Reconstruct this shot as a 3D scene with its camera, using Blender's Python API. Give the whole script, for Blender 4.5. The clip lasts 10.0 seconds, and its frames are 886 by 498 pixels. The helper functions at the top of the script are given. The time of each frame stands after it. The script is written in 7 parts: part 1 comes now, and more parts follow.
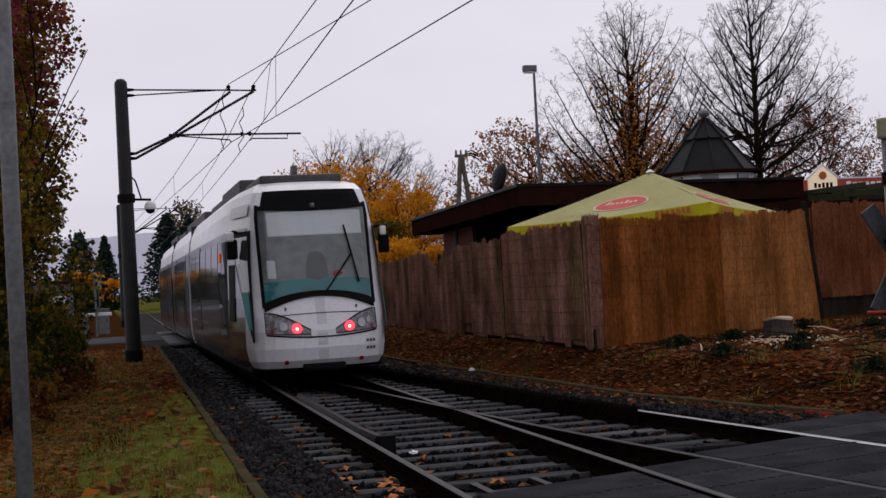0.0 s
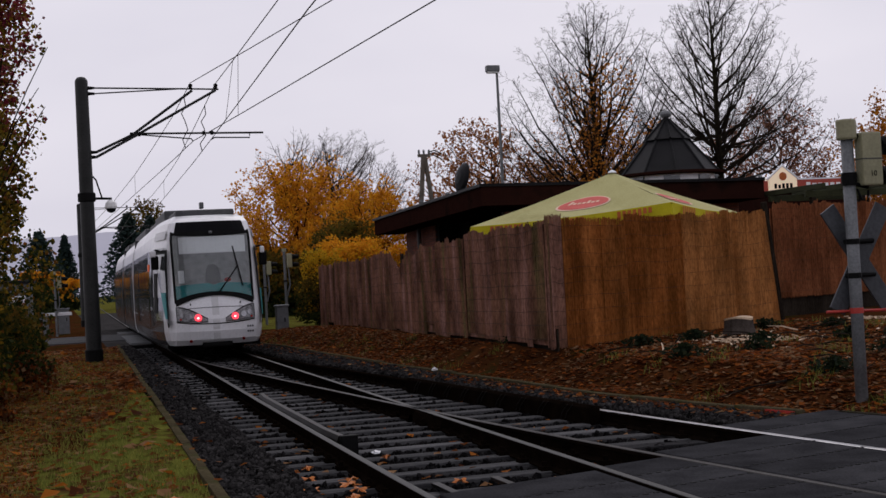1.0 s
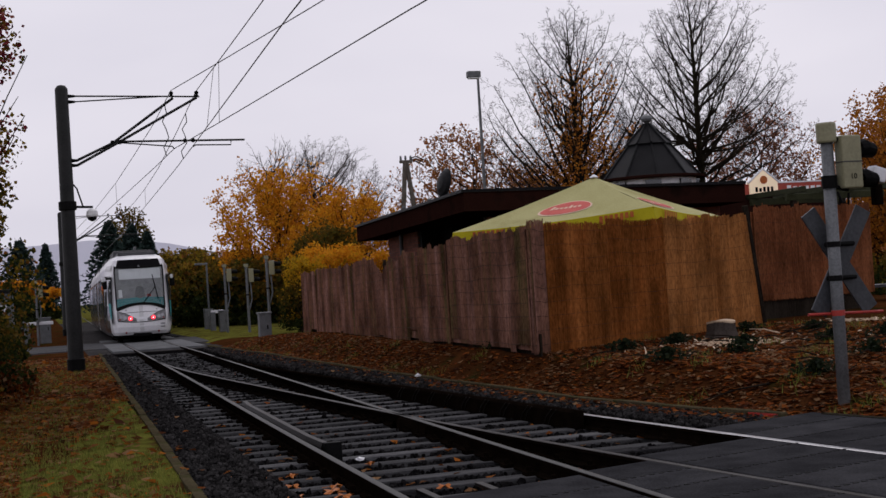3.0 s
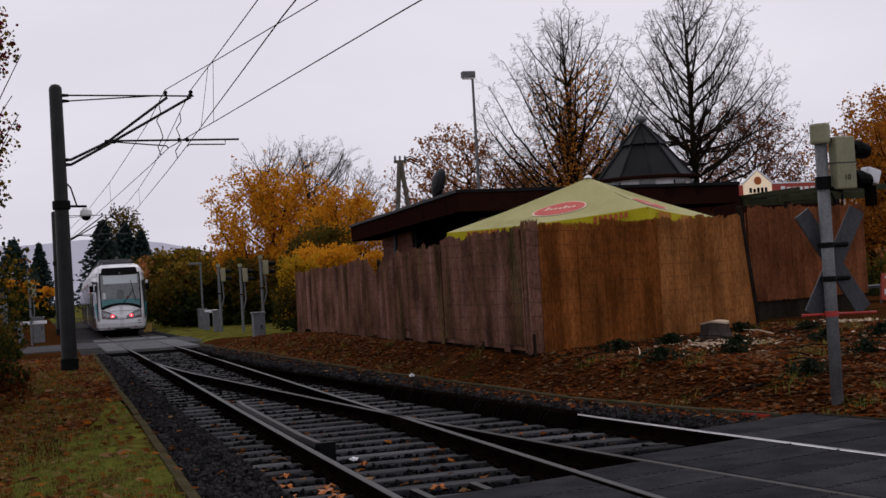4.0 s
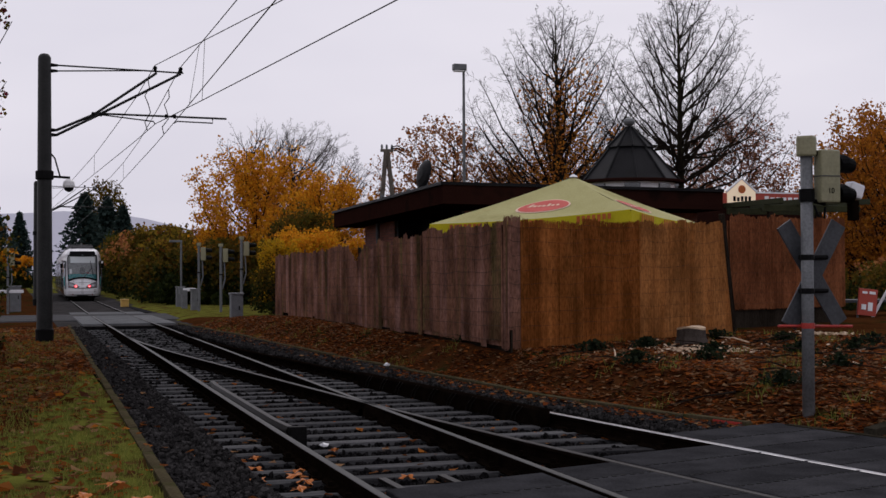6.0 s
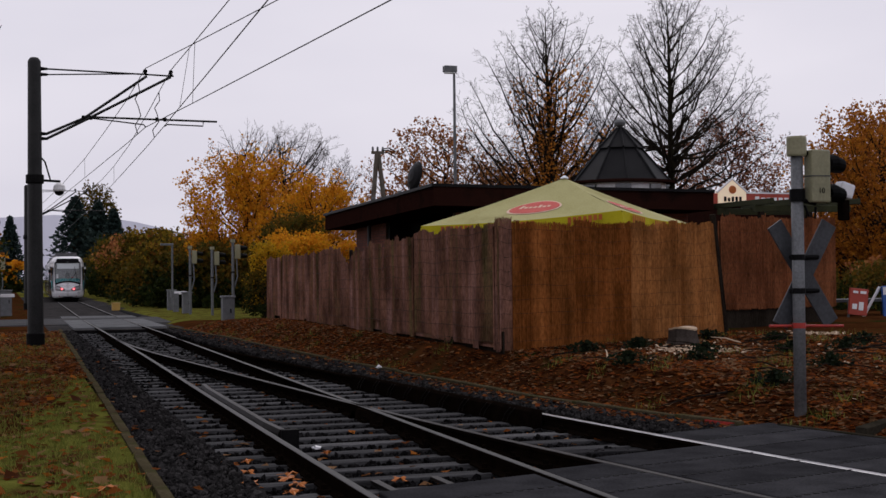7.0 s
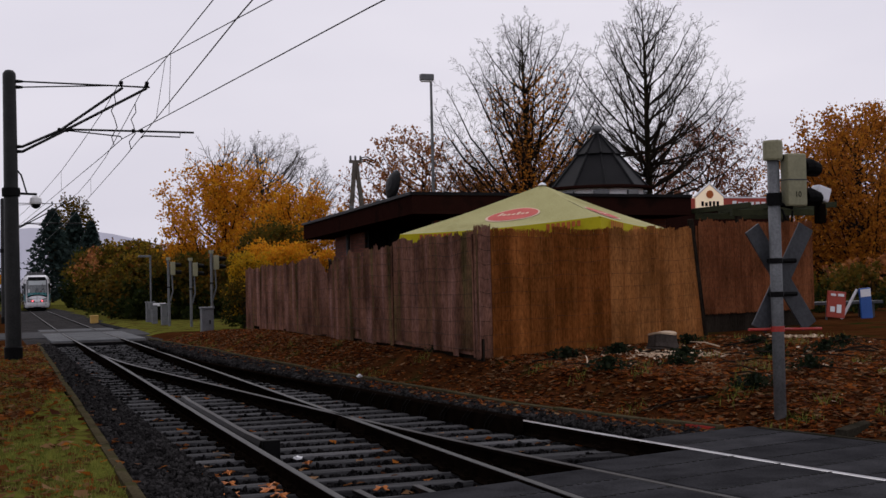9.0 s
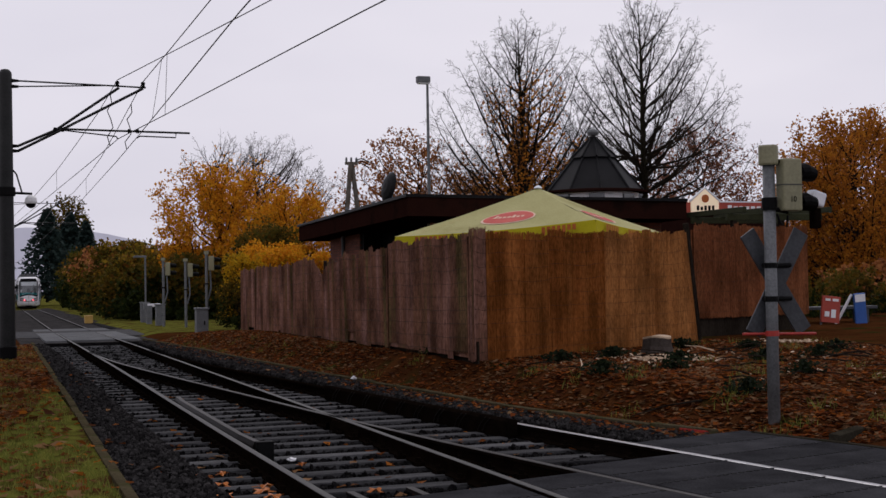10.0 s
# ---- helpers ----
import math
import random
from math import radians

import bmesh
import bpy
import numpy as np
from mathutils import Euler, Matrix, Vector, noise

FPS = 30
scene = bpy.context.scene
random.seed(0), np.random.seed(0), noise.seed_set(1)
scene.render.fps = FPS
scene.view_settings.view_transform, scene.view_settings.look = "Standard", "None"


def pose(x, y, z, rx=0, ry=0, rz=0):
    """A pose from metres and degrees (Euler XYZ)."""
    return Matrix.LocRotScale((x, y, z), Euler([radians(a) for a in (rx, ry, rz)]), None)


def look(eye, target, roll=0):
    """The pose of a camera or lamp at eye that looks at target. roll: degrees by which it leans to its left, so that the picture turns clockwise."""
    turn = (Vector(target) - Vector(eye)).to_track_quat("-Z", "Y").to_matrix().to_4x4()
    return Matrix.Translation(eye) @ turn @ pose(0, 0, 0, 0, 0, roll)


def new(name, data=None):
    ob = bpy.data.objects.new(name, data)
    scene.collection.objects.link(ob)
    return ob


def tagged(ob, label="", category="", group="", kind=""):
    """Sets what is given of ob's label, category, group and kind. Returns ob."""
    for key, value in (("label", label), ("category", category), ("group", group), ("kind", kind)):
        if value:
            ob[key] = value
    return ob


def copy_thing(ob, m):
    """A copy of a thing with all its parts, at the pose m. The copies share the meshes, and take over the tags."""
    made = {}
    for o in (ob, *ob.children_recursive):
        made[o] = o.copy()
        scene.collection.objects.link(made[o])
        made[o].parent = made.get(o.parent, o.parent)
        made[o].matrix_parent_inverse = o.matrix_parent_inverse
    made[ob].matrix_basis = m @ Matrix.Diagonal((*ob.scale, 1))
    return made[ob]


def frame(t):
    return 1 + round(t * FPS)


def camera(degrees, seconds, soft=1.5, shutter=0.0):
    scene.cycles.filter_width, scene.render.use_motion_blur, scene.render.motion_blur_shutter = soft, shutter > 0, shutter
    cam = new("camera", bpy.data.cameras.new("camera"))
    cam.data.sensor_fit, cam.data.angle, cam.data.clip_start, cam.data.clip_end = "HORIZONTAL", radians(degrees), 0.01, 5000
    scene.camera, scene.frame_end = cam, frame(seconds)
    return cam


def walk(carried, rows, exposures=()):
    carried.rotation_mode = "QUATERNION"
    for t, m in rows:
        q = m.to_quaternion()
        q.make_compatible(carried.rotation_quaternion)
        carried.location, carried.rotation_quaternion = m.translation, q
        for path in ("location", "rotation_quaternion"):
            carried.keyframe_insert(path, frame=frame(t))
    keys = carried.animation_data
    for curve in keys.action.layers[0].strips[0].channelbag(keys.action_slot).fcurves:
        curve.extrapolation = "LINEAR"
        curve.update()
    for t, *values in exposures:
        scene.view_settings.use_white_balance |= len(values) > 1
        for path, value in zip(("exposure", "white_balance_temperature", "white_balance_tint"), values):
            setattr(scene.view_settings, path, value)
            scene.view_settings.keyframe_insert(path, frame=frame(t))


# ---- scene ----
# ------------------------------------------------------------ camera
EYE = Vector((-2.66, -1.73, 1.65))
cam = camera(37.0, 10.0, soft=1.5)


def aim(yaw, pitch, roll):
    """Camera pose at EYE: yaw to the left of +y, pitch up, roll, in degrees."""
    y, p = radians(yaw), radians(pitch)
    way = Vector((-math.sin(y) * math.cos(p), math.cos(y) * math.cos(p), math.sin(p)))
    return look(EYE, EYE + way, roll)


AIMS = [
    (0.0, -14.411, 1.199, -3.109),
    (0.5, -15.348, 1.101, -3.080),
    (1.0, -16.019, 1.102, -3.064),
    (1.5, -16.317, 1.057, -3.312),
    (2.0, -16.727, 1.164, -3.516),
    (2.5, -16.757, 1.305, -3.509),
    (4.0, -17.040, 1.300, -3.416),
    (4.5, -17.403, 1.125, -1.420),
    (5.0, -17.507, 0.899, -0.561),
    (6.5, -17.933, 0.931, -0.276),
    (7.0, -18.194, 0.988, -0.598),
    (7.5, -18.347, 0.968, -0.675),
    (8.0, -18.550, 1.010, -0.531),
    (8.5, -19.175, 1.245, -0.571),
    (9.0, -19.109, 1.322, -1.350),
    (9.5, -19.319, 1.380, -0.973),
    (10.0, -19.316, 1.420, -0.967)
]
walk(cam, [(t, aim(a, b, c)) for t, a, b, c in AIMS])

# ------------------------------------------------------------ world and light
world = bpy.data.worlds.new("overcast_sky")
scene.world = world
world.use_nodes = True
wn, wl = world.node_tree.nodes, world.node_tree.links
wn.clear()
w_out = wn.new("ShaderNodeOutputWorld")
sky = wn.new("ShaderNodeTexSky")
sky.sky_type = "NISHITA"
sky.sun_disc = False
sky.sun_elevation, sky.sun_rotation = radians(47), radians(22)
sky.air_density, sky.dust_density = 1.2, 4.0
bg_sky = wn.new("ShaderNodeBackground")
bg_sky.inputs["Strength"].default_value = 0.05
wl.new(sky.outputs["Color"], bg_sky.inputs["Color"])
# the cloud layer: soft lavender grey with slow brightness changes
tc = wn.new("ShaderNodeTexCoord")
mp = wn.new("ShaderNodeMapping")
mp.inputs["Scale"].default_value = (1.2, 1.2, 3.5)
cl = wn.new("ShaderNodeTexNoise")
cl.inputs["Scale"].default_value, cl.inputs["Detail"].default_value = 1.6, 4
rmp = wn.new("ShaderNodeValToRGB")
rmp.color_ramp.elements[0].position, rmp.color_ramp.elements[0].color = 0.3, (0.655, 0.635, 0.735, 1)
rmp.color_ramp.elements[1].position, rmp.color_ramp.elements[1].color = 0.75, (0.835, 0.80, 0.88, 1)
bg_cloud = wn.new("ShaderNodeBackground")
bg_cloud.inputs["Strength"].default_value = 1.04
wl.new(tc.outputs["Generated"], mp.inputs["Vector"])
wl.new(mp.outputs["Vector"], cl.inputs["Vector"])
wl.new(cl.outputs["Fac"], rmp.inputs["Fac"])
wl.new(rmp.outputs["Color"], bg_cloud.inputs["Color"])
w_mix = wn.new("ShaderNodeMixShader")
w_mix.inputs["Fac"].default_value = 0.95
wl.new(bg_sky.outputs[0], w_mix.inputs[1])
wl.new(bg_cloud.outputs[0], w_mix.inputs[2])
wl.new(w_mix.outputs[0], w_out.inputs["Surface"])

sun_data = bpy.data.lights.new("sun", "SUN")
sun_data.energy, sun_data.angle, sun_data.color = 0.5, radians(40), (1.0, 0.96, 0.9)
sun = new("sun", sun_data)
sun.matrix_world = look((20, 70, 60), (0, 20, 0))
scene.view_settings.exposure = 0.0

# ------------------------------------------------------------ materials


def material(name, lo, hi, rough=0.8, metal=0.0, scale=3.0, fine=40.0, bump=0.3, stretch=(1, 1, 1), depth=0.01,
             spots=None, spot_scale=2.0, spot_at=0.6, island=0.0, each=0.0, spec=0.3, alpha=1.0):
    """Noise-mixed surface: two colours, grain, bump, optional stains and a shade per piece."""
    m = bpy.data.materials.new(name)
    m.use_nodes = True
    n, l = m.node_tree.nodes, m.node_tree.links
    p = n["Principled BSDF"]
    p.inputs["Roughness"].default_value, p.inputs["Metallic"].default_value = rough, metal
    p.inputs["Specular IOR Level"].default_value = spec
    co = n.new("ShaderNodeTexCoord")
    ma = n.new("ShaderNodeMapping")
    ma.inputs["Scale"].default_value = stretch
    l.new(co.outputs["Object"], ma.inputs["Vector"])
    big, small = n.new("ShaderNodeTexNoise"), n.new("ShaderNodeTexNoise")
    big.inputs["Scale"].default_value, big.inputs["Detail"].default_value = scale, 5
    small.inputs["Scale"].default_value, small.inputs["Detail"].default_value = fine, 3
    for t in (big, small):
        l.new(ma.outputs["Vector"], t.inputs["Vector"])
    mid = n.new("ShaderNodeMath")
    mid.operation = "MULTIPLY_ADD"
    mid.inputs[1].default_value = 0.5
    half = n.new("ShaderNodeMath")
    half.operation = "MULTIPLY"
    half.inputs[1].default_value = 0.5
    l.new(small.outputs["Fac"], half.inputs[0])
    l.new(big.outputs["Fac"], mid.inputs[0])
    l.new(half.outputs[0], mid.inputs[2])
    ra = n.new("ShaderNodeValToRGB")
    ra.color_ramp.elements[0].position, ra.color_ramp.elements[0].color = 0.36, (*lo, 1)
    ra.color_ramp.elements[1].position, ra.color_ramp.elements[1].color = 0.64, (*hi, 1)
    l.new(mid.outputs[0], ra.inputs["Fac"])
    col = ra.outputs["Color"]
    if spots:
        sp = n.new("ShaderNodeTexNoise")
        sp.inputs["Scale"].default_value, sp.inputs["Detail"].default_value = spot_scale, 6
        l.new(ma.outputs["Vector"], sp.inputs["Vector"])
        sr = n.new("ShaderNodeValToRGB")
        sr.color_ramp.elements[0].position, sr.color_ramp.elements[1].position = spot_at - 0.06, spot_at + 0.06
        l.new(sp.outputs["Fac"], sr.inputs["Fac"])
        mx = n.new("ShaderNodeMix")
        mx.data_type = "RGBA"
        l.new(sr.outputs["Color"], mx.inputs["Factor"])
        l.new(col, mx.inputs["A"])
        mx.inputs["B"].default_value = (*spots, 1)
        col = mx.outputs["Result"]
    if island or each:
        if island:
            g = n.new("ShaderNodeNewGeometry")
            rnd, amount = g.outputs["Random Per Island"], island
        else:
            g = n.new("ShaderNodeObjectInfo")
            rnd, amount = g.outputs["Random"], each
        hs = n.new("ShaderNodeHueSaturation")
        mr = n.new("ShaderNodeMapRange")
        mr.inputs["To Min"].default_value, mr.inputs["To Max"].default_value = 1 - amount, 1 + amount
        l.new(rnd, mr.inputs["Value"])
        l.new(mr.outputs["Result"], hs.inputs["Value"])
        l.new(col, hs.inputs["Color"])
        col = hs.outputs["Color"]
    l.new(col, p.inputs["Base Color"])
    if bump:
        bu = n.new("ShaderNodeBump")
        bu.inputs["Strength"].default_value, bu.inputs["Distance"].default_value = bump, depth
        l.new(mid.outputs[0], bu.inputs["Height"])
        l.new(bu.outputs["Normal"], p.inputs["Normal"])
    return m


def leaf_material(name, colours, rough=0.6):
    """Leaves: one of several colours for each leaf, a little light through them."""
    m = bpy.data.materials.new(name)
    m.use_nodes = True
    n, l = m.node_tree.nodes, m.node_tree.links
    p = n["Principled BSDF"]
    p.inputs["Roughness"].default_value = rough
    p.inputs["Specular IOR Level"].default_value = 0.03
    g = n.new("ShaderNodeNewGeometry")
    ra = n.new("ShaderNodeValToRGB")
    e = ra.color_ramp.elements
    while len(e) < len(colours):
        e.new(0.5)
    for k, c in enumerate(colours):
        e[k].position, e[k].color = k / max(1, len(colours) - 1), (*c, 1)
    l.new(g.outputs["Random Per Island"], ra.inputs["Fac"])
    l.new(ra.outputs["Color"], p.inputs["Base Color"])
    tr = n.new("ShaderNodeBsdfTranslucent")
    l.new(ra.outputs["Color"], tr.inputs["Color"])
    mx = n.new("ShaderNodeMixShader")
    mx.inputs["Fac"].default_value = 0.42
    l.new(p.outputs[0], mx.inputs[1])
    l.new(tr.outputs[0], mx.inputs[2])
    l.new(mx.outputs[0], n["Material Output"].inputs["Surface"])
    return m


def glow(name, colour, strength):
    m = material(name, colour, colour, rough=0.3, bump=0)
    p = m.node_tree.nodes["Principled BSDF"]
    p.inputs["Emission Color"].default_value = (*colour, 1)
    p.inputs["Emission Strength"].default_value = strength
    return m


def pane_material(name, tint=(0.8, 0.85, 0.85), rough=0.03, clear=0.75):
    """Thin glass: mostly clear with a mirror gloss."""
    m = bpy.data.materials.new(name)
    m.use_nodes = True
    n, l = m.node_tree.nodes, m.node_tree.links
    n.remove(n["Principled BSDF"])
    tr = n.new("ShaderNodeBsdfTransparent")
    tr.inputs["Color"].default_value = (*[c * clear for c in tint], 1)
    gl = n.new("ShaderNodeBsdfGlossy")
    gl.inputs["Roughness"].default_value = rough
    fr = n.new("ShaderNodeFresnel")
    fr.inputs["IOR"].default_value = 1.6
    mx = n.new("ShaderNodeMixShader")
    l.new(fr.outputs[0], mx.inputs["Fac"])
    l.new(tr.outputs[0], mx.inputs[1])
    l.new(gl.outputs[0], mx.inputs[2])
    l.new(mx.outputs[0], n["Material Output"].inputs["Surface"])
    return m


def reed_material(name, colours, island=0.35, stain=0.5):
    """Upright reeds: colour bands from roll to roll, stains, fine grain and a shade for each reed."""
    m = bpy.data.materials.new(name)
    m.use_nodes = True
    n, l = m.node_tree.nodes, m.node_tree.links
    p = n["Principled BSDF"]
    p.inputs["Roughness"].default_value, p.inputs["Specular IOR Level"].default_value = 0.8, 0.0
    co, info = n.new("ShaderNodeTexCoord"), n.new("ShaderNodeObjectInfo")
    off = n.new("ShaderNodeVectorMath")
    off.operation = "MULTIPLY_ADD"
    off.inputs[1].default_value = (37.0, 0.0, 11.0)
    l.new(info.outputs["Random"], off.inputs[0])
    l.new(co.outputs["Object"], off.inputs[2])
    waves = []
    for stretch, detail in (((2.2, 2.2, 0.30), 3), ((1.5, 1.5, 0.9), 5), ((24, 24, 11.0), 3)):
        ma, no = n.new("ShaderNodeMapping"), n.new("ShaderNodeTexNoise")
        ma.inputs["Scale"].default_value = stretch
        no.inputs["Scale"].default_value, no.inputs["Detail"].default_value = 1.0, detail
        l.new(off.outputs[0], ma.inputs["Vector"])
        l.new(ma.outputs["Vector"], no.inputs["Vector"])
        waves.append(no.outputs["Fac"])
    ra = n.new("ShaderNodeValToRGB")
    e = ra.color_ramp.elements
    while len(e) < len(colours):
        e.new(0.5)
    for k, c in enumerate(colours):
        e[k].position, e[k].color = 0.22 + 0.56 * k / (len(colours) - 1), (*c, 1)
    l.new(waves[0], ra.inputs["Fac"])
    g = n.new("ShaderNodeNewGeometry")
    value = None
    for src, lo, hi, a, b in ((waves[1], 0.35, 0.62, 1 - stain, 1.12), (waves[2], 0.3, 0.7, 0.66, 1.34), (g.outputs["Random Per Island"], 0, 1, 1 - island, 1 + island)):
        mr = n.new("ShaderNodeMapRange")
        mr.inputs["From Min"].default_value, mr.inputs["From Max"].default_value = lo, hi
        mr.inputs["To Min"].default_value, mr.inputs["To Max"].default_value = a, b
        l.new(src, mr.inputs["Value"])
        if value is None:
            value = mr.outputs["Result"]
        else:
            mu = n.new("ShaderNodeMath")
            mu.operation = "MULTIPLY"
            l.new(value, mu.inputs[0])
            l.new(mr.outputs["Result"], mu.inputs[1])
            value = mu.outputs[0]
    hs = n.new("ShaderNodeHueSaturation")
    l.new(value, hs.inputs["Value"])
    l.new(ra.outputs["Color"], hs.inputs["Color"])
    l.new(hs.outputs["Color"], p.inputs["Base Color"])
    return m


M = {}
M["soil"] = material("soil_leaf_mould", (0.022, 0.0080, 0.0033), (0.066, 0.0245, 0.0082), rough=0.9, scale=1.5, fine=30, bump=0.9, depth=0.04, spots=(0.0149, 0.0223, 0.0058), spot_scale=0.9, spot_at=0.62, spec=0)
M["grass"] = material("autumn_grass", (0.055, 0.060, 0.011), (0.140, 0.140, 0.028), rough=0.9, scale=1.3, fine=60, bump=0.8, depth=0.03, spots=(0.050, 0.026, 0.010), spot_scale=1.7, spot_at=0.56, spec=0)
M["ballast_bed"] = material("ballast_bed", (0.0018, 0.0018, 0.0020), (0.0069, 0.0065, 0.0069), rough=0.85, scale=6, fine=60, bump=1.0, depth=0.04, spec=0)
M["stone"] = material("ballast_stone", (0.008, 0.0078, 0.0078), (0.040, 0.0375, 0.037), rough=0.9, scale=8, fine=60, bump=0.4, island=0.6, spec=0)
# oil stain plus the shade between sleepers, both in the stone colour
M["stone_dark"] = material("oily_shaded_ballast", (0.0035, 0.0035, 0.004), (0.016, 0.0152, 0.0152), rough=0.9, scale=8, fine=60, bump=0.4, island=0.6, spec=0)
M["sleeper"] = material("wet_timber_sleeper", (0.036, 0.036, 0.038), (0.112, 0.111, 0.113), rough=0.7, scale=2.0, fine=30, stretch=(0.4, 6, 2), bump=0.5, each=0.3, spec=0)
M["sleeper_oily"] = material("oil_soaked_sleeper", (0.012, 0.012, 0.013), (0.040, 0.039, 0.040), rough=0.7, scale=2.0, fine=30, stretch=(0.4, 6, 2), bump=0.5, each=0.3, spec=0)
M["far_ballast"] = material("grey_track_bed", (0.022, 0.021, 0.021), (0.058, 0.055, 0.054), rough=0.9, scale=1.5, fine=25, bump=0.8, depth=0.04, spec=0)
M["rail"] = material("rusty_rail", (0.0025, 0.0019, 0.0016), (0.0088, 0.0057, 0.0040), rough=0.65, scale=6, fine=60, bump=0.3, spec=0)
M["rail_head"] = material("polished_rail_head", (0.30, 0.30, 0.32), (0.5, 0.5, 0.52), rough=0.28, metal=0.95, scale=4, fine=50, bump=0.05)
M["rail_dull"] = material("dull_rail_head", (0.0095, 0.0081, 0.0076), (0.0243, 0.0216, 0.0203), rough=0.4, metal=0.6, scale=4, fine=50, bump=0.1, spec=0)
M["rubber"] = material("rubber_crossing_panel", (0.019, 0.019, 0.0207), (0.046, 0.046, 0.0495), rough=0.8, scale=2.5, fine=80, bump=0.25, each=0.2, spec=0)
M["asphalt"] = material("wet_asphalt", (0.0144, 0.0144, 0.0158), (0.0336, 0.0336, 0.0350), rough=0.5, scale=1.5, fine=120, bump=0.3, spec=0)
M["road_grey"] = material("pale_crossing_slab", (0.090, 0.093, 0.096), (0.160, 0.163, 0.166), rough=0.5, scale=1.5, fine=60, bump=0.2, each=0.15, spec=0)
M["road_worn"] = material("pale_worn_asphalt", (0.050, 0.050, 0.052), (0.095, 0.095, 0.097), rough=0.7, scale=0.8, fine=60, bump=0.2, spots=(0.06, 0.04, 0.02), spot_scale=0.8, spot_at=0.66, spec=0)
M["concrete"] = material("weathered_concrete_edge", (0.016, 0.0138, 0.0098), (0.040, 0.035, 0.026), rough=0.85, scale=2.5, fine=40, bump=0.4, spots=(0.0148, 0.0167, 0.0071), spot_scale=1.6, spot_at=0.58, spec=0)
M["reed"] = reed_material("reed_matting", [(0.13, 0.042, 0.012), (0.18, 0.060, 0.016), (0.23, 0.078, 0.020), (0.27, 0.098, 0.027), (0.33, 0.125, 0.036)], 0.14)
M["reed_grey"] = reed_material("weathered_reed_matting", [(0.11, 0.064, 0.036), (0.150, 0.108, 0.050), (0.20, 0.098, 0.062), (0.24, 0.122, 0.088), (0.30, 0.164, 0.134), (0.35, 0.195, 0.155)], 0.12, 0.58)
M["mast"] = material("dark_painted_mast", (0.0088, 0.0094, 0.0094), (0.0231, 0.0237, 0.0231), rough=0.5, scale=3, fine=30, bump=0.15, spec=0.2)
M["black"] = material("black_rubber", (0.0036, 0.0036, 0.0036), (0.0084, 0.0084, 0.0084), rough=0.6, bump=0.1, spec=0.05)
M["wire"] = material("copper_wire", (0.02, 0.018, 0.018), (0.05, 0.045, 0.045), rough=0.5, metal=0.3, bump=0)
M["zinc"] = material("galvanised_steel", (0.1000, 0.1050, 0.1100), (0.1700, 0.1750, 0.1800), rough=0.5, metal=0.25, scale=5, fine=40, bump=0.1, spec=0.1)
M["white"] = material("white_lacquer", (0.62, 0.62, 0.64), (0.72, 0.72, 0.74), rough=0.22, scale=1.0, fine=20, bump=0.02, spec=0.5)
M["silver"] = material("silver_grey_lacquer", (0.15, 0.15, 0.16), (0.20, 0.20, 0.21), rough=0.14, metal=0.7, scale=1.0, fine=20, bump=0.02, spec=0.5)
M["yellow_cloth"] = material("yellow_canvas", (0.320, 0.300, 0.125), (0.430, 0.405, 0.195), rough=0.75, scale=1.1, fine=40, bump=0.15, spots=(0.27, 0.25, 0.10), spot_scale=0.9, spot_at=0.62, spec=0.05)
M["valance"] = material("bright_yellow_canvas", (0.3900, 0.3450, 0.0150), (0.4950, 0.4350, 0.0225), rough=0.75, scale=2, fine=60, bump=0.15, spec=0.05)
M["fascia"] = material("brown_painted_fascia", (0.0150, 0.0058, 0.0046), (0.0255, 0.0100, 0.0074), rough=0.6, scale=1.5, fine=30, bump=0.15, spots=(0.0103, 0.0054, 0.0043), spot_scale=1.5, spot_at=0.6, spec=0)
M["brick"] = material("red_brick", (0.0842, 0.0209, 0.0099), (0.1418, 0.0401, 0.0181), rough=0.85, scale=3, fine=50, bump=0.4, each=0.25, spec=0.05)
M["mortar"] = material("grey_mortar", (0.0560, 0.0480, 0.0400), (0.0880, 0.0760, 0.0680), rough=0.9, scale=5, fine=60, bump=0.4, spec=0.05)
M["slate"] = material("black_metal_roof", (0.0045, 0.0045, 0.005), (0.010, 0.010, 0.011), rough=0.5, scale=2, fine=30, bump=0.15, spec=0.1)
M["rail_mid"] = material("worn_rail_head", (0.010, 0.0095, 0.0095), (0.022, 0.021, 0.021), rough=0.55, metal=0.5, scale=4, fine=50, bump=0.08)
M["reed_light"] = reed_material("pale_reed_matting", [(0.15, 0.055, 0.016), (0.28, 0.112, 0.034), (0.36, 0.155, 0.052), (0.22, 0.082, 0.024)], 0.20, 0.4)
M["reed_red"] = reed_material("reddish_reed_matting", [(0.095, 0.032, 0.014), (0.17, 0.060, 0.027), (0.21, 0.080, 0.036), (0.13, 0.045, 0.020)], 0.18, 0.4)
M["bind"] = material("rusty_binding_wire", (0.03, 0.018, 0.012), (0.05, 0.03, 0.02), rough=0.8, bump=0)
M["edging"] = material("mossy_edging_stone", (0.034, 0.028, 0.016), (0.085, 0.070, 0.042), rough=0.9, scale=2.5, fine=30, bump=0.5, spots=(0.035, 0.042, 0.012), spot_scale=1.8, spot_at=0.58, spec=0)
M["bark"] = material("dark_bark", (0.0099, 0.0077, 0.0059), (0.0315, 0.0248, 0.0189), rough=0.9, scale=4, fine=40, stretch=(1, 1, 0.3), bump=0.8, depth=0.02, spec=0)
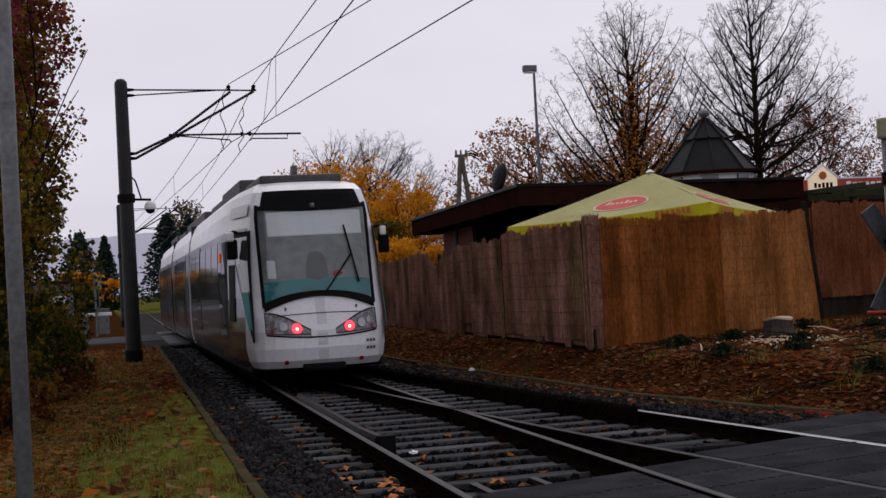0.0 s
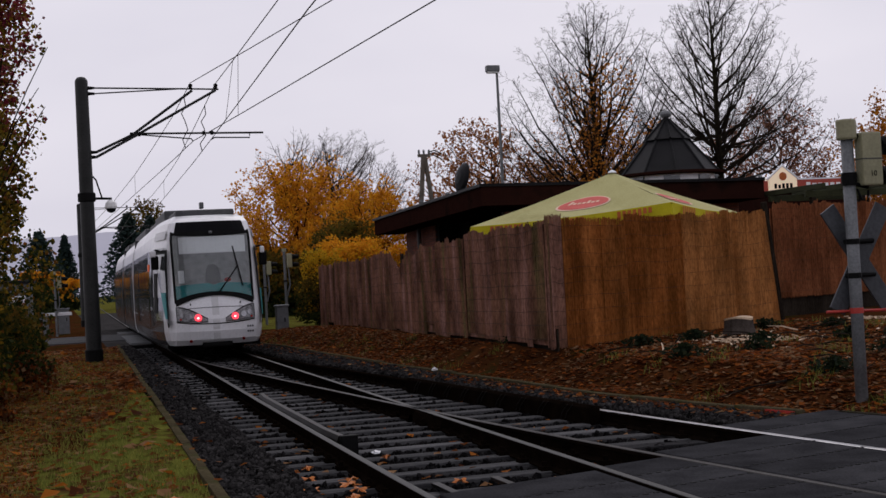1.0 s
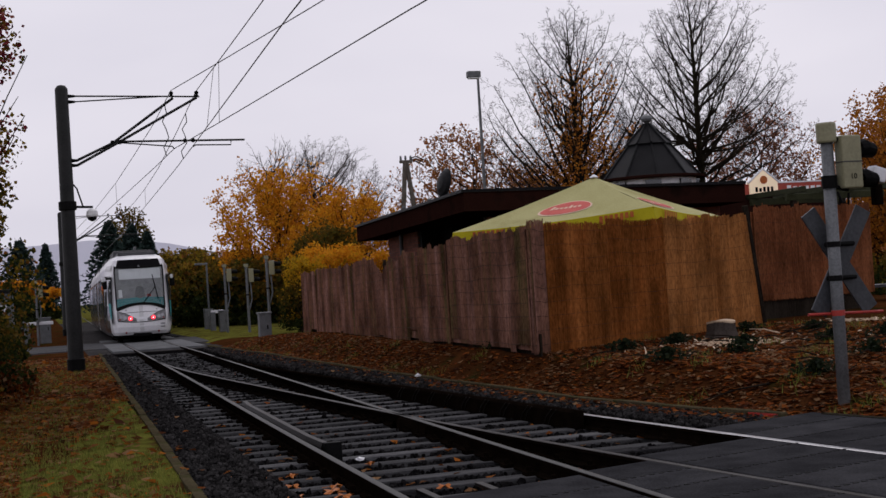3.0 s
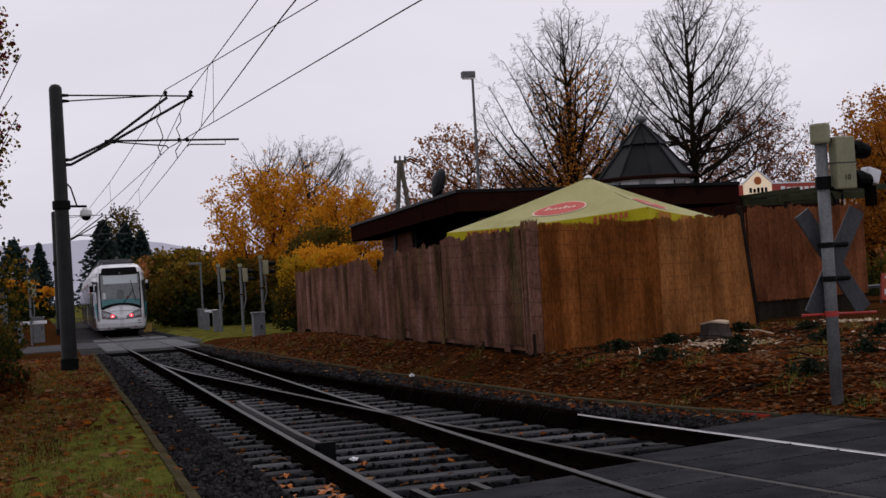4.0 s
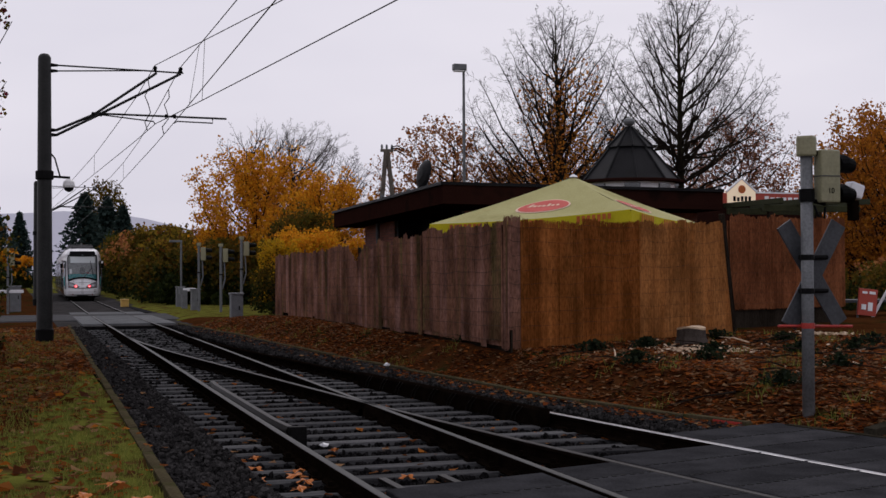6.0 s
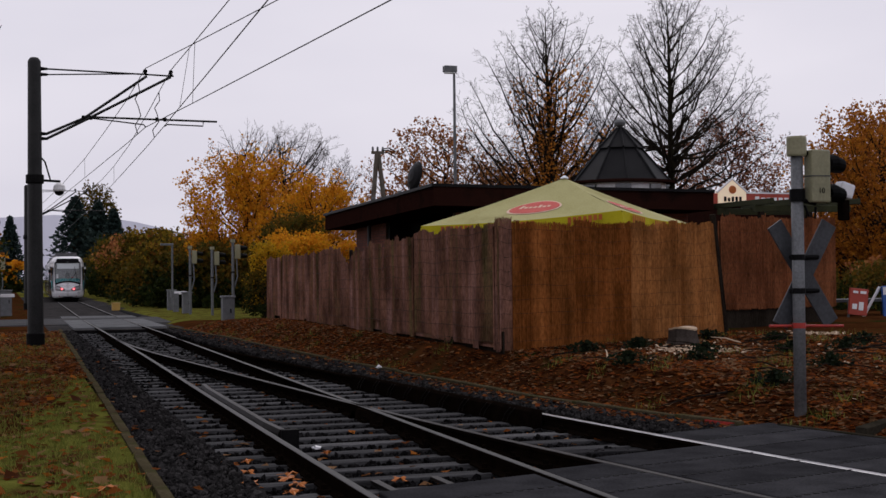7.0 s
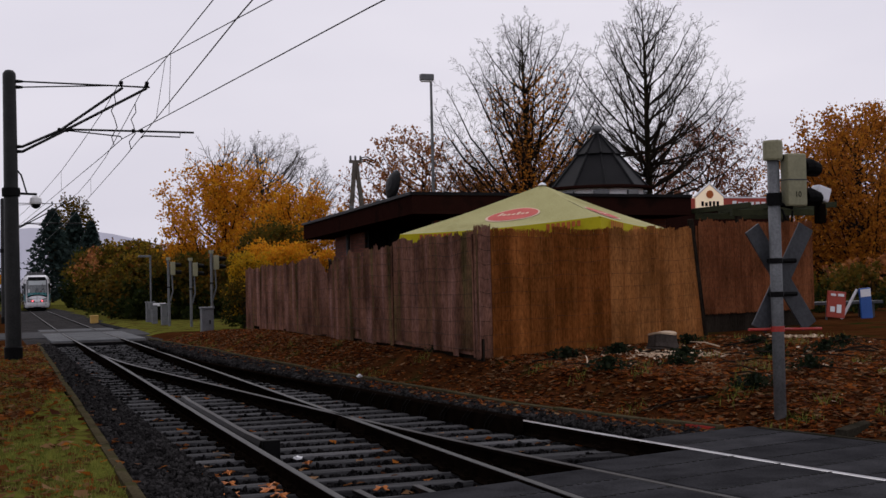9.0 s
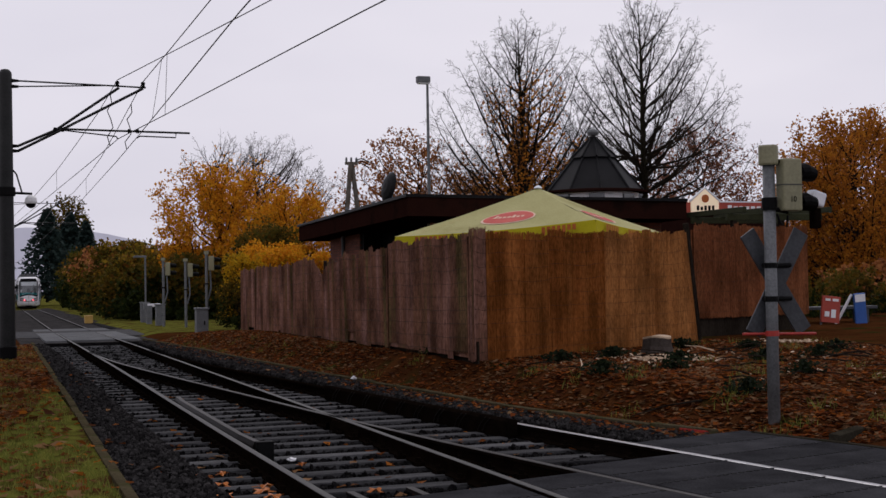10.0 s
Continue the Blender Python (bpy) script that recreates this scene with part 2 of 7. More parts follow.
M["bark_grey"] = material("grey_twig_bark", (0.035, 0.028, 0.024), (0.075, 0.062, 0.054), rough=0.9, scale=4, fine=40, bump=0.3, spec=0)
M["bark_green"] = material("mossy_bark", (0.0100, 0.0096, 0.0056), (0.0280, 0.0260, 0.0144), rough=0.9, scale=4, fine=40, stretch=(1, 1, 0.3), bump=0.8, depth=0.02, spec=0)

# ------------------------------------------------------------ mesh helpers


def empty(name, at=(0, 0, 0), label="", category="", group="", kind=""):
    ob = new(name)
    ob.location = at
    ob.empty_display_size = 0.1
    return tagged(ob, label, category, group, kind)


def finish(name, bm, mat, smooth=False):
    me = bpy.data.meshes.new(name)
    bm.normal_update()
    bm.to_mesh(me)
    bm.free()
    for m in mat if isinstance(mat, (list, tuple)) else (mat,):
        me.materials.append(m)
    if smooth:
        me.shade_smooth()
    return me


def part(name, bm, mat, parent=None, label="", smooth=False):
    """Links a bmesh as one mesh object under a thing or a part."""
    ob = new(name, finish(name, bm, mat, smooth))
    if parent:
        ob.parent = parent
    return tagged(ob, label)


def piece(name, me, parent, m):
    """A piece of its own on shared mesh data."""
    ob = new(name, me)
    ob.parent = parent
    ob.matrix_basis = m
    return ob


def box(x0, x1, y0, y1, z0, z1, bevel=0.0, bm=None, m=None):
    out = bm or bmesh.new()
    r = bmesh.ops.create_cube(out, size=1.0)
    mat = Matrix.Translation(((x0 + x1) / 2, (y0 + y1) / 2, (z0 + z1) / 2)) @ Matrix.Diagonal((x1 - x0, y1 - y0, z1 - z0, 1))
    if m is not None:
        mat = m @ mat
    bmesh.ops.transform(out, matrix=mat, verts=r["verts"])
    if bevel:
        edges = list({e for v in r["verts"] for e in v.link_edges})
        bmesh.ops.bevel(out, geom=edges, offset=bevel, segments=2, affect="EDGES", profile=0.6)
    return out


def tube(points, radii, sides=8, bm=None, caps=True):
    """A round bar along points, with one radius or one for each point."""
    out = bm or bmesh.new()
    pts = [Vector(p) for p in points]
    if not isinstance(radii, (list, tuple)):
        radii = [radii] * len(pts)
    rings, up = [], None
    for k, p in enumerate(pts):
        d = (pts[min(k + 1, len(pts) - 1)] - pts[max(k - 1, 0)]).normalized()
        if up is None:
            up = Vector((0, 0, 1)) if abs(d.z) < 0.9 else Vector((1, 0, 0))
        a = d.cross(up)
        a = a.normalized() if a.length > 1e-6 else d.orthogonal().normalized()
        b = a.cross(d).normalized()
        up = b
        rings.append([out.verts.new(p + radii[k] * (math.cos(t) * a + math.sin(t) * b)) for t in (2 * math.pi * i / sides for i in range(sides))])
    for r0, r1 in zip(rings, rings[1:]):
        for i in range(sides):
            out.faces.new((r0[i], r0[(i + 1) % sides], r1[(i + 1) % sides], r1[i]))
    if caps and sides > 2:
        out.faces.new(rings[0][::-1])
        out.faces.new(rings[-1])
    return out


def turned(profile, sides=16, bm=None, centre=(0, 0, 0)):
    """A turned body about z from (radius, height) pairs."""
    out = bm or bmesh.new()
    c = Vector(centre)
    rings = [[out.verts.new(c + Vector((r * math.cos(2 * math.pi * i / sides), r * math.sin(2 * math.pi * i / sides), z))) for i in range(sides)] for r, z in profile]
    for r0, r1 in zip(rings, rings[1:]):
        for i in range(sides):
            out.faces.new((r0[i], r0[(i + 1) % sides], r1[(i + 1) % sides], r1[i]))
    out.faces.new(rings[0][::-1])
    out.faces.new(rings[-1])
    return out


def sweep(section, line, bm=None, closed=True):
    """A section of (across, up) pairs carried along a level line of (x, y, z)."""
    out = bm or bmesh.new()
    pts = [Vector(p) for p in line]
    rings = []
    for k, p in enumerate(pts):
        d = pts[min(k + 1, len(pts) - 1)] - pts[max(k - 1, 0)]
        d.z = 0
        d.normalize()
        side = Vector((d.y, -d.x, 0))
        rings.append([out.verts.new(p + side * a + Vector((0, 0, u))) for a, u in section])
    n = len(section)
    for r0, r1 in zip(rings, rings[1:]):
        for i in range(n if closed else n - 1):
            out.faces.new((r0[i], r0[(i + 1) % n], r1[(i + 1) % n], r1[i]))
    if closed:
        out.faces.new(rings[0][::-1])
        out.faces.new(rings[-1])
    bmesh.ops.recalc_face_normals(out, faces=out.faces)
    return out


def smoothstep(a, b, x):
    t = min(1.0, max(0.0, (x - a) / (b - a)))
    return t * t * (3 - 2 * t)

# ------------------------------------------------------------ ground and tracks


def bend(y):
    """How far the main line lies to the right of a straight line."""
    return 0.000253 * (y - 30) ** 2 if 30 < y < 60 else (0.2277 + 0.0152 * (y - 60) if y >= 60 else 0.0)


def fall(y):
    """The land falls gently away beyond the turnout."""
    return -0.0044 * max(0.0, min(y, 260.0) - 37.0)


def branch(y):
    """Centre line of the diverging track, measured from the left rail of the main line."""
    s = max(0.0, 34.0 - y)
    if s < 9:
        return 0.753 + 0.0055 * s * s
    return 0.753 + 0.4455 + 0.099 * (s - 9) + 0.004 * max(0.0, s - 19) ** 2


KERB = [(-6, 6.3), (6, 5.75), (8.4, 5.50), (9.6, 5.30), (10.9, 4.95), (12.15, 4.61), (14.9, 4.09), (19.4, 3.70), (25.2, 3.26), (30.7, 3.05), (34.0, 2.90), (37.6, 2.62), (41.5, 2.35)]


def kerb_right(y):
    for (a, p), (b, q) in zip(KERB, KERB[1:]):
        if y <= b:
            return p + (q - p) * max(0.0, y - a) / (b - a)
    return KERB[-1][1]


def kerb_left(y):
    return -1.53 + 0.0125 * max(0.0, y - 8)


def ground_height(x, y):
    """The bed under the tracks, the bank beside the fence, the verge."""
    k = kerb_right(min(max(y, 6.0), 40.0))
    up = 0.42 * smoothstep(k + 0.1, k + 1.15, x) * smoothstep(8.2, 14.6, y + 0.25 * max(0.0, x - 5)) * (1 - 0.7 * smoothstep(34, 44, y))
    low = -0.25 if kerb_left(y) < x < k and 7.0 < y < 41 else -0.06
    if low < -0.2 and (x < -0.98 or x > max(0.75, branch(y)) + 1.35):
        low = -0.13
    return (max(low, up - 0.06) if x > k else low) + fall(y)


def ground():
    xs = sorted(set([-400, -200, -100, -50, -25, -14, -9] + [round(-6 + 0.25 * i, 3) for i in range(90)] + [18, 22, 28, 36, 50, 80, 150, 300, 500]))
    ys = sorted(set([-200, -80, -30, -12, -6] + [round(-3 + 0.35 * i, 3) for i in range(140)] + [48, 54, 60, 70, 85, 105, 140, 200, 300, 500, 900]))
    xs = sorted(set(xs + [-1.46, -1.44]))
    verts, faces, mats = [], [], []
    for y in ys:
        for x in xs:
            z = ground_height(x, y)
            if x > kerb_right(min(max(y, 6), 40)) or x < -1.5:
                z += 0.035 * noise.noise((x * 1.3, y * 1.3, 0)) + 0.02 * noise.noise((x * 4, y * 4, 3))
            verts.append((x, y, z))
    nx = len(xs)
    for j in range(len(ys) - 1):
        for i in range(nx - 1):
            a = j * nx + i
            faces.append((a, a + 1, a + nx + 1, a + nx))
            x, y = (xs[i] + xs[i + 1]) / 2, (ys[j] + ys[j + 1]) / 2
            if x < -1.45:
                wild = x + 0.7 * noise.noise((x * 0.6, y * 0.6, 5)) < -3.3 + 0.12 * max(0.0, y - 8.0) or 23 < y + 3 * noise.noise((x, y * 0.5, 9)) < 44
                mats.append(0 if wild and -12 < x else 1)
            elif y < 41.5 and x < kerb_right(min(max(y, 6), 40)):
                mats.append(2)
            elif 41.5 <= y < 160 and x < 2.8 + bend(y):
                mats.append(3)
            else:
                mats.append(0 if y < 46 else 1)
    me = bpy.data.meshes.new("ground")
    me.from_pydata(verts, [], faces)
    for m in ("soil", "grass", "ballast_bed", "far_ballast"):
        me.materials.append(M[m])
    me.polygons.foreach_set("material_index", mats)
    me.shade_smooth()
    return tagged(new("ground", me), "leaf-strewn ground with grass verge and brown earth bank", "ground", kind="structure")


ground()

RAIL = [(-0.07, -0.16), (0.07, -0.16), (0.07, -0.148), (0.012, -0.125), (0.010, -0.045), (0.036, -0.035), (0.036, -0.004), (0.030, 0.0), (-0.030, 0.0), (-0.036, -0.004), (-0.036, -0.035), (-0.010, -0.045), (-0.012, -0.125), (-0.07, -0.148)]


def main_left(y):
    return -0.11 * (1 - smoothstep(9, 30, y)) + bend(y)


def main_right(y):
    return 1.507 + bend(y)


def rail(name, fx, y0, y1, label, step=1.2, head="rail_dull", head_from=-99, head_to=999):
    n = max(2, int((y1 - y0) / step))
    ys = [y0 + (y1 - y0) * k / n for k in range(n + 1)]
    line = [(fx(y), y, fall(y)) for y in ys]
    bm = sweep(RAIL, line)
    top = [f for f in bm.faces if f.normal.z > 0.6 and f.calc_center_median().z > fall(f.calc_center_median().y) - 0.006]
    for f in top:
        f.material_index = 1 if head_from < f.calc_center_median().y < head_to else 0
    return tagged(part(name, bm, [M["rail"], M[head]]), label, "rail", kind="structure")


rail("rail_main_left", main_left, -6, 220, "long steel rail with a worn bright head", head="rail_mid")
rail("rail_main_right", main_right, -6, 220, "long steel rail with a worn bright head", head="rail_mid")
rail("rail_branch_left", lambda y: branch(y) - 0.7535, -6, 33.5, "curved steel rail of the turnout", head="rail_dull")
rail("rail_branch_right", lambda y: branch(y) + 0.7535, -6, 33.5, "curved steel rail of the turnout", head="rail_head", head_to=14)

# check rails beside the running rails of the turnout
CHECK = [(-0.07, -0.16), (0.05, -0.16), (0.05, -0.02), (0.03, 0.03), (-0.03, 0.03), (-0.05, -0.02)]
tagged(part("check_rail", sweep(CHECK, [(main_left(11.9 + 0.76 * k) + 0.12 + (0.03 if k in (0, 8) else 0), 11.9 + 0.76 * k, 0) for k in range(9)]), [M["rail_dull"]]), "short worn check rail bolted beside the running rail", "check rail", kind="structure")
tagged(part("check_rail_end", box(0.02, 0.20, 11.80, 11.90, -0.18, 0.035, 0.01), M["black"]), "black end plate of the check rail", "rail plate", kind="structure")
tagged(part("check_rail_branch", sweep([(-0.05, -0.16), (0.07, -0.16), (0.07, 0.05), (-0.03, 0.06), (-0.05, 0.03)], [(branch(12.4 + 0.76 * k) + 0.7535 - 0.13, 12.4 + 0.76 * k, 0) for k in range(9)]), M["rail"]), "dark raised check rail inside the curve", "check rail", kind="structure")
for k in range(9):
    for d in (0.0, 0.11):
        y = 12.9 + 0.62 * k + d
        x = branch(y) + 0.7535 - 0.13
        tagged(part("check_rail_rib", tube([(x - 0.055, y - 0.10, 0.045), (x - 0.075, y + 0.04, -0.05), (x - 0.08, y + 0.10, -0.13)], 0.007, 5), M["rail_dull"]), "thin worn rib on the raised check rail", "rail rib", kind="structure")
# wing rails and crossing nose
tagged(part("crossing_nose", sweep([(-0.10, -0.16), (0.10, -0.16), (0.06, -0.004), (-0.06, -0.004)], [(1.49 + 0.02 * k, 14.2 - 0.35 * k, -0.02) for k in range(4)]), [M["rail"]]), "cast steel frog where two rails cross", "rail frog", kind="structure")

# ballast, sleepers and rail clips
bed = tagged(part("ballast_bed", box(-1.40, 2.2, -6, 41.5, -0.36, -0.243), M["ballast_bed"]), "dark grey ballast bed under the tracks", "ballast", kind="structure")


def sleeper_mesh(length):
    bm = box(-length / 2, length / 2, -0.105, 0.105, -0.16, 0.0, 0.012)
    return finish("sleeper", bm, M["sleeper"])


SLEEPERS = {w: sleeper_mesh(w) for w in (2.6, 3.0, 3.4, 3.8, 4.2, 4.6)}
OILY = finish("sleeper", box(-1.3, 1.3, -0.105, 0.105, -0.16, 0.0, 0.012), M["sleeper_oily"])
rng = random.Random(4)
sleeper_ys = [7.1 + 0.6 * k for k in range(58)]
for y in sleeper_ys:
    if y > 41.6:
        break
    c0, c1 = 0.753 + main_left(y) / 2, branch(y)
    left, right = c0 - 1.44, max(c0, c1) + 1.3
    if y < 10.5:
        right = c0 + 1.3
    want = right - left
    w = min(SLEEPERS, key=lambda v: abs(v - want))
    piece("sleeper", SLEEPERS[w], bed, pose(left + w / 2 + rng.uniform(-0.03, 0.03), y + rng.uniform(-0.02, 0.02), -0.155 + rng.uniform(-0.006, 0.006), 0, 0, rng.uniform(-0.5, 0.5)))
    if y < 10.5:
        piece("sleeper", OILY, bed, pose(c1 + 0.55, y + 0.3, -0.157, 0, 0, -6))


def stones(name, inner, count, mat, label, seed):
    """Loose ballast: small angular stones, one object."""
    r = random.Random(seed)
    base = [Vector(v).normalized() for v in ((1, 0, -0.5), (-1, 0, -0.5), (0, 1, -0.5), (0, -1, -0.5), (0.3, 0.2, 1), (0.7, 0.7, 0.4), (-0.6, 0.6, 0.4), (-0.5, -0.7, 0.4), (0.7, -0.5, 0.3))]
    tmp = bmesh.new()
    for b in base:
        tmp.verts.new(b)
    bmesh.ops.convex_hull(tmp, input=tmp.verts)
    tmp.verts.index_update()
    tri = [[v.index for v in f.verts] for f in tmp.faces]
    pts = [v.co.copy() for v in tmp.verts]
    tmp.free()
    verts, faces = [], []
    n = 0
    while n < count:
        y = 7.0 + 34 * r.random() ** 1.9
        x = r.uniform(kerb_left(y) + 0.03, kerb_right(y) - 0.03)
        within = 0.753 - 1.5 < x < max(0.75, branch(y)) + 1.3
        if within != inner:
            continue
        if y < 10.6 and x > 1.6 + 0.75 * (y - 8.2) and y < 8.3 + 0.62 * (x - 1.3):
            continue
        if y < 8.1 and x > -0.1:
            continue
        if inner and abs((y - 7.1) / 0.6 - round((y - 7.1) / 0.6)) * 0.6 < 0.10 and r.random() < 0.985:
            continue
        if inner and min(abs(x - main_left(y)), abs(x - main_right(y)), abs(x - branch(y) + 0.75), abs(x - branch(y) - 0.75)) < 0.1:
            continue
        s = r.uniform(0.018, 0.034) * r.choice((1, 1, 1.25, 1.6)) * (1 if y < 20 else 1.4)
        z = -0.225 + r.uniform(0, 0.05) if inner else -0.12 + r.uniform(0, 0.05)
        o = len(verts)
        q = Euler((r.uniform(0, 6.3), r.uniform(0, 6.3), r.uniform(0, 6.3))).to_matrix()
        k = Vector((s * r.uniform(0.7, 1.2), s * r.uniform(0.7, 1.2), s * r.uniform(0.5, 0.9)))
        for p in pts:
            v = q @ Vector((p.x * k.x, p.y * k.y, p.z * k.z))
            verts.append((v.x + x, v.y + y, v.z + z))
        faces.extend([[i + o for i in f] for f in tri])
        n += 1
    me = bpy.data.meshes.new(name)
    me.from_pydata(verts, [], faces)
    me.materials.append(M[mat])
    return tagged(new(name, me), label, "ballast", kind="stuff")


stones("track_ballast", True, 20000, "stone_dark", "dark ballast stones between sleepers, oil stain and gap shade in the colour", 11)
stones("shoulder_ballast", False, 22000, "stone", "loose grey wet ballast stones beside the tracks", 12)


def clips():
    """Rail fastenings beside every rail, on the sleepers."""
    bm = bmesh.new()
    for y in sleeper_ys:
        if y > 36:
            break
        for fx in (main_left, main_right, lambda v: branch(v) - 0.7535, lambda v: branch(v) + 0.7535):
            if fx(y) - main_left(y) > 0.2 or fx is main_left:
                for s in (-1, 1):
                    x = fx(y) + s * 0.105
                    box(x - 0.045, x + 0.045, y - 0.06, y + 0.06, -0.158, -0.115, 0, bm)
                    box(x - 0.02, x + 0.02, y - 0.02, y + 0.02, -0.115, -0.075, 0, bm)
    return tagged(part("rail_clips", bm, M["rail"]), "rusty rail clips and bolts on the sleepers", "rail clips", kind="stuff")


clips()


def point_rods():
    """Flat bars between the rails near the crossing."""
    for x in (0.42, 0.95):
        o = tagged(part("drain_bar", box(x, x + 0.07, 8.15, 9.1, -0.13, -0.10, 0.004), M["rail_dull"]), "steel flat bar between the rails", "flat bar", kind="structure")
        o.rotation_euler.z = 0.02


point_rods()

# ------------------------------------------------------------ kerbs
kl = tagged(empty("kerb_left"), "row of weathered concrete edging stones", "kerb", kind="structure")
KS = finish("edging_stone", box(-0.05, 0.05, 0.0, 0.985, -0.36, 0.0, 0.012), M["edging"])
for k in range(43):
    y = -1.0 + k
    piece("edging_stone", KS, kl, pose(kerb_left(y), y, -0.035 + rng.uniform(-0.012, 0.012), 0, 0, -0.72 + rng.uniform(-0.4, 0.4)))
kr = tagged(empty("kerb_right"), "row of mossy concrete edging stones along the bank", "kerb", kind="structure")
for k in range(31):
    y = 11.0 + k
    a = math.degrees(math.atan2(kerb_right(y) - kerb_right(y + 1), 1))
    piece("edging_stone", KS, kr, pose(kerb_right(y), y, -0.02 + rng.uniform(-0.012, 0.012), 0, 0, a))

# ------------------------------------------------------------ near crossing: rubber panels
near = tagged(empty("crossing_panels"), "black rubber panels of the level crossing", "level crossing", kind="structure")


def panel_strip(x_of, edge, y_end, w, label=""):
    """Panels between two edge lines, cut every 0.6 m along the track, tilted like the crossing edge."""
    y0 = edge
    k = 0
    while y0 > y_end:
        y1 = y0 - 0.60
        bm = bmesh.new()
        lo, up = [], []
        a0, b0 = x_of(y0)
        a1, b1 = x_of(y1)
        tilt = 0.27
        quad = [(a0, y0), (b0, y0 + tilt * (b0 - a0)), (b1, y1 + tilt * (b1 - a1) + 0.012), (a1, y1 + 0.012)]
        up = [bm.verts.new((x, y, -0.004)) for x, y in quad]
        lo = [bm.verts.new((x, y, -0.16)) for x, y in quad]
        bm.faces.new(up)
        bm.faces.new(lo[::-1])
        for i in range(4):
            bm.faces.new((up[i], lo[i], lo[(i + 1) % 4], up[(i + 1) % 4]))
        bmesh.ops.recalc_face_normals(bm, faces=bm.faces)
        bmesh.ops.bevel(bm, geom=[e for e in bm.edges if e.verts[0].co.z > -0.01 and e.verts[1].co.z > -0.01], offset=0.008, segments=1, affect="EDGES")
        part("panel", bm, M["rubber"], near)
        # dotted row of small recesses beside the joint
        if k:
            bm = bmesh.new()
            n = int((b0 - a0) / 0.09)
            for q in range(n):
                x = a0 + (b0 - a0) * (q + 0.3) / n
                y = y0 + tilt * (x - a0) - 0.04
                box(x, x + 0.045, y, y + 0.02, -0.004, 0.0005, 0, bm)
            if n:
                part("lug_row", bm, M["black"], near)
        y0 = y1
        k += 1


panel_strip(lambda y: (main_left(y) + 0.10, main_right(y) - 0.09), 7.95, -3, 1.3)
panel_strip(lambda y: (main_right(y) + 0.045, max(main_right(y) + 0.06, branch(y) - 0.80)), 8.50, -3, 0.6)
panel_strip(lambda y: (branch(y) - 0.66, branch(y) + 0.70), 9.02, -3, 1.3)
panel_strip(lambda y: (branch(y) + 0.80, kerb_right(y) - 0.02), 10.3, -3, 0.9)
panel_strip(lambda y: (main_left(y) - 0.70, main_left(y) - 0.05), 7.2, -3, 0.6)
edge = tagged(part("crossing_edge_strip", sweep([(-0.04, -0.12), (0.04, -0.12), (0.04, 0.006), (-0.04, 0.006)], [(kerb_right(y) + 0.03, y, 0) for y in (10.5, 9.0, 7.5, 6.0, 2.0)]), M["concrete"]), "pale concrete strip along the crossing panels", "kerb", kind="structure")
# the footway beyond, with its own raised edge
fw = tagged(part("footway", box(5.75, 16, -4, 8.6, -0.14, 0.015, 0.0, m=pose(0, 0, 0, 0, 0, 0)), M["asphalt"]), "dark wet asphalt footway beside the crossing", "footway", kind="structure")
tagged(part("footway_kerb", sweep([(-0.06, -0.15), (0.06, -0.15), (0.06, 0.05), (-0.06, 0.06)], [(5.40, 9.52, 0), (6.2, 10.1, 0), (6.9, 10.65, 0.02), (8.3, 11.7, 0.06), (10.5, 13.2, 0.12), (15.0, 16.0, 0.2)]), M["concrete"]), "mossy concrete kerb of the footway", "kerb", kind="structure")

# ------------------------------------------------------------ far crossing and road
tagged(part("road", box(-70, 90, 46.8, 53.5, -0.30, -0.062), M["road_worn"]), "pale worn asphalt road crossing the tracks", "road", kind="structure")
far = tagged(empty("far_crossing"), "pale grey slabs of the far level crossing", "level crossing", kind="structure")
for j in range(5):
    y0 = 42.4 + 2.9 * j
    for a, b in ((-0.72, -0.06), (0.07, 1.44), (1.57, 2.25)):
        part("slab", box(a + bend(y0), b + bend(y0), y0, y0 + 2.86, -0.3, fall(y0) - 0.004, 0.01), M["road_grey"], far)

# ------------------------------------------------------------ tram
M["tram_glass"] = pane_material("cab_glass", (0.95, 0.98, 0.98), 0.02, 0.98)
M["side_glass"] = material("dark_side_glass", (0.035, 0.04, 0.042), (0.07, 0.075, 0.08), rough=0.06, scale=0.8, fine=8, bump=0.0, spec=0.8)
M["cab_back"] = material("grey_cab_interior", (0.17, 0.175, 0.178), (0.31, 0.315, 0.32), rough=0.6, scale=1.0, fine=6, bump=0.1)
M["blind"] = material("pale_sun_blind", (0.70, 0.71, 0.72), (0.78, 0.79, 0.80), rough=0.7, scale=2, fine=20, bump=0.05)
M["teal"] = material("teal_dashboard", (0.008, 0.15, 0.16), (0.02, 0.27, 0.28), rough=0.5, scale=2, fine=20, bump=0.05)
M["gloss_black"] = material("gloss_black_panel", (0.004, 0.004, 0.005), (0.006, 0.006, 0.007), rough=0.5, bump=0, spec=0.03)
M["lamp_clear"] = material("dark_lamp_housing", (0.07, 0.07, 0.073), (0.30, 0.30, 0.31), rough=0.12, scale=7, fine=30, bump=0.1)
M["chrome"] = material("reflector_chrome", (0.22, 0.22, 0.23), (0.34, 0.34, 0.36), rough=0.3, metal=1.0, bump=0)
M["tail"] = glow("tail_lamp_red", (1.0, 0.05, 0.08), 1.5)
M["tail_core"] = glow("tail_lamp_core", (1.0, 0.55, 0.5), 3.0)
M["red_glass"] = material("red_reflector", (0.25, 0.01, 0.01), (0.35, 0.015, 0.012), rough=0.25, bump=0)
M["orange"] = glow("orange_indicator", (0.75, 0.14, 0.03), 0.25)
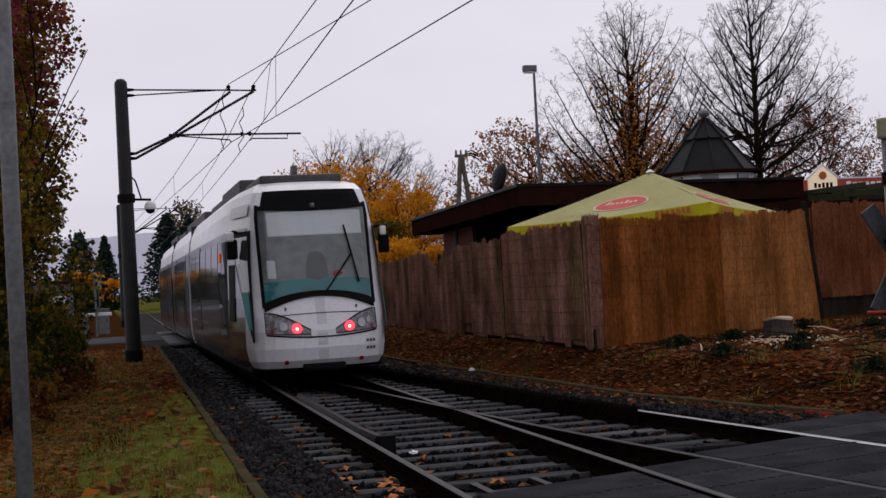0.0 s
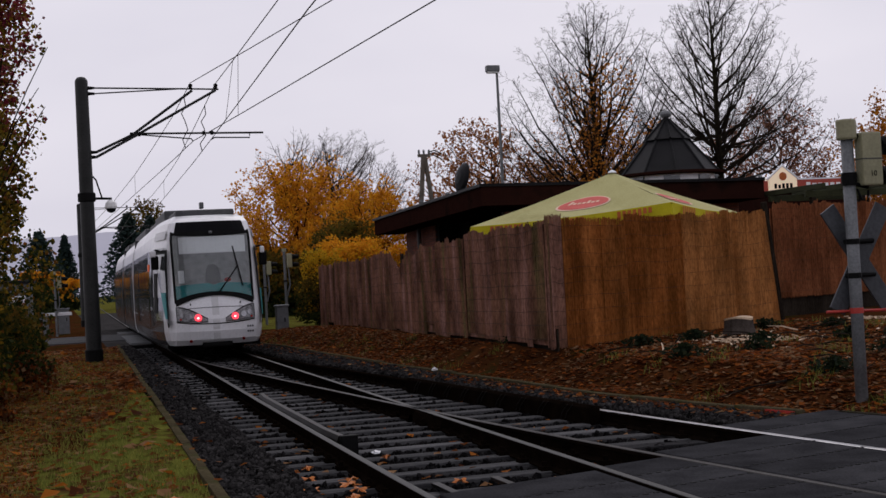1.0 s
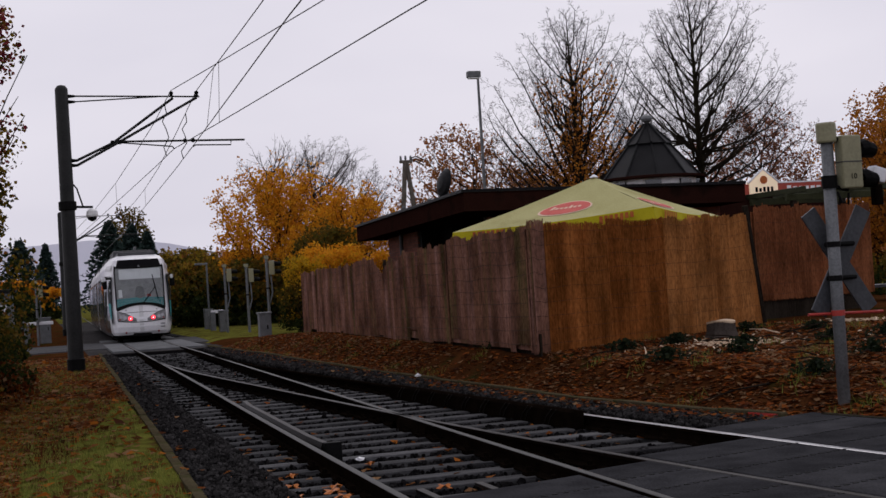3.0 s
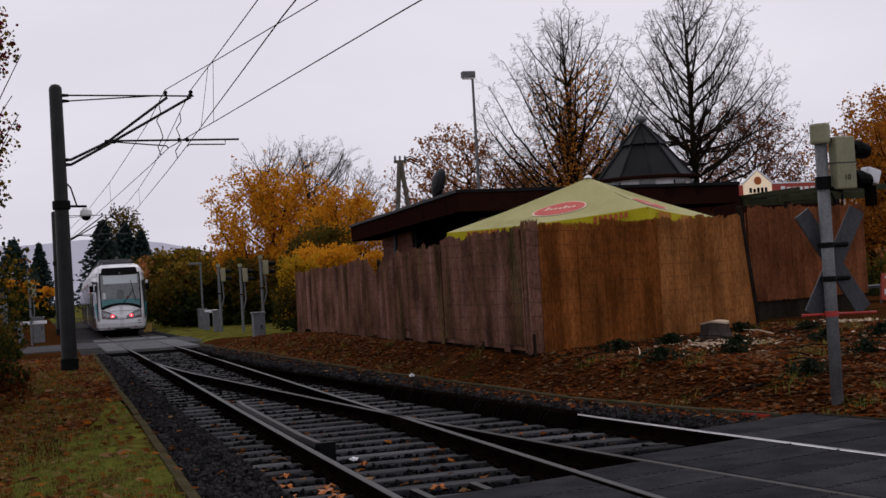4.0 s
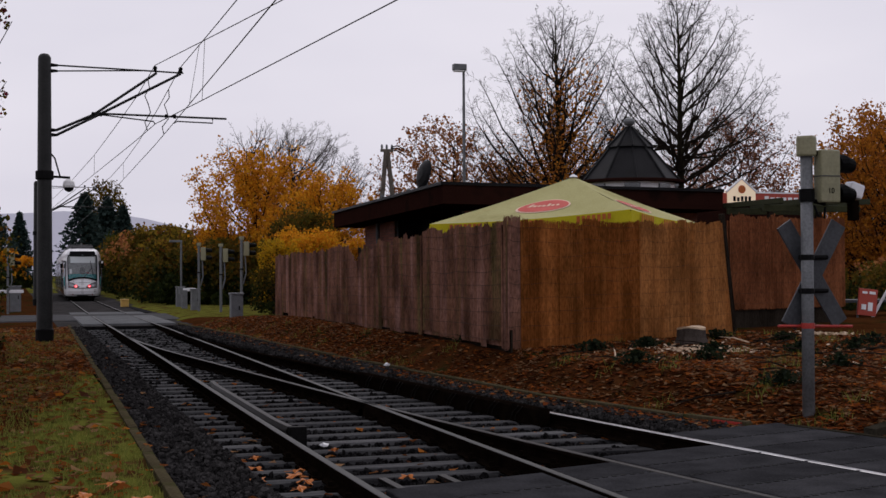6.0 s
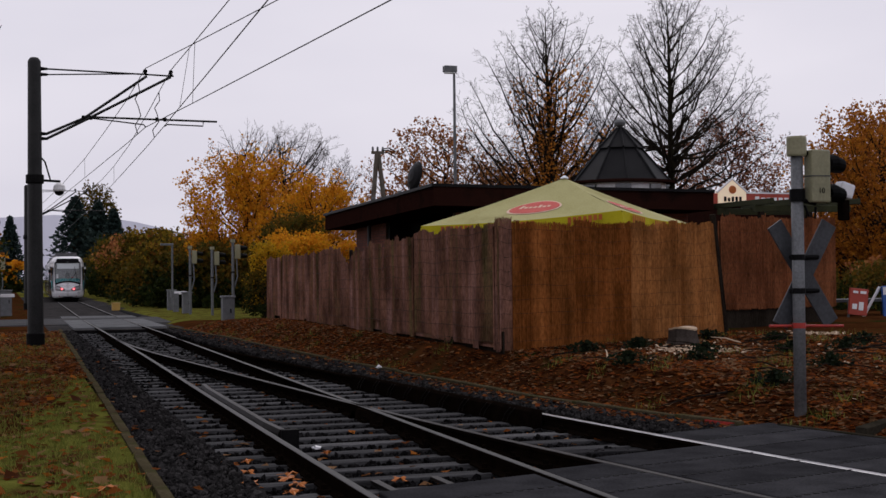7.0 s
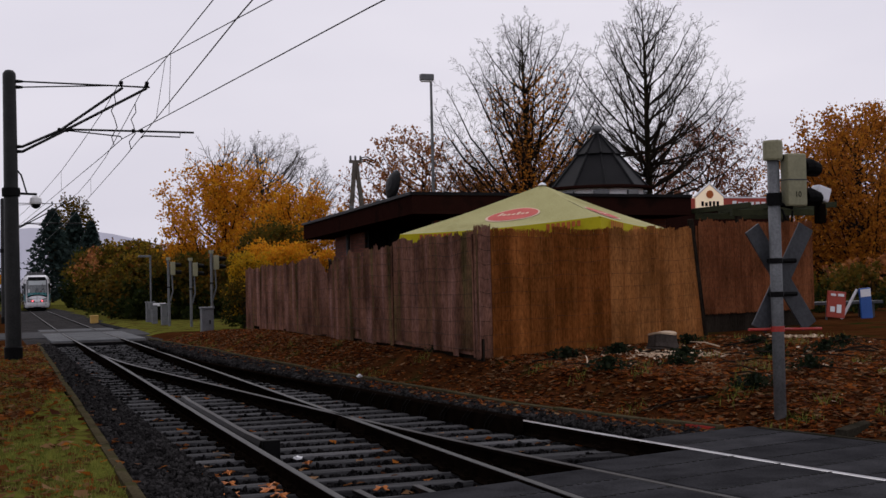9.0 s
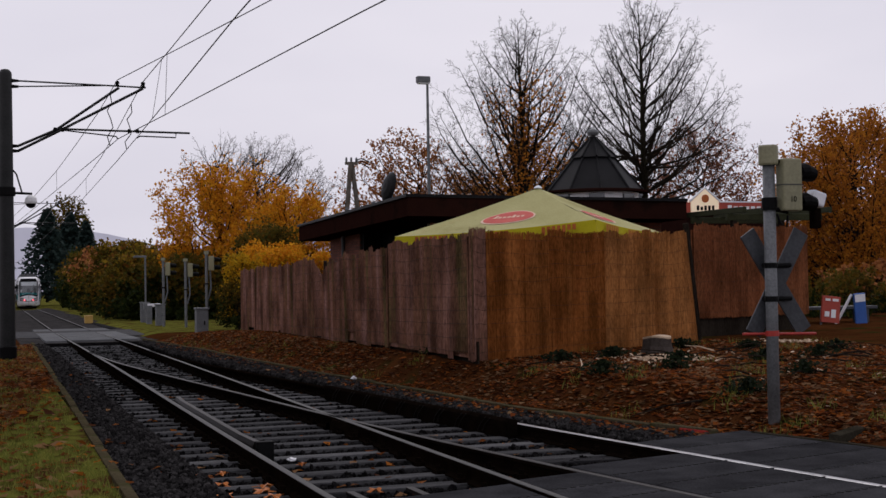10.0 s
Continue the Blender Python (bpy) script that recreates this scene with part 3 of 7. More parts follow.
M["pearl"] = material("pearl_grey_lacquer", (0.36, 0.36, 0.37), (0.42, 0.42, 0.43), rough=0.25, scale=1.0, fine=20, bump=0.02, spec=0.4)
M["band"] = material("crease_shade_grey", (0.50, 0.50, 0.51), (0.56, 0.56, 0.57), rough=0.25, scale=1.0, fine=20, bump=0.02, spec=0.4)
M["seat_cloth"] = material("grey_seat_cloth", (0.11, 0.113, 0.115), (0.16, 0.163, 0.166), rough=0.8, scale=3, fine=30, bump=0.1)
M["bellows"] = material("black_bellows", (0.012, 0.012, 0.013), (0.03, 0.03, 0.032), rough=0.8, scale=3, fine=20, bump=0.3)
M["roof_grey"] = material("grey_roof_equipment", (0.03, 0.03, 0.032), (0.07, 0.07, 0.074), rough=0.6, scale=3, fine=30, bump=0.2)

FACE_Z = [(0.30, 0.16), (0.42, 0.04), (0.62, 0.0), (0.90, 0.02), (1.10, 0.10), (1.32, 0.24), (1.9, 0.40), (2.5, 0.56), (2.82, 0.64), (3.08, 0.78), (3.20, 0.98), (3.27, 1.35), (3.30, 2.2)]
WIDE_Z = [(0.30, 1.22), (0.42, 1.28), (0.62, 1.315), (0.90, 1.325), (1.10, 1.325), (1.32, 1.325), (1.9, 1.325), (2.5, 1.29), (2.82, 1.24), (3.08, 1.14), (3.20, 1.02), (3.27, 0.85), (3.30, 0.4)]
NOSE_W = [(0.0, 0.70), (0.06, 0.74), (0.16, 0.77), (0.35, 0.81), (0.7, 0.865), (1.1, 0.91), (1.6, 0.955), (2.2, 0.985), (3.0, 1.0), (40.0, 1.0)]


def ramp(table, v):
    for (a, p), (b, q) in zip(table, table[1:]):
        if v <= b:
            return p + (q - p) * max(0.0, (v - a)) / (b - a)
    return table[-1][1]


def face_at(u, z, out=0.0):
    """A point of the rounded tram front: u from -1 to 1 across it."""
    return Vector((u * min(0.925 + 0.012 * z, ramp(WIDE_Z, z) * 0.765), ramp(FACE_Z, z) + 0.16 * u * u * u * u + 0.05 * u * u - out, z))


def side_at(s, y, z, out=0.0):
    """A point of the tram side; s is -1 or 1, y the distance behind the front."""
    f = ramp(FACE_Z, min(z, 2.82))
    return Vector((s * (ramp(WIDE_Z, z) * ramp(NOSE_W, max(0.0, y - f - 0.0)) + out), y, z))


def patch(at, us, lo, hi, rows=6, bm=None):
    """A sheet that follows the surface at(u, z) between two edge lines."""
    out = bm or bmesh.new()
    grid = []
    for k in range(rows + 1):
        grid.append([out.verts.new(at(u, lo(u) + (hi(u) - lo(u)) * k / rows)) for u in us])
    for r0, r1 in zip(grid, grid[1:]):
        for i in range(len(us) - 1):
            out.faces.new((r0[i], r0[i + 1], r1[i + 1], r1[i]))
    return out


def span(a, b, n):
    return [a + (b - a) * k / n for k in range(n + 1)]


def solid(bm, thick):
    """Gives a sheet thickness."""
    bmesh.ops.recalc_face_normals(bm, faces=bm.faces)
    bmesh.ops.solidify(bm, geom=bm.faces[:], thickness=thick)
    return bm


def nose_section(length):
    """Body shell of an end section: nose at y=0, open to the rear."""
    bm = bmesh.new()
    zs = [z for z, _ in FACE_Z]
    back = [length, 9, 6, 4, 3, 2.4, 1.9, 1.5, 1.2, 0.9, 0.65, 0.45]
    rings = []
    for z in zs:
        f = ramp(FACE_Z, z)
        end = face_at(1, z).y
        ys = [y for y in back if y > end + 0.12]
        while len(ys) < len(back):
            ys.append(ys[-1] - (ys[-1] - end) * 0.4)
        left = [side_at(-1, y, z) for y in ys]
        for p, y in zip(left, ys):
            p.x = min(p.x, face_at(-1, z).x)
        mid = [face_at(u, z) for u in span(-1, 1, 12)]
        right = [Vector((-p.x, p.y, p.z)) for p in left[::-1]]
        rings.append([bm.verts.new(p) for p in left + mid + right])
    for r0, r1 in zip(rings, rings[1:]):
        for i in range(len(r0) - 1):
            bm.faces.new((r0[i], r0[i + 1], r1[i + 1], r1[i]))
    bm.faces.new(rings[-1])
    bm.faces.new(rings[0][::-1])
    bm.normal_update()
    for f in bm.faces:
        c = f.calc_center_median()
        f.material_index = 1 if abs(f.normal.x) > 0.5 and ((c.y > 2.2 and c.z < 2.6) or (c.y > 0.85 and c.z < 1.35)) else 0
    return bm


def plain_section(y0, y1):
    bm = bmesh.new()
    zs = [z for z, _ in FACE_Z]
    rings = []
    for y in (y0, y1):
        rings.append([bm.verts.new((-ramp(WIDE_Z, z), y, z)) for z in zs] + [bm.verts.new((ramp(WIDE_Z, z), y, z)) for z in zs[::-1]])
    n = len(rings[0])
    for i in range(n):
        bm.faces.new((rings[0][i], rings[0][(i + 1) % n], rings[1][(i + 1) % n], rings[1][i]))
    bm.faces.new(rings[0])
    bm.faces.new(rings[1][::-1])
    bmesh.ops.recalc_face_normals(bm, faces=bm.faces)
    for f in bm.faces:
        c = f.calc_center_median()
        f.material_index = 1 if c.z < 2.6 and abs(f.normal.x) > 0.5 else 0
    return bm


def disc(at, u, z, r, out, ratio=1.0, n=14):
    """A flat round spot on a surface."""
    bm = bmesh.new()
    vs = [bm.verts.new(at(u + r * ratio * math.cos(a), z + r * math.sin(a), out)) for a in (2 * math.pi * k / n for k in range(n))]
    bm.faces.new(vs)
    return solid(bm, 0.012)


def bars(at, u0, u1, z0, rows, out, bm=None):
    """Unreadable writing: short bars in rows."""
    bm = bm or bmesh.new()
    for (z, marks) in rows:
        w = (u1 - u0) / marks
        for k in range(marks):
            us = [u0 + w * k, u0 + w * (k + 0.7)]
            patch(lambda u, zz: at(u, zz, out), us, lambda u: z, lambda u: z + z0, 1, bm)
    return bm


def make_tram():
    t = empty("tram", (0, 0, 0), "white and silver low-floor tram with lit red tail lamps", "tram")
    shell = [M["white"], M["silver"]]
    rear = part("rear_body", nose_section(13.2), shell, t, smooth=False)
    part("middle_body", plain_section(13.75, 22.9), shell, t)
    front = part("front_body", nose_section(13.2), shell, t)
    front.matrix_basis = Matrix.Translation((0, 36.7, 0)) @ Matrix.Rotation(math.pi, 4, "Z")
    for y in (13.2, 22.95):
        bm = bmesh.new()
        for k in range(5):
            box(-1.2, 1.2, y + 0.01 + k * 0.108, y + 0.085 + k * 0.108, 0.4, 3.16, 0.02, bm)
        box(-1.13, 1.13, y - 0.1, y + 0.62, 0.42, 3.1, 0, bm)
        part("bellows", bm, M["bellows"], t, "black folded gangway bellows")
    fa = face_at
    us = span(-0.97, 0.97, 14)
    # cab: backing, blind, dashboard, then the glass
    arch = lambda u: 1.36 - 0.16 * u * u
    part("cab_interior", patch(lambda u, z: fa(u, z, 0.006), us, arch, lambda u: 2.80, 8), M["cab_back"], t, "dim grey driver's cab behind the windscreen")
    part("sun_blind", solid(patch(lambda u, z: fa(u, z, 0.016), span(-0.80, 0.86, 8), lambda u: 2.33, lambda u: 2.72, 2), 0.006), M["blind"], t, "pale drawn sun blind")
    part("dashboard", solid(patch(lambda u, z: fa(u, z, 0.014), span(-0.95, 0.95, 12), lambda u: arch(u) + 0.02, lambda u: 1.60 - 0.05 * u * u - (0.05 if abs(u) < 0.1 else 0), 2), 0.006), M["teal"], t, "teal dashboard under the windscreen")
    part("cab_display", solid(patch(lambda u, z: fa(u, z, 0.018), span(-0.86, -0.72, 2), lambda u: 1.62, lambda u: 1.92, 2), 0.006), M["blind"], t, "pale notice behind the glass")
    part("blind_edge", solid(patch(lambda u, z: fa(u, z, 0.020), span(-0.80, 0.86, 8), lambda u: 2.315, lambda u: 2.335, 1), 0.006), M["white"], t, "white hem of the sun blind")
    part("driver_seat_back", solid(patch(lambda u, z: fa(u, z, 0.012), span(-0.20, 0.18, 10), lambda u: 1.50, lambda u: 1.62 + 0.42 * max(0.0, 1 - (abs(u + 0.01) / 0.2) ** 3) ** 0.5, 3), 0.004), M["seat_cloth"], t, "dark seat back behind the glass")
    part("cab_display", disc(lambda u, z, o: fa(u, z, o), 0.35, 1.66, 0.05, 0.018, 1.8), M["red_glass"], t, "dim red cab light")
    glass = part("windscreen", patch(lambda u, z: fa(u, z, 0.035), us, arch, lambda u: 2.80, 8), M["tram_glass"], t, "large curved windscreen")
    glass.visible_shadow = False
    bm = bmesh.new()
    for u0, u1 in ((-1.0, -0.955), (0.955, 1.0)):
        patch(lambda u, z: fa(u, z, 0.045), [u0, u1], lambda u: 1.20, lambda u: 2.86, 8, bm)
    patch(lambda u, z: fa(u, z, 0.045), us, lambda u: arch(u) - 0.05, lambda u: arch(u) + 0.035, 1, bm)
    patch(lambda u, z: fa(u, z, 0.045), us, lambda u: 2.78 - 0.05 * (1 - u * u), lambda u: 2.84, 1, bm)
    part("windscreen_seal", solid(bm, 0.02), M["black"], t, "black rubber windscreen seal")
    part("destination_panel", solid(patch(lambda u, z: fa(u, z, 0.03), span(-0.90, 0.90, 12), lambda u: 2.80 - 0.07 * (1 - u * u), lambda u: 3.09, 4), 0.02), M["gloss_black"], t, "black destination panel")
    part("camera_knob", turned([(0.03, 0), (0.045, 0.03), (0.03, 0.07)], 8, centre=fa(0.0, 2.78, 0.07)), M["zinc"], t)
    # wiper
    bm = bmesh.new()
    tube([fa(0.12, 1.38, 0.07), fa(0.62, 1.98, 0.08)], 0.016, 6, bm)
    tube([fa(0.52, 2.46, 0.065), fa(0.62, 1.98, 0.075), fa(0.72, 1.50, 0.065)], 0.016, 6, bm)
    part("wiper", bm, M["black"], t)
    # lower front
    # grey strip paints the shading along the crease of the white nose
    part("bumper_stripe", solid(patch(lambda u, z: fa(u, z, 0.006), span(-0.10, 0.07, 3), lambda u: 0.42, lambda u: 1.29, 6), 0.004), M["band"], t, "light grey strip for the shading at the nose crease")
    part("joint_line", solid(patch(lambda u, z: fa(u, z, 0.01), us, lambda u: 0.775 + 0.07 * u * u, lambda u: 0.80 + 0.07 * u * u, 1), 0.006), M["black"], t)
    part("joint_line", solid(patch(lambda u, z: fa(u, z, 0.008), us, lambda u: 1.115 - 0.02 * u * u, lambda u: 1.123 - 0.02 * u * u, 1), 0.004), M["roof_grey"], t)
    for s in (-1, 1):
        hi = lambda u: 1.14 - 0.23 * max(0.0, (0.97 - abs(u)) / 0.75) ** 1.8
        lo = lambda u: 0.835 + 0.05 * u * u
        lus = span(0.22, 0.975, 9)
        lamp = part("tail_lamp", solid(patch(lambda u, z: fa(s * u, z, 0.014), lus, lo, lambda u: max(hi(u), lo(u) + 0.02), 3), 0.01), M["lamp_clear"], t, "slanted lamp cluster with a lit red lamp")
        part("lamp_rim", tube([fa(s * u, hi(u) if hi(u) > lo(u) + 0.02 else lo(u) + 0.02, 0.022) for u in lus] + [fa(s * 0.975, lo(0.975), 0.022)] + [fa(s * u, lo(u), 0.022) for u in lus[::-1]], 0.010, 5), M["roof_grey"], lamp)
        part("red_light", disc(lambda u, z, o: fa(u, z, o), s * 0.46, 0.935, 0.078, 0.030, 1.15), M["tail"], lamp, "glowing red tail light")
        part("light_core", disc(lambda u, z, o: fa(u, z, o), s * 0.46, 0.935, 0.022, 0.044, 1.2, 10), M["tail_core"], lamp)
        part("reflector", disc(lambda u, z, o: fa(u, z, o), s * 0.68, 0.97, 0.062, 0.030, 1.1), M["chrome"], lamp)
        part("reflector", disc(lambda u, z, o: fa(u, z, o), s * 0.84, 1.01, 0.05, 0.030, 1.1), M["chrome"], lamp)
        part("reflector", disc(lambda u, z, o: fa(u, z, o), s * 0.88, 0.915, 0.025, 0.030, 1.1, 10), M["red_glass"], lamp)
        part("bumper_light", disc(lambda u, z, o: fa(u, z, o), s * 0.66, 0.40, 0.035, 0.02, 1.2, 10), M["red_glass"], t, "small red reflector on the skirt")
        part("bolt_cap", disc(lambda u, z, o: fa(u, z, o), s * 0.62, 1.17, 0.016, 0.02, 1.2, 8), M["roof_grey"], t)
        # mirror
        bm = tube([side_at(s, 1.5, 2.44, 0.0), side_at(s, 1.3, 2.46, 0.14), side_at(s, 1.15, 2.42, 0.2)], 0.025, 6)
        mirror = part("mirror", bm, M["black"], t)
        px = side_at(s, 1.2, 2.2).x + s * 0.17
        part("mirror_housing", box(px - 0.09, px + 0.09, 1.08, 1.24, 1.98, 2.32, 0.04), M["black"], mirror)
        part("mirror_shell", box(px - 0.10 * 1 - (0.02 if s < 0 else -0.02), px + 0.03, 1.02, 1.10, 2.28, 2.44, 0.03), M["white"], mirror, "white mirror arm shell")
        # cab side window, teal inside, cab door and pillar stripes
        sa = lambda u, z: side_at(s, u, z, 0.012)
        def cab_pane(w, z, out=0.045):
            front = face_at(1, z).y + 0.10
            return side_at(s, front + (0.06 + 0.78 * max(0.0, (z - 0.85) / 1.5) ** 0.7) * w, z, out)

        part("cab_window_seal", solid(patch(lambda w, z: cab_pane(w, z, 0.036), span(-0.16, 1.14, 5), lambda u: 0.74, lambda u: 2.44, 10), 0.006), M["black"], t, "black rubber seal of the cab side window")
        part("cab_side_window", solid(patch(cab_pane, span(0, 1, 5), lambda u: 0.85, lambda u: 2.35, 10), 0.008), M["side_glass"], t, "tapering dark cab side window")
        part("cab_teal_panel", solid(patch(lambda w, z: cab_pane(w, z, 0.056), span(0.08, 0.92, 3), lambda u: 0.95, lambda u: 1.42, 3), 0.006), M["teal"], t)
        # flat patch; the shade of the door recess is put into its black
        part("cab_door", solid(patch(sa, span(1.66, 2.2, 3), lambda u: 1.05, lambda u: 2.5, 4), 0.008), M["black"], t, "cab door coloured black for its dark recess")
        for k in range(3):
            part("stripe", solid(patch(lambda u, z: side_at(s, u, z, 0.03), span(0.98, 2.2, 4), lambda u: 1.90 + 0.40 * k, lambda u: 2.10 + 0.40 * k, 2), 0.006), M["pearl"], t, "silver stripe on the white body")
        part("indicator", box(side_at(s, 3.4, 2.0).x - 0.04, side_at(s, 3.4, 2.0).x + 0.04, 3.3, 3.5, 1.98, 2.16, 0.02), M["orange"], t, "orange side indicator")
        doors = [(2.5, 3.9), (9.2, 10.6), (15.0, 16.4), (20.2, 21.6), (26.1, 27.5), (32.8, 34.2)]
        wins = [(4.1, 5.6), (5.75, 7.25), (7.4, 9.0), (10.8, 12.6), (16.6, 18.3), (18.45, 20.0), (24.0, 25.9), (27.7, 29.4), (29.6, 31.2), (31.3, 32.6)]
        for a, b in doors:
            d = part("door", solid(patch(sa, [a, b], lambda u: 0.42, lambda u: 2.46, 4), 0.008), M["silver"], t, "grey sliding door")
            for c, e in ((a + 0.08, (a + b) / 2 - 0.04), ((a + b) / 2 + 0.04, b - 0.08)):
                part("door_pane", solid(patch(lambda u, z: side_at(s, u, z, 0.022), [c, e], lambda u: 0.75, lambda u: 2.34, 3), 0.006), M["side_glass"], d)
        for a, b in wins:
            part("side_window", solid(patch(sa, [a, b], lambda u: 1.30, lambda u: 2.36, 3), 0.008), M["side_glass"], t)
        part("skirt_line", solid(patch(lambda u, z: side_at(s, u, z, 0.01), [2.3, 13.1], lambda u: 0.94, lambda u: 0.98, 1), 0.006), M["roof_grey"], t)
    # roof equipment
    for y0, y1, w, z1 in ((1.7, 4.2, 0.72, 3.43), (4.5, 8.5, 0.8, 3.60), (9.0, 12.4, 0.75, 3.55), (14.3, 22.0, 0.8, 3.6), (24.0, 28.0, 0.75, 3.55), (28.5, 33.5, 0.8, 3.6)):
        part("roof_equipment", box(-w, w, y0, y1, 3.26, z1, 0.05), M["roof_grey"], t, "dark roof equipment case")
    for y in (2.4, 7.0, 12.0):
        part("roof_bracket", box(-0.05, 0.05, y, y + 0.25, 3.5, 3.66, 0.02), M["zinc"], t)
    # underside
    for y in (2.2, 10.6, 24.8, 33.2):
        bogie = part("bogie", box(-0.9, 0.9, y, y + 2.0, 0.12, 0.5, 0.05), M["black"], t)
        for dy in (0.1, 1.9):
            for s in (-1, 1):
                bm = turned([(0.24, -0.06), (0.30, -0.05), (0.30, 0.03), (0.325, 0.04), (0.325, 0.065)], 18)
                bmesh.ops.rotate(bm, verts=bm.verts, matrix=Matrix.Rotation(-s * math.pi / 2, 3, "Y"))
                bmesh.ops.translate(bm, verts=bm.verts, vec=(s * 0.75, y + dy, 0.30))
                part("wheel", bm, M["rail"], bogie)
    part("underframe", box(-1.1, 1.1, 0.9, 35.6, 0.22, 0.36, 0.0), M["black"], t)
    for z in (0.66, 0.54):
        part("unit_number", bars(fa, 0.76, 0.95, 0.045, [(z, 3)], 0.008), M["roof_grey"], t, "grey painted unit number, unreadable")
    part("coupling_cover", box(-0.35, 0.35, 0.05, 0.4, 0.24, 0.36, 0.03), M["black"], t)
    # the body stands a little higher above the lamps
    for o in t.children_recursive:
        for v in o.data.vertices:
            v.co.z += 0.15 * smoothstep(0.95, 1.35, v.co.z)
    return t


tram = make_tram()

# ------------------------------------------------------------ reed fence


def bulge(x, seed):
    """How far the matting sways out of its plane."""
    return 0.014 * math.sin(2.6 * x + seed) + 0.008 * math.sin(5.3 * x + 2 * seed)


def reed_panel(length, z_top, z_base, seed, gap=None, lean=0.0, hem=0.0):
    """One roll of matting: upright reeds side by side with uneven tops. Runs along +x from 0."""
    r = random.Random(seed)
    bm = bmesh.new()
    x = 0.0
    clump, clump_end, foot, foot_end = 0.0, 0.0, 0.0, 0.0
    while x < length:
        w = r.uniform(0.008, 0.018)
        s = x / length
        if x > clump_end:
            clump, clump_end = r.gauss(0, 0.022), x + r.uniform(0.06, 0.35)
        if x > foot_end:
            foot, foot_end = abs(r.gauss(0, hem)), x + r.uniform(0.25, 1.3)
        top = z_top(s) + clump + r.uniform(-0.025, 0.012) + (r.uniform(-0.05, 0.04) if r.random() < 0.12 else 0)
        base = z_base(s) + foot + r.uniform(-0.02, 0.02)
        if gap:
            a, b, depth = gap
            if a < s < b:
                top -= depth * (1 - abs((s - (a + b) / 2) / ((b - a) / 2))) ** 0.6 * r.uniform(0.8, 1.1)
        d = bulge(x, seed) + r.uniform(-0.005, 0.005)
        t0, t1 = r.uniform(-0.006, 0.006), r.uniform(-0.006, 0.006) + lean * s ** 3
        pts = []
        for z, t in ((base, t0), (top, t1)):
            pts.append([bm.verts.new((x + t, d, z)), bm.verts.new((x + t + w / 2, d - w * 0.55, z)), bm.verts.new((x + t + w, d, z)), bm.verts.new((x + t + w / 2, d + w * 0.4, z))])
        for i in range(4):
            bm.faces.new((pts[0][i], pts[0][(i + 1) % 4], pts[1][(i + 1) % 4], pts[1][i]))
        bm.faces.new(pts[1])
        x += w * r.uniform(0.55, 0.85)
    return bm


def binding(length, z_top, z_base, seed, r=0.0022, lean=0.0):
    bm = bmesh.new()
    for k in range(9):
        f = 0.06 + 0.11 * k
        tube([(length * s + lean * f * s ** 3, bulge(length * s, seed) - 0.014, z_base(s) + (z_top(s) - z_base(s)) * f + 0.008 * math.sin(9 * s + k)) for s in (i / 12 for i in range(13))], r, 4, bm)
    return bm


def fence(a, b, tops, bases, rolls, mats, label, seed, gap=None, lean=0.0, hem=0.0, lift=0.0):
    """Rolls of matting along a line, on posts, over a dark board for the gap's shade; lean tilts the free end."""
    a, b = Vector(a), Vector(b)
    d = b - a
    thing = empty("reed_fence", (a.x, a.y, 0), label, "fence", "reed fence round the terrace")
    thing.rotation_euler.z = math.atan2(d.y, d.x)
    L = d.length
    r = random.Random(seed + 50)
    for k in range(rolls):
        s0, s1 = k / rolls, (k + 1) / rolls
        step = r.uniform(-0.03, 0.03)
        zt = lambda s, s0=s0, s1=s1, step=step: tops[0] + (tops[1] - tops[0]) * (s0 + (s1 - s0) * s) + step + 0.025 * math.sin(6 * s + k)
        zb = lambda s, s0=s0, s1=s1: bases[0] + (bases[1] - bases[0]) * (s0 + (s1 - s0) * s) + lift
        tilt = lean if k == rolls - 1 else 0.0
        mat = M[mats[k % len(mats)]]
        hole = gap.get(k) if gap else None
        o = part("mat", reed_panel(L / rolls + 0.02, zt, zb, seed + k, hole, tilt, hem), mat, thing)
        o.location = (L * s0, 0.008 * (k % 2), 0)
        y = 0.045
        bk = part("mat_backing", box(0, L / rolls - abs(tilt), y, y + 0.012, max(bases) + lift + 0.02, min(zt(0), zt(1), zt(0.5)) - (0.55 if hole else 0.09)), mat, thing)
        bk.location.x = L * s0
        w = part("binding_wire", binding(L / rolls, zt, zb, seed + k, 0.0026 if "reed_grey" in mats else 0.0015, tilt), M["bind"], thing)
        w.location = (L * s0, 0.008 * (k % 2), 0)
    # dark boards stand in for the shade in the gap below the mats
    if hem or lift:
        for k in range(rolls):
            z = bases[0] + (bases[1] - bases[0]) * (k + 0.5) / rolls
            part("plinth_board", box(L * k / rolls + 0.01, L * (k + 1) / rolls - 0.01, 0.095, 0.125, z - 0.35, z + lift + 0.30, 0.006), M["bark"], thing, "dark board added for the shade below the matting")
    n = int(L / 2.2)
    for k in range(n):
        s = (k + 0.5) / n
        part("post", tube([(L * s, 0.18, bases[0] + (bases[1] - bases[0]) * s - 0.35), (L * s, 0.18, tops[0] + (tops[1] - tops[0]) * s - 0.06)], 0.045, 8), M["bark"], thing, "dark round timber post")
    return thing


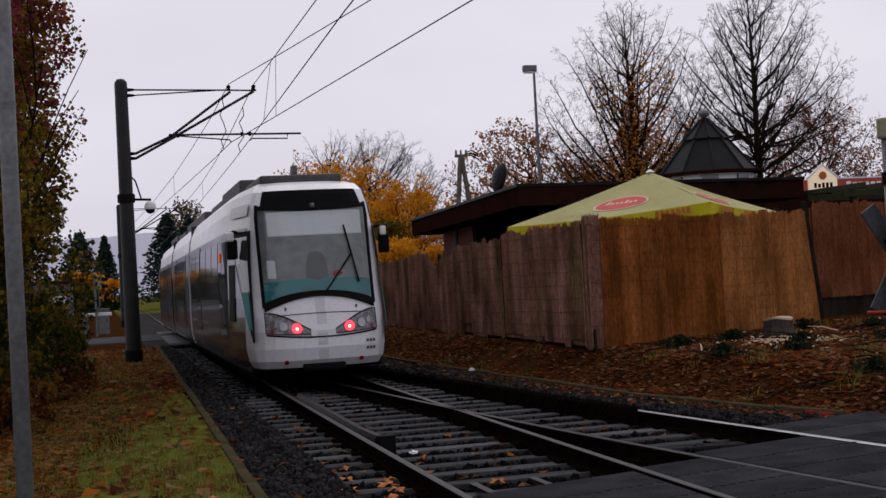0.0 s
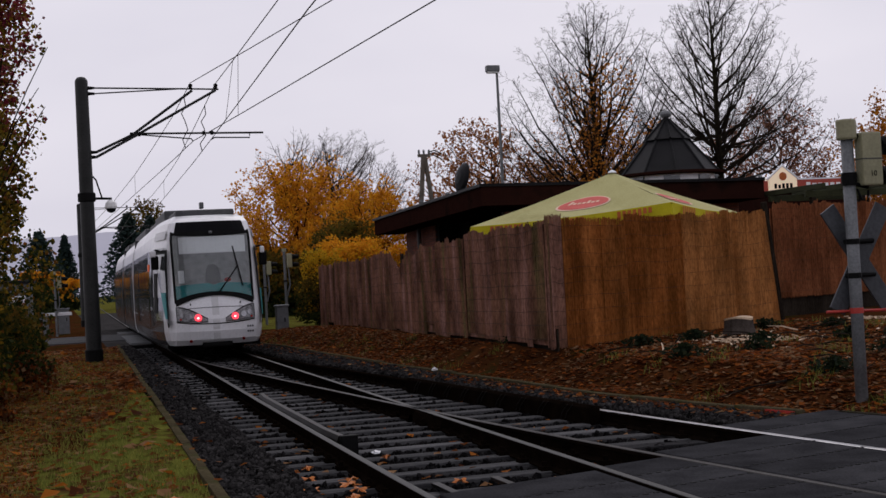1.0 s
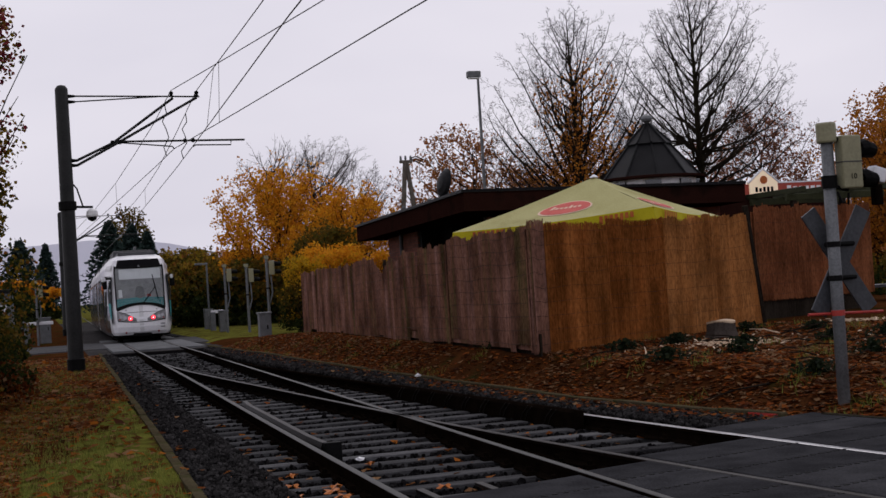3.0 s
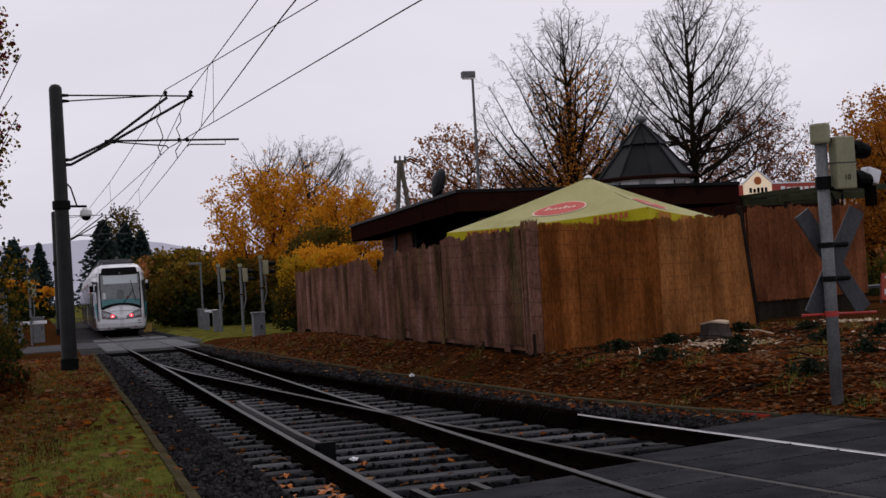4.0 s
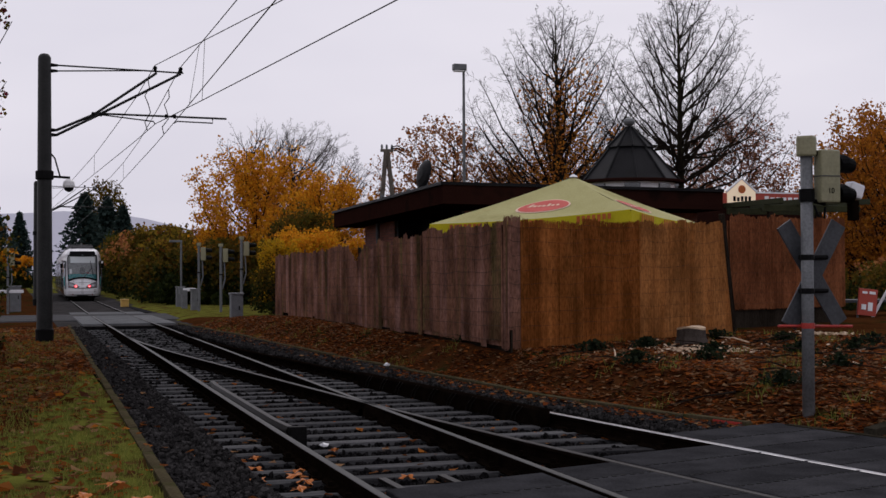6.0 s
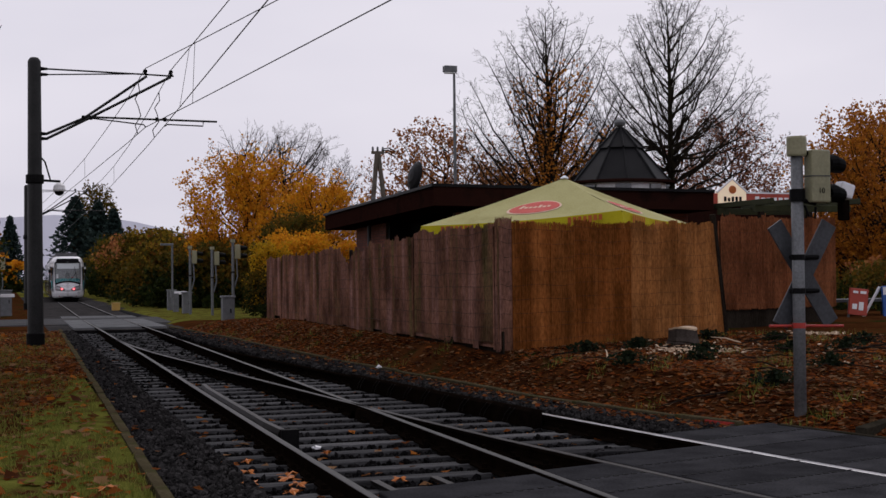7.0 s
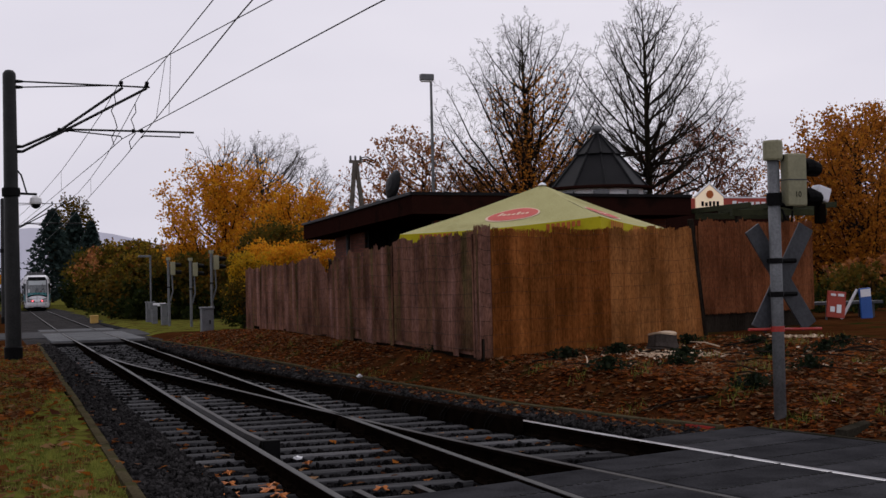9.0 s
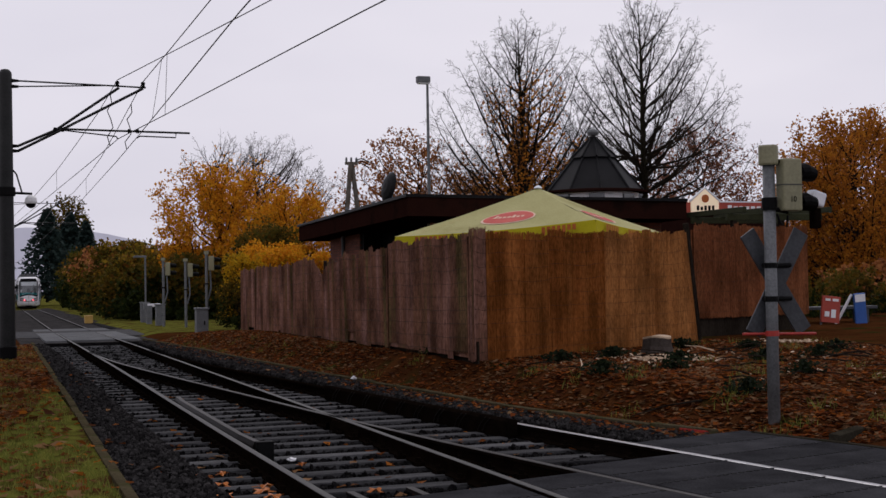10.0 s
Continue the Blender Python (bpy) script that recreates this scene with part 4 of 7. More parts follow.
fence((5.15, 39.9), (4.72, 18.0), (2.08, 2.44), (0.15, 0.40), 9, ["reed_grey"], "weathered grey-brown reed matting fence, torn in places", 100, gap={4: (0.35, 0.97, 0.48), 5: (0.05, 0.5, 0.16), 6: (-0.04, 0.10, 0.8)}, hem=0.12)
fence((4.69, 17.97), (5.05, 18.20), (2.46, 2.45), (0.38, 0.38), 1, ["reed_grey"], "end of the weathered reed matting wrapped round the corner", 170)
fence((5.05, 18.20), (11.15, 22.05), (2.44, 2.59), (0.38, 0.36), 4, ["reed", "reed", "reed_light", "reed_light"], "warm brown reed matting fence panels with a slanting free end", 200, lean=-0.42)
fence((11.75, 23.2), (16.3, 25.7), (2.74, 2.85), (0.50, 0.45), 3, ["reed_red"], "reddish brown reed matting fence set back behind a gap", 300, lift=0.28)
# dark post added to draw the slanting dark gap at the fence end
cp = empty("corner_post", (11.20, 22.10, 0), "dark leaning post added for the dark gap in the fence", "post")
part("pole", tube([(0.06, 0.04, 0.1), (-0.14, -0.06, 1.4), (-0.36, -0.18, 2.75)], 0.065, 8), M["bark"], cp)

# ------------------------------------------------------------ restaurant building
M["cross_pipe"] = material("grey_downpipe", (0.02, 0.02, 0.022), (0.04, 0.04, 0.044), rough=0.5, bump=0.1)
bld = empty("restaurant", (6.9, 28.0, 0), "low brown-roofed brick restaurant behind the fence", "building")


def local(x, y, z):
    return (x - 6.9, y - 28.0, z)


def roof_slab():
    bm = bmesh.new()
    plan = [(6.9, 28.0, 3.68), (14.35, 28.0, 3.60), (14.36, 39.6, 3.42), (6.97, 39.6, 3.48)]
    top = [bm.verts.new(local(*p)) for p in plan]
    low = [bm.verts.new(local(x, y, z - 0.46)) for x, y, z in plan]
    bm.faces.new(top)
    bm.faces.new(low[::-1])
    for i in range(len(plan)):
        j = (i + 1) % len(plan)
        bm.faces.new((top[i], top[j], low[j], low[i]))
    bmesh.ops.recalc_face_normals(bm, faces=bm.faces)
    return bm


roof = part("roof", roof_slab(), M["fascia"], bld, "flat roof with a deep brown painted fascia")
part("roof_edge", sweep([(-0.05, -0.02), (0.06, -0.02), (0.06, 0.05), (-0.05, 0.05)], [local(6.96, 39.6, 3.49), local(6.89, 28.0, 3.69), local(14.35, 27.98, 3.61)]), M["slate"], roof, "black roofing felt edge")


def brick_wall(x0, y0, x1, y1, z0, z1, name):
    d = Vector((x1 - x0, y1 - y0, 0))
    L = d.length
    w = part(name, box(0, L, 0.0, 0.24, z0, z1), M["mortar"], bld, "red brick wall")
    w.location = local(x0, y0, 0)
    w.rotation_euler.z = math.atan2(d.y, d.x)
    bm = bmesh.new()
    z, row = z0, 0
    while z < z1 - 0.05:
        x = -0.125 if row % 2 else 0.0
        while x < L:
            a, b = max(0, x), min(L, x + 0.24)
            if b - a > 0.05:
                box(a, b, -0.008, 0.05, z, z + 0.065, 0, bm)
            x += 0.25
        z += 0.077
        row += 1
    tagged(part("brickwork", bm, M["brick_i"], w), kind="stuff")
    return w


M["brick_i"] = material("red_brick_courses", (0.10, 0.028, 0.018), (0.18, 0.055, 0.030), rough=0.85, scale=3, fine=50, bump=0.4, island=0.25)
brick_wall(7.75, 38.6, 7.75, 35.2, 0.1, 3.1, "wall")
# Side wall, cross wall and doorway: plain black stands for the roof's shade.
part("side_wall", box(*[v for p in zip(local(8.9, 28.9, 0.1), local(9.1, 35.2, 3.1)) for v in p]), M["black"], bld, "wall coloured black for the shade under the roof")
brick_wall(7.75, 28.9, 14.1, 28.9, 0.1, 3.1, "wall")
part("cross_wall", box(*[v for p in zip(local(7.80, 35.0, 0.1), local(9.1, 35.19, 3.1)) for v in p]), M["black"], bld, "wall coloured black for the shade under the roof")
part("door_recess", box(*[v for p in zip(local(8.4, 33.9, 0.1), local(8.5, 35.3, 3.1)) for v in p]), M["black"], bld, "doorway coloured black for the shade in its recess")
part("downpipe", tube([local(7.62, 36.6, 0.1), local(7.62, 36.6, 3.1)], 0.06, 10), M["cross_pipe"], bld)

dish = empty("satellite_dish", (7.0, 29.9, 3.63), "grey satellite dish on the roof edge", "satellite dish")
bm = turned([(0.02, 0.12), (0.17, 0.10), (0.31, 0.04), (0.38, -0.02), (0.39, -0.03), (0.37, -0.035), (0.3, 0.03), (0.1, 0.08)], 22)
bmesh.ops.rotate(bm, verts=bm.verts, matrix=Euler((radians(78), 0, radians(-82))).to_matrix())
bmesh.ops.translate(bm, verts=bm.verts, vec=(0, 0, 0.42))
part("reflector", bm, M["slate"], dish)
part("mount", tube([(0.1, 0.05, -0.02), (0.12, 0.05, 0.42)], 0.03, 8), M["zinc"], dish)
part("arm", tube([(0.0, 0, 0.1), (0.32, -0.22, 0.02), (0.52, -0.4, 0.08)], 0.018, 6), M["zinc"], dish)
part("receiver", tube([(0.52, -0.4, 0.0), (0.52, -0.4, 0.16)], 0.04, 8), M["white"], dish)
for x, y, h in ((6.95, 34.0, 0.16), (6.95, 31.4, 0.12), (6.96, 36.5, 0.1), (10.2, 28.1, 0.1), (13.0, 28.1, 0.14), (14.2, 28.1, 0.1)):
    z = 3.70 - 0.0175 * (y - 28) - 0.0107 * (x - 6.9) + 0.03
    v = empty("roof_vent", (x + 0.1, y, z - 0.02), "small pale vent cap on the roof edge", "roof vent", "roof vents")
    part("cap", turned([(0.03, 0), (0.03, h * 0.6), (0.06, h * 0.65), (0.05, h)], 8), M["zinc"], v)

# ------------------------------------------------------------ parasol
par = empty("parasol", (8.6, 24.2, 0.3), "large pale yellow canvas parasol with red ovals", "parasol")
PC = [Vector((5.45, 24.4, 2.60)), Vector((8.75, 21.75, 2.82)), Vector((11.45, 24.0, 2.64)), Vector((8.45, 27.0, 2.5))]
PK = Vector((8.62, 24.25, 3.62))
PO = Vector((8.6, 24.2, 0.3))


def canopy_at(k, u, v):
    """Canopy side k: u along the rim, v from rim to peak, with a slight sag."""
    a, b = PC[k], PC[(k + 1) % 4]
    rim = a.lerp(b, u)
    rim.z -= 0.05 * math.sin(math.pi * u)
    p = rim.lerp(PK, v)
    p.z -= 0.05 * math.sin(math.pi * v) * math.sin(math.pi * u) + 0.03 * math.sin(math.pi * v)
    return p - PO


M["red_print"] = material("faded_red_print", (0.42, 0.06, 0.05), (0.55, 0.10, 0.08), rough=0.75, scale=3, fine=60, bump=0.1)
M["pale_print"] = material("pale_print", (0.62, 0.42, 0.30), (0.7, 0.5, 0.38), rough=0.75, scale=3, fine=60, bump=0.1)
M["rust_print"] = material("rust_red_lettering", (0.36, 0.09, 0.02), (0.46, 0.13, 0.03), rough=0.75, scale=3, fine=60, bump=0.1)
for k in range(4):
    bm = bmesh.new()
    n = 10
    grid = [[bm.verts.new(canopy_at(k, u / n, v / n)) for u in range(n + 1)] for v in range(n)]
    tip = bm.verts.new(PK - PO)
    for r0, r1 in zip(grid, grid[1:]):
        for i in range(n):
            bm.faces.new((r0[i], r0[i + 1], r1[i + 1], r1[i]))
    for i in range(n):
        bm.faces.new((grid[-1][i], grid[-1][i + 1], tip))
    side = part("canopy_side", bm, M["yellow_cloth"], par, smooth=True)
    bm = bmesh.new()
    top, low = [], []
    for i in range(25):
        u = i / 24
        p = canopy_at(k, u, 0)
        outward = (p + PO - PK)
        outward.z = 0
        outward.normalize()
        wave = 0.035 * math.sin(u * 40 + k)
        top.append(bm.verts.new(p))
        low.append(bm.verts.new(p + outward * (0.02 + wave) + Vector((0, 0, -0.30 - 0.02 * math.sin(u * 13)))))
    for i in range(24):
        bm.faces.new((top[i], top[i + 1], low[i + 1], low[i]))
    val = part("valance", bm, M["valance"], par, "bright yellow hanging valance", smooth=True)
    # oval emblem with unreadable pale script, on the cloth

    def spot(cu, cv, ru, rv, lift, q):
        return canopy_at(k, cu + ru * math.cos(q) * 1.0, cv + rv * math.sin(q)) + Vector((0, 0, lift)) + (PC[k] - PC[k - 1]).cross(Vector((0, 0, 1))).normalized() * 0

    for name, ru, rv, lift, mat, lab in (("emblem_rim", 0.205, 0.17, 0.012, "pale_print", "pale rim of the oval emblem"), ("emblem", 0.19, 0.15, 0.018, "red_print", "red oval emblem")):
        bm = bmesh.new()
        c = bm.verts.new(spot(0.5, 0.36, 0, 0, lift, 0))
        ring = [bm.verts.new(spot(0.5, 0.36, ru, rv, lift, 2 * math.pi * i / 28)) for i in range(28)]
        for i in range(28):
            bm.faces.new((c, ring[i], ring[(i + 1) % 28]))
        part(name, bm, M[mat], side, lab, smooth=True)
    bm = bmesh.new()
    for i in range(7):
        u0 = 0.375 + 0.036 * i
        h = 0.06 if i in (0, 4) else 0.03
        vs = [bm.verts.new(canopy_at(k, u, v) + Vector((0, 0, 0.026))) for u, v in ((u0, 0.34), (u0 + 0.024, 0.34), (u0 + 0.024, 0.35 + h), (u0, 0.35 + h))]
        bm.faces.new(vs)
    part("emblem_script", bm, M["pale_print"], side, "pale script bars on the emblem")
    for base in (0.12, 0.42, 0.74):
        bm = bmesh.new()
        for i in range(7):
            u0 = base + 0.024 * i
            h0, h1 = (0.03, 0.19) if i in (0, 4) else (0.03, 0.14)
            vs = []
            for u, h in ((u0, h1), (u0 + 0.016, h1), (u0 + 0.016, h0), (u0, h0)):
                p = canopy_at(k, u, 0)
                outward = p + PO - PK
                outward.z = 0
                outward.normalize()
                vs.append(bm.verts.new(p + outward * 0.065 + Vector((0, 0, -h))))
            bm.faces.new(vs)
        part("valance_lettering", bm, M["rust_print"], val, "rust-red lettering bars")
part("pole", tube([(0, 0, 0), PK - PO - Vector((0, 0, 0.02))], 0.035, 10), M["zinc"], par)
part("tip_cap", turned([(0.10, 0), (0.07, 0.03), (0.02, 0.06)], 10, centre=PK - PO + Vector((0, 0, -0.005))), M["blind"], par, "pale cap on the peak")
for k in range(4):
    part("rib", tube([PK - PO - Vector((0, 0, 0.06)), PC[k] - PO - Vector((0, 0, 0.03))], 0.015, 6), M["bark"], par)
part("base", box(-0.4, 0.4, -0.4, 0.4, -0.15, 0.06, 0.03), M["concrete"], par)
tagged(part("terrace", box(4.9, 17, 22.6, 29, 0.1, 0.3), M["concrete"]), "paved terrace behind the fence", "terrace", kind="structure")

# ------------------------------------------------------------ pavilion roof
pav = empty("pavilion", (20.0, 45.0, 0), "round pavilion with an eight-sided black metal roof", "pavilion")
prof = [(1.95, 5.02), (0.84, 6.33), (0.82, 6.36), (0.92, 6.37), (0.12, 7.16), (0.05, 7.22)]
bm = turned(prof, 10)
part("roof", bm, M["slate"], pav, "black metal roof with raised seams")
for k in range(10):
    a = 2 * math.pi * k / 10
    bm = bmesh.new()
    tube([(r * math.cos(a), r * math.sin(a), z + 0.02) for r, z in prof[:2]], 0.045, 6, bm)
    tube([(r * math.cos(a), r * math.sin(a), z + 0.02) for r, z in prof[3:5]], 0.04, 6, bm)
    part("seam", bm, M["slate"], pav)
part("eaves_ring", turned([(2.10, 4.96), (2.12, 4.98), (2.12, 5.06), (2.0, 5.08)], 20), M["fascia"], pav)
part("drum", turned([(1.75, 0.0), (1.75, 5.0)], 20), M["blind"], pav, "pale rendered drum wall")
for k in range(8):
    a = 2 * math.pi * (k + 0.5) / 8
    bm = box(-0.3, 0.3, -0.05, 0.05, 4.2, 4.9, 0.01, m=Matrix.Rotation(a, 4, "Z") @ Matrix.Translation((0, -1.74, 0)))
    part("window", bm, M["side_glass"], pav)
part("finial", turned([(0.05, 7.2), (0.20, 7.28), (0.24, 7.38), (0.20, 7.48), (0.05, 7.55)], 12), M["zinc"], pav, "pale round finial")

# ------------------------------------------------------------ pub sign and pergola
# weak emission added to lift the cream panel
M["sign_cream"] = glow("cream_sign_weak_glow", (0.85, 0.68, 0.48), 0.30)
M["sign_red"] = material("red_sign_board", (0.30, 0.045, 0.03), (0.40, 0.065, 0.04), rough=0.5, scale=3, fine=40, bump=0.05)
sg = empty("pub_sign", (17.2, 32.0, 3.45), "cream house-shaped sign on a long red board", "sign")
bm = bmesh.new()
outline = [(-0.58, 0.1), (0.58, 0.1), (0.58, 0.55), (0.0, 0.98), (-0.58, 0.55)]
f0 = [bm.verts.new((x, -0.12, z)) for x, z in outline]
f1 = [bm.verts.new((x, 0.12, z)) for x, z in outline]
bm.faces.new(f0)
bm.faces.new(f1[::-1])
for i in range(5):
    bm.faces.new((f0[i], f1[i], f1[(i + 1) % 5], f0[(i + 1) % 5]))
bmesh.ops.recalc_face_normals(bm, faces=bm.faces)
part("gable_panel", bm, M["sign_cream"], sg, "cream gable-shaped panel with a weak added glow")
part("gable_trim", tube([(-0.64, -0.1, 0.52), (0, -0.1, 1.02), (0.64, -0.1, 0.52)], 0.045, 6), M["white"], sg)
bm = turned([(0.15, 0), (0.15, 0.02)], 20)
bmesh.ops.rotate(bm, verts=bm.verts, matrix=Matrix.Rotation(radians(90), 3, "X"))
bmesh.ops.translate(bm, verts=bm.verts, vec=(0, -0.125, 0.62))
part("emblem", bm, M["rust_print"], sg, "round brown emblem")
bm = bmesh.new()
for i in range(5):
    box(-0.36 + 0.16 * i, -0.26 + 0.16 * i, -0.135, -0.12, 0.18, 0.36 if i not in (1,) else 0.32, 0, bm)
part("lettering", bm, M["gloss_black"], sg, "dark lettering bars")
part("board", box(-0.85, 3.2, -0.05, 0.10, 0.02, 0.48, 0.01), M["sign_red"], sg, "long red board")
bm = bmesh.new()
for i in range(7):
    box(1.0 + 0.25 * i, 1.17 + 0.25 * i, -0.064, -0.05, 0.12, 0.34 if i else 0.38, 0, bm)
part("lettering", bm, M["blind"], sg, "pale lettering bars")
part("board_trim", box(0.6, 3.2, -0.06, 0.11, 0.48, 0.53), M["white"], sg)
for x in (-0.6, 1.4, 3.0):
    part("stand", tube([(x, 0.15, -0.05), (x, 0.15, 0.4)], 0.03, 6), M["zinc"], sg)
sg.scale = (0.78, 0.78, 0.78)
sgw = tagged(part("sign_wall", box(13.2, 19.7, 32.1, 33.0, 0.0, 3.5), M["fascia"]), "brown rear wing of the restaurant carrying the sign", "building")
M["green_beam"] = material("mossy_green_beam", (0.016, 0.018, 0.006), (0.034, 0.038, 0.013), rough=0.85, scale=3, fine=40, bump=0.4)
pg = empty("pergola", (14.6, 26.2, 0.3), "mossy timber pergola over the terrace", "pergola")
part("beam", box(-0.2, 2.5, -0.06, 0.06, 2.72, 2.88, 0.01), M["green_beam"], pg)
part("beam", box(-0.2, 2.5, 1.6, 1.72, 2.72, 2.88, 0.01), M["green_beam"], pg)
for k in range(4):
    part("rafter", box(-0.1 + 0.8 * k, 0.0 + 0.8 * k, -0.6, 2.1, 2.89, 3.02, 0.01), M["green_beam"], pg)
for x, y in ((0, 0), (1.35, 0), (0, 1.66), (2.3, 1.66)):
    part("post", box(x - 0.06, x + 0.06, y - 0.06, y + 0.06, 0, 2.72, 0.01), M["bark"], pg)

# ------------------------------------------------------------ overhead line
M["dome"] = material("white_dome", (0.6, 0.6, 0.6), (0.7, 0.7, 0.7), rough=0.3, bump=0)


def line_mast():
    m = empty("line_mast", (-2.03, 31.94, 0), "tall dark green-grey steel mast with cantilever arms", "catenary mast", "overhead line masts")

    def at(x, z, y=0.0):
        return (x + 2.03, y, z)

    part("pole", turned([(0.20, -0.4), (0.19, 0.3), (0.155, 6.86), (0.15, 6.90), (0.10, 6.97), (0.02, 6.99)], 18), M["mast"], m, smooth=True)
    part("foot_collar", turned([(0.21, -0.1), (0.22, 0.25), (0.20, 0.27)], 18), M["black"], m, "black collar at the mast foot")
    for z in (6.71, 6.57, 5.12, 5.00):
        part("bracket", tube([at(-1.90, z), at(-1.72, z)], [0.05, 0.03], 8), M["black"], m)
    bm = tube([at(-1.75, 6.71), at(0.62, 6.66), at(1.32, 6.64)], 0.022, 6)
    part("tie_rod", bm, M["mast"], m)
    part("tie_rod", tube([at(-1.75, 6.57), at(-0.2, 6.64), at(0.3, 6.66)], 0.018, 6), M["mast"], m)
    part("strut", tube([at(-1.75, 5.12), at(-0.86, 5.53), at(0.66, 6.62)], 0.034, 8), M["mast"], m)
    part("strut", tube([at(-1.75, 5.00), at(-0.80, 5.50), at(1.25, 6.62)], 0.034, 8), M["mast"], m)
    for x in (0.62, 1.25):
        part("wire_clamp", turned([(0.03, -0.05), (0.055, -0.03), (0.035, 0.0), (0.055, 0.03), (0.05, 0.07), (0.02, 0.09)], 10, centre=at(x, 6.70)), M["black"], m)
    part("register_tube", tube([at(-0.90, 5.56), at(2.40, 5.52)], 0.026, 8), M["mast"], m)
    part("steady_arm", tube([at(-0.80, 5.54), at(0.58, 5.40), at(0.62, 5.34)], 0.018, 6), M["black"], m)
    part("steady_arm", tube([at(2.05, 5.52), at(2.05, 5.40), at(1.16, 5.42), at(1.08, 5.37)], 0.018, 6), M["black"], m)
    for x in (-0.88, -0.70, 0.9, 1.1):
        part("insulator", turned([(0.035, -0.05), (0.05, 0), (0.035, 0.05)], 8, centre=at(x, 5.54)), M["black"], m)
    part("band", turned([(0.20, 3.9), (0.215, 3.92), (0.215, 4.1), (0.20, 4.12)], 16), M["black"], m)
    return m


mast = line_mast()
mast_b = copy_thing(mast, pose(-1.62, 77.0, -0.15))
cctv = empty("security_camera", (-2.03, 31.94, 3.98), "white dome camera on a short black arm", "security camera")
part("arm", tube([(0.16, 0, 0.0), (0.60, 0, -0.02)], 0.03, 8), M["black"], cctv)
part("stay", tube([(0.16, 0, 0.55), (0.24, 0, 0.45), (0.36, 0, 0.02)], 0.022, 6), M["black"], cctv)
dm = part("dome", turned([(0.06, -0.04), (0.13, -0.10), (0.15, -0.20), (0.14, -0.24)], 14, centre=(0.57, 0, -0.02)), M["dome"], cctv)
part("lens_ball", turned([(0.12, -0.24), (0.10, -0.31), (0.03, -0.35)], 12, centre=(0.57, 0, -0.02)), M["gloss_black"], dm)


def wire(label, points, r=0.011):
    cu = bmesh.new()
    pts = [Vector(p) for p in points]
    fine = []
    for a, b in zip(pts, pts[1:]):
        fine += [a.lerp(b, k / 6) for k in range(6)]
    tube(fine + [pts[-1]], r, 5, cu)
    return tagged(part("overhead_wire", cu, M["wire"]), label, "overhead wire", "overhead wires")


def sagged(a, b, sag, n=8):
    a, b = Vector(a), Vector(b)
    return [a.lerp(b, k / n) - Vector((0, 0, sag * 4 * (k / n) * (1 - k / n))) for k in range(n + 1)]


M1 = sagged((1.25, 31.94, 6.79), (1.2, -8, 6.81), 0.12)
M2 = sagged((0.62, 31.94, 6.81), (6.9, -8, 6.81), 0.12)
C1 = [(1.08, 31.94, 5.38), (0.83, 16.7, 5.50), (0.6, -8, 5.5)]
C2 = [(0.62, 31.94, 5.34), (1.24, 27.6, 5.43), (2.5, 16.2, 5.50), (5.2, -8, 5.5)]
wire("dark catenary wire above the main track", M1)
wire("dark catenary wire above the branch track", M2)
wire("copper contact wire over the main track", C1)
wire("copper contact wire over the branch track", C2)
N1 = [(0.62, 31.94, 6.81), (0.52, 36.1, 6.55), (0.28, 42.0, 6.22), (0.04, 48.6, 5.95), (-0.38, 60.0, 5.70), (-0.78, 71.4, 5.62), (-1.0, 77, 5.62)]
N2 = [(1.25, 31.94, 6.79), (1.20, 37.2, 6.34), (1.24, 44.0, 6.03), (1.27, 51.1, 5.89), (1.38, 60.0, 5.96), (1.45, 68.0, 6.14), (1.45, 77, 6.40)]
D1 = [(0.62, 31.94, 5.34), (0.49, 36.1, 5.31), (0.04, 48.6, 5.25), (-0.78, 71.4, 5.15), (-1.0, 77, 5.12)]
D2 = [(1.08, 31.94, 5.38), (1.12, 37.2, 5.30), (1.27, 51.1, 5.24), (1.42, 64.0, 5.18), (1.45, 77, 5.12)]
wire("dark catenary wire leading away over the track", N1)
wire("dark catenary wire leading away over the track", N2)
wire("copper contact wire leading away over the track", D1)
wire("copper contact wire leading away over the track", D2)
wire("dark catenary wire far down the line", [(1.45, 77, 6.4), (1.6, 105, 6.1), (2.2, 140, 6.5)])
wire("copper contact wire far down the line", [(1.45, 77, 5.12), (1.6, 105, 5.15), (2.1, 140, 5.0)])


def along(line, y):
    for a, b in zip(line, line[1:]):
        a, b = Vector(a), Vector(b)
        if min(a.y, b.y) <= y <= max(a.y, b.y):
            return a.lerp(b, (y - a.y) / (b.y - a.y))


for up, low, ys in ((M1, C1, (28.3,)), (M2, C2, (27.7,)), (N1, D1, (48.6,)), (N2, D2, (51.1, 66.0))):
    for y in ys:
        a, b = along(up, y), along(low, y)
        tagged(part("dropper", tube([a, a.lerp(b, 0.5), b], 0.006, 4), M["wire"]), "thin dropper wire holding the contact wire", "dropper wire", "dropper wires")
for y, a, b in ((33.5, N1, D1), (34.5, N2, D2)):
    p, q = along(a, y), along(b, y)
    pts = [p.lerp(q, k / 6) + Vector((0.07 * math.sin(k * 2.1), 0.2 * math.sin(k * 1.3), 0)) for k in range(7)]
    pts[0], pts[-1] = p, q
    tagged(part("jumper_cable", tube(pts, 0.014, 5), M["wire"]), "curled jumper cable between two wires", "jumper cable", "jumper cables")

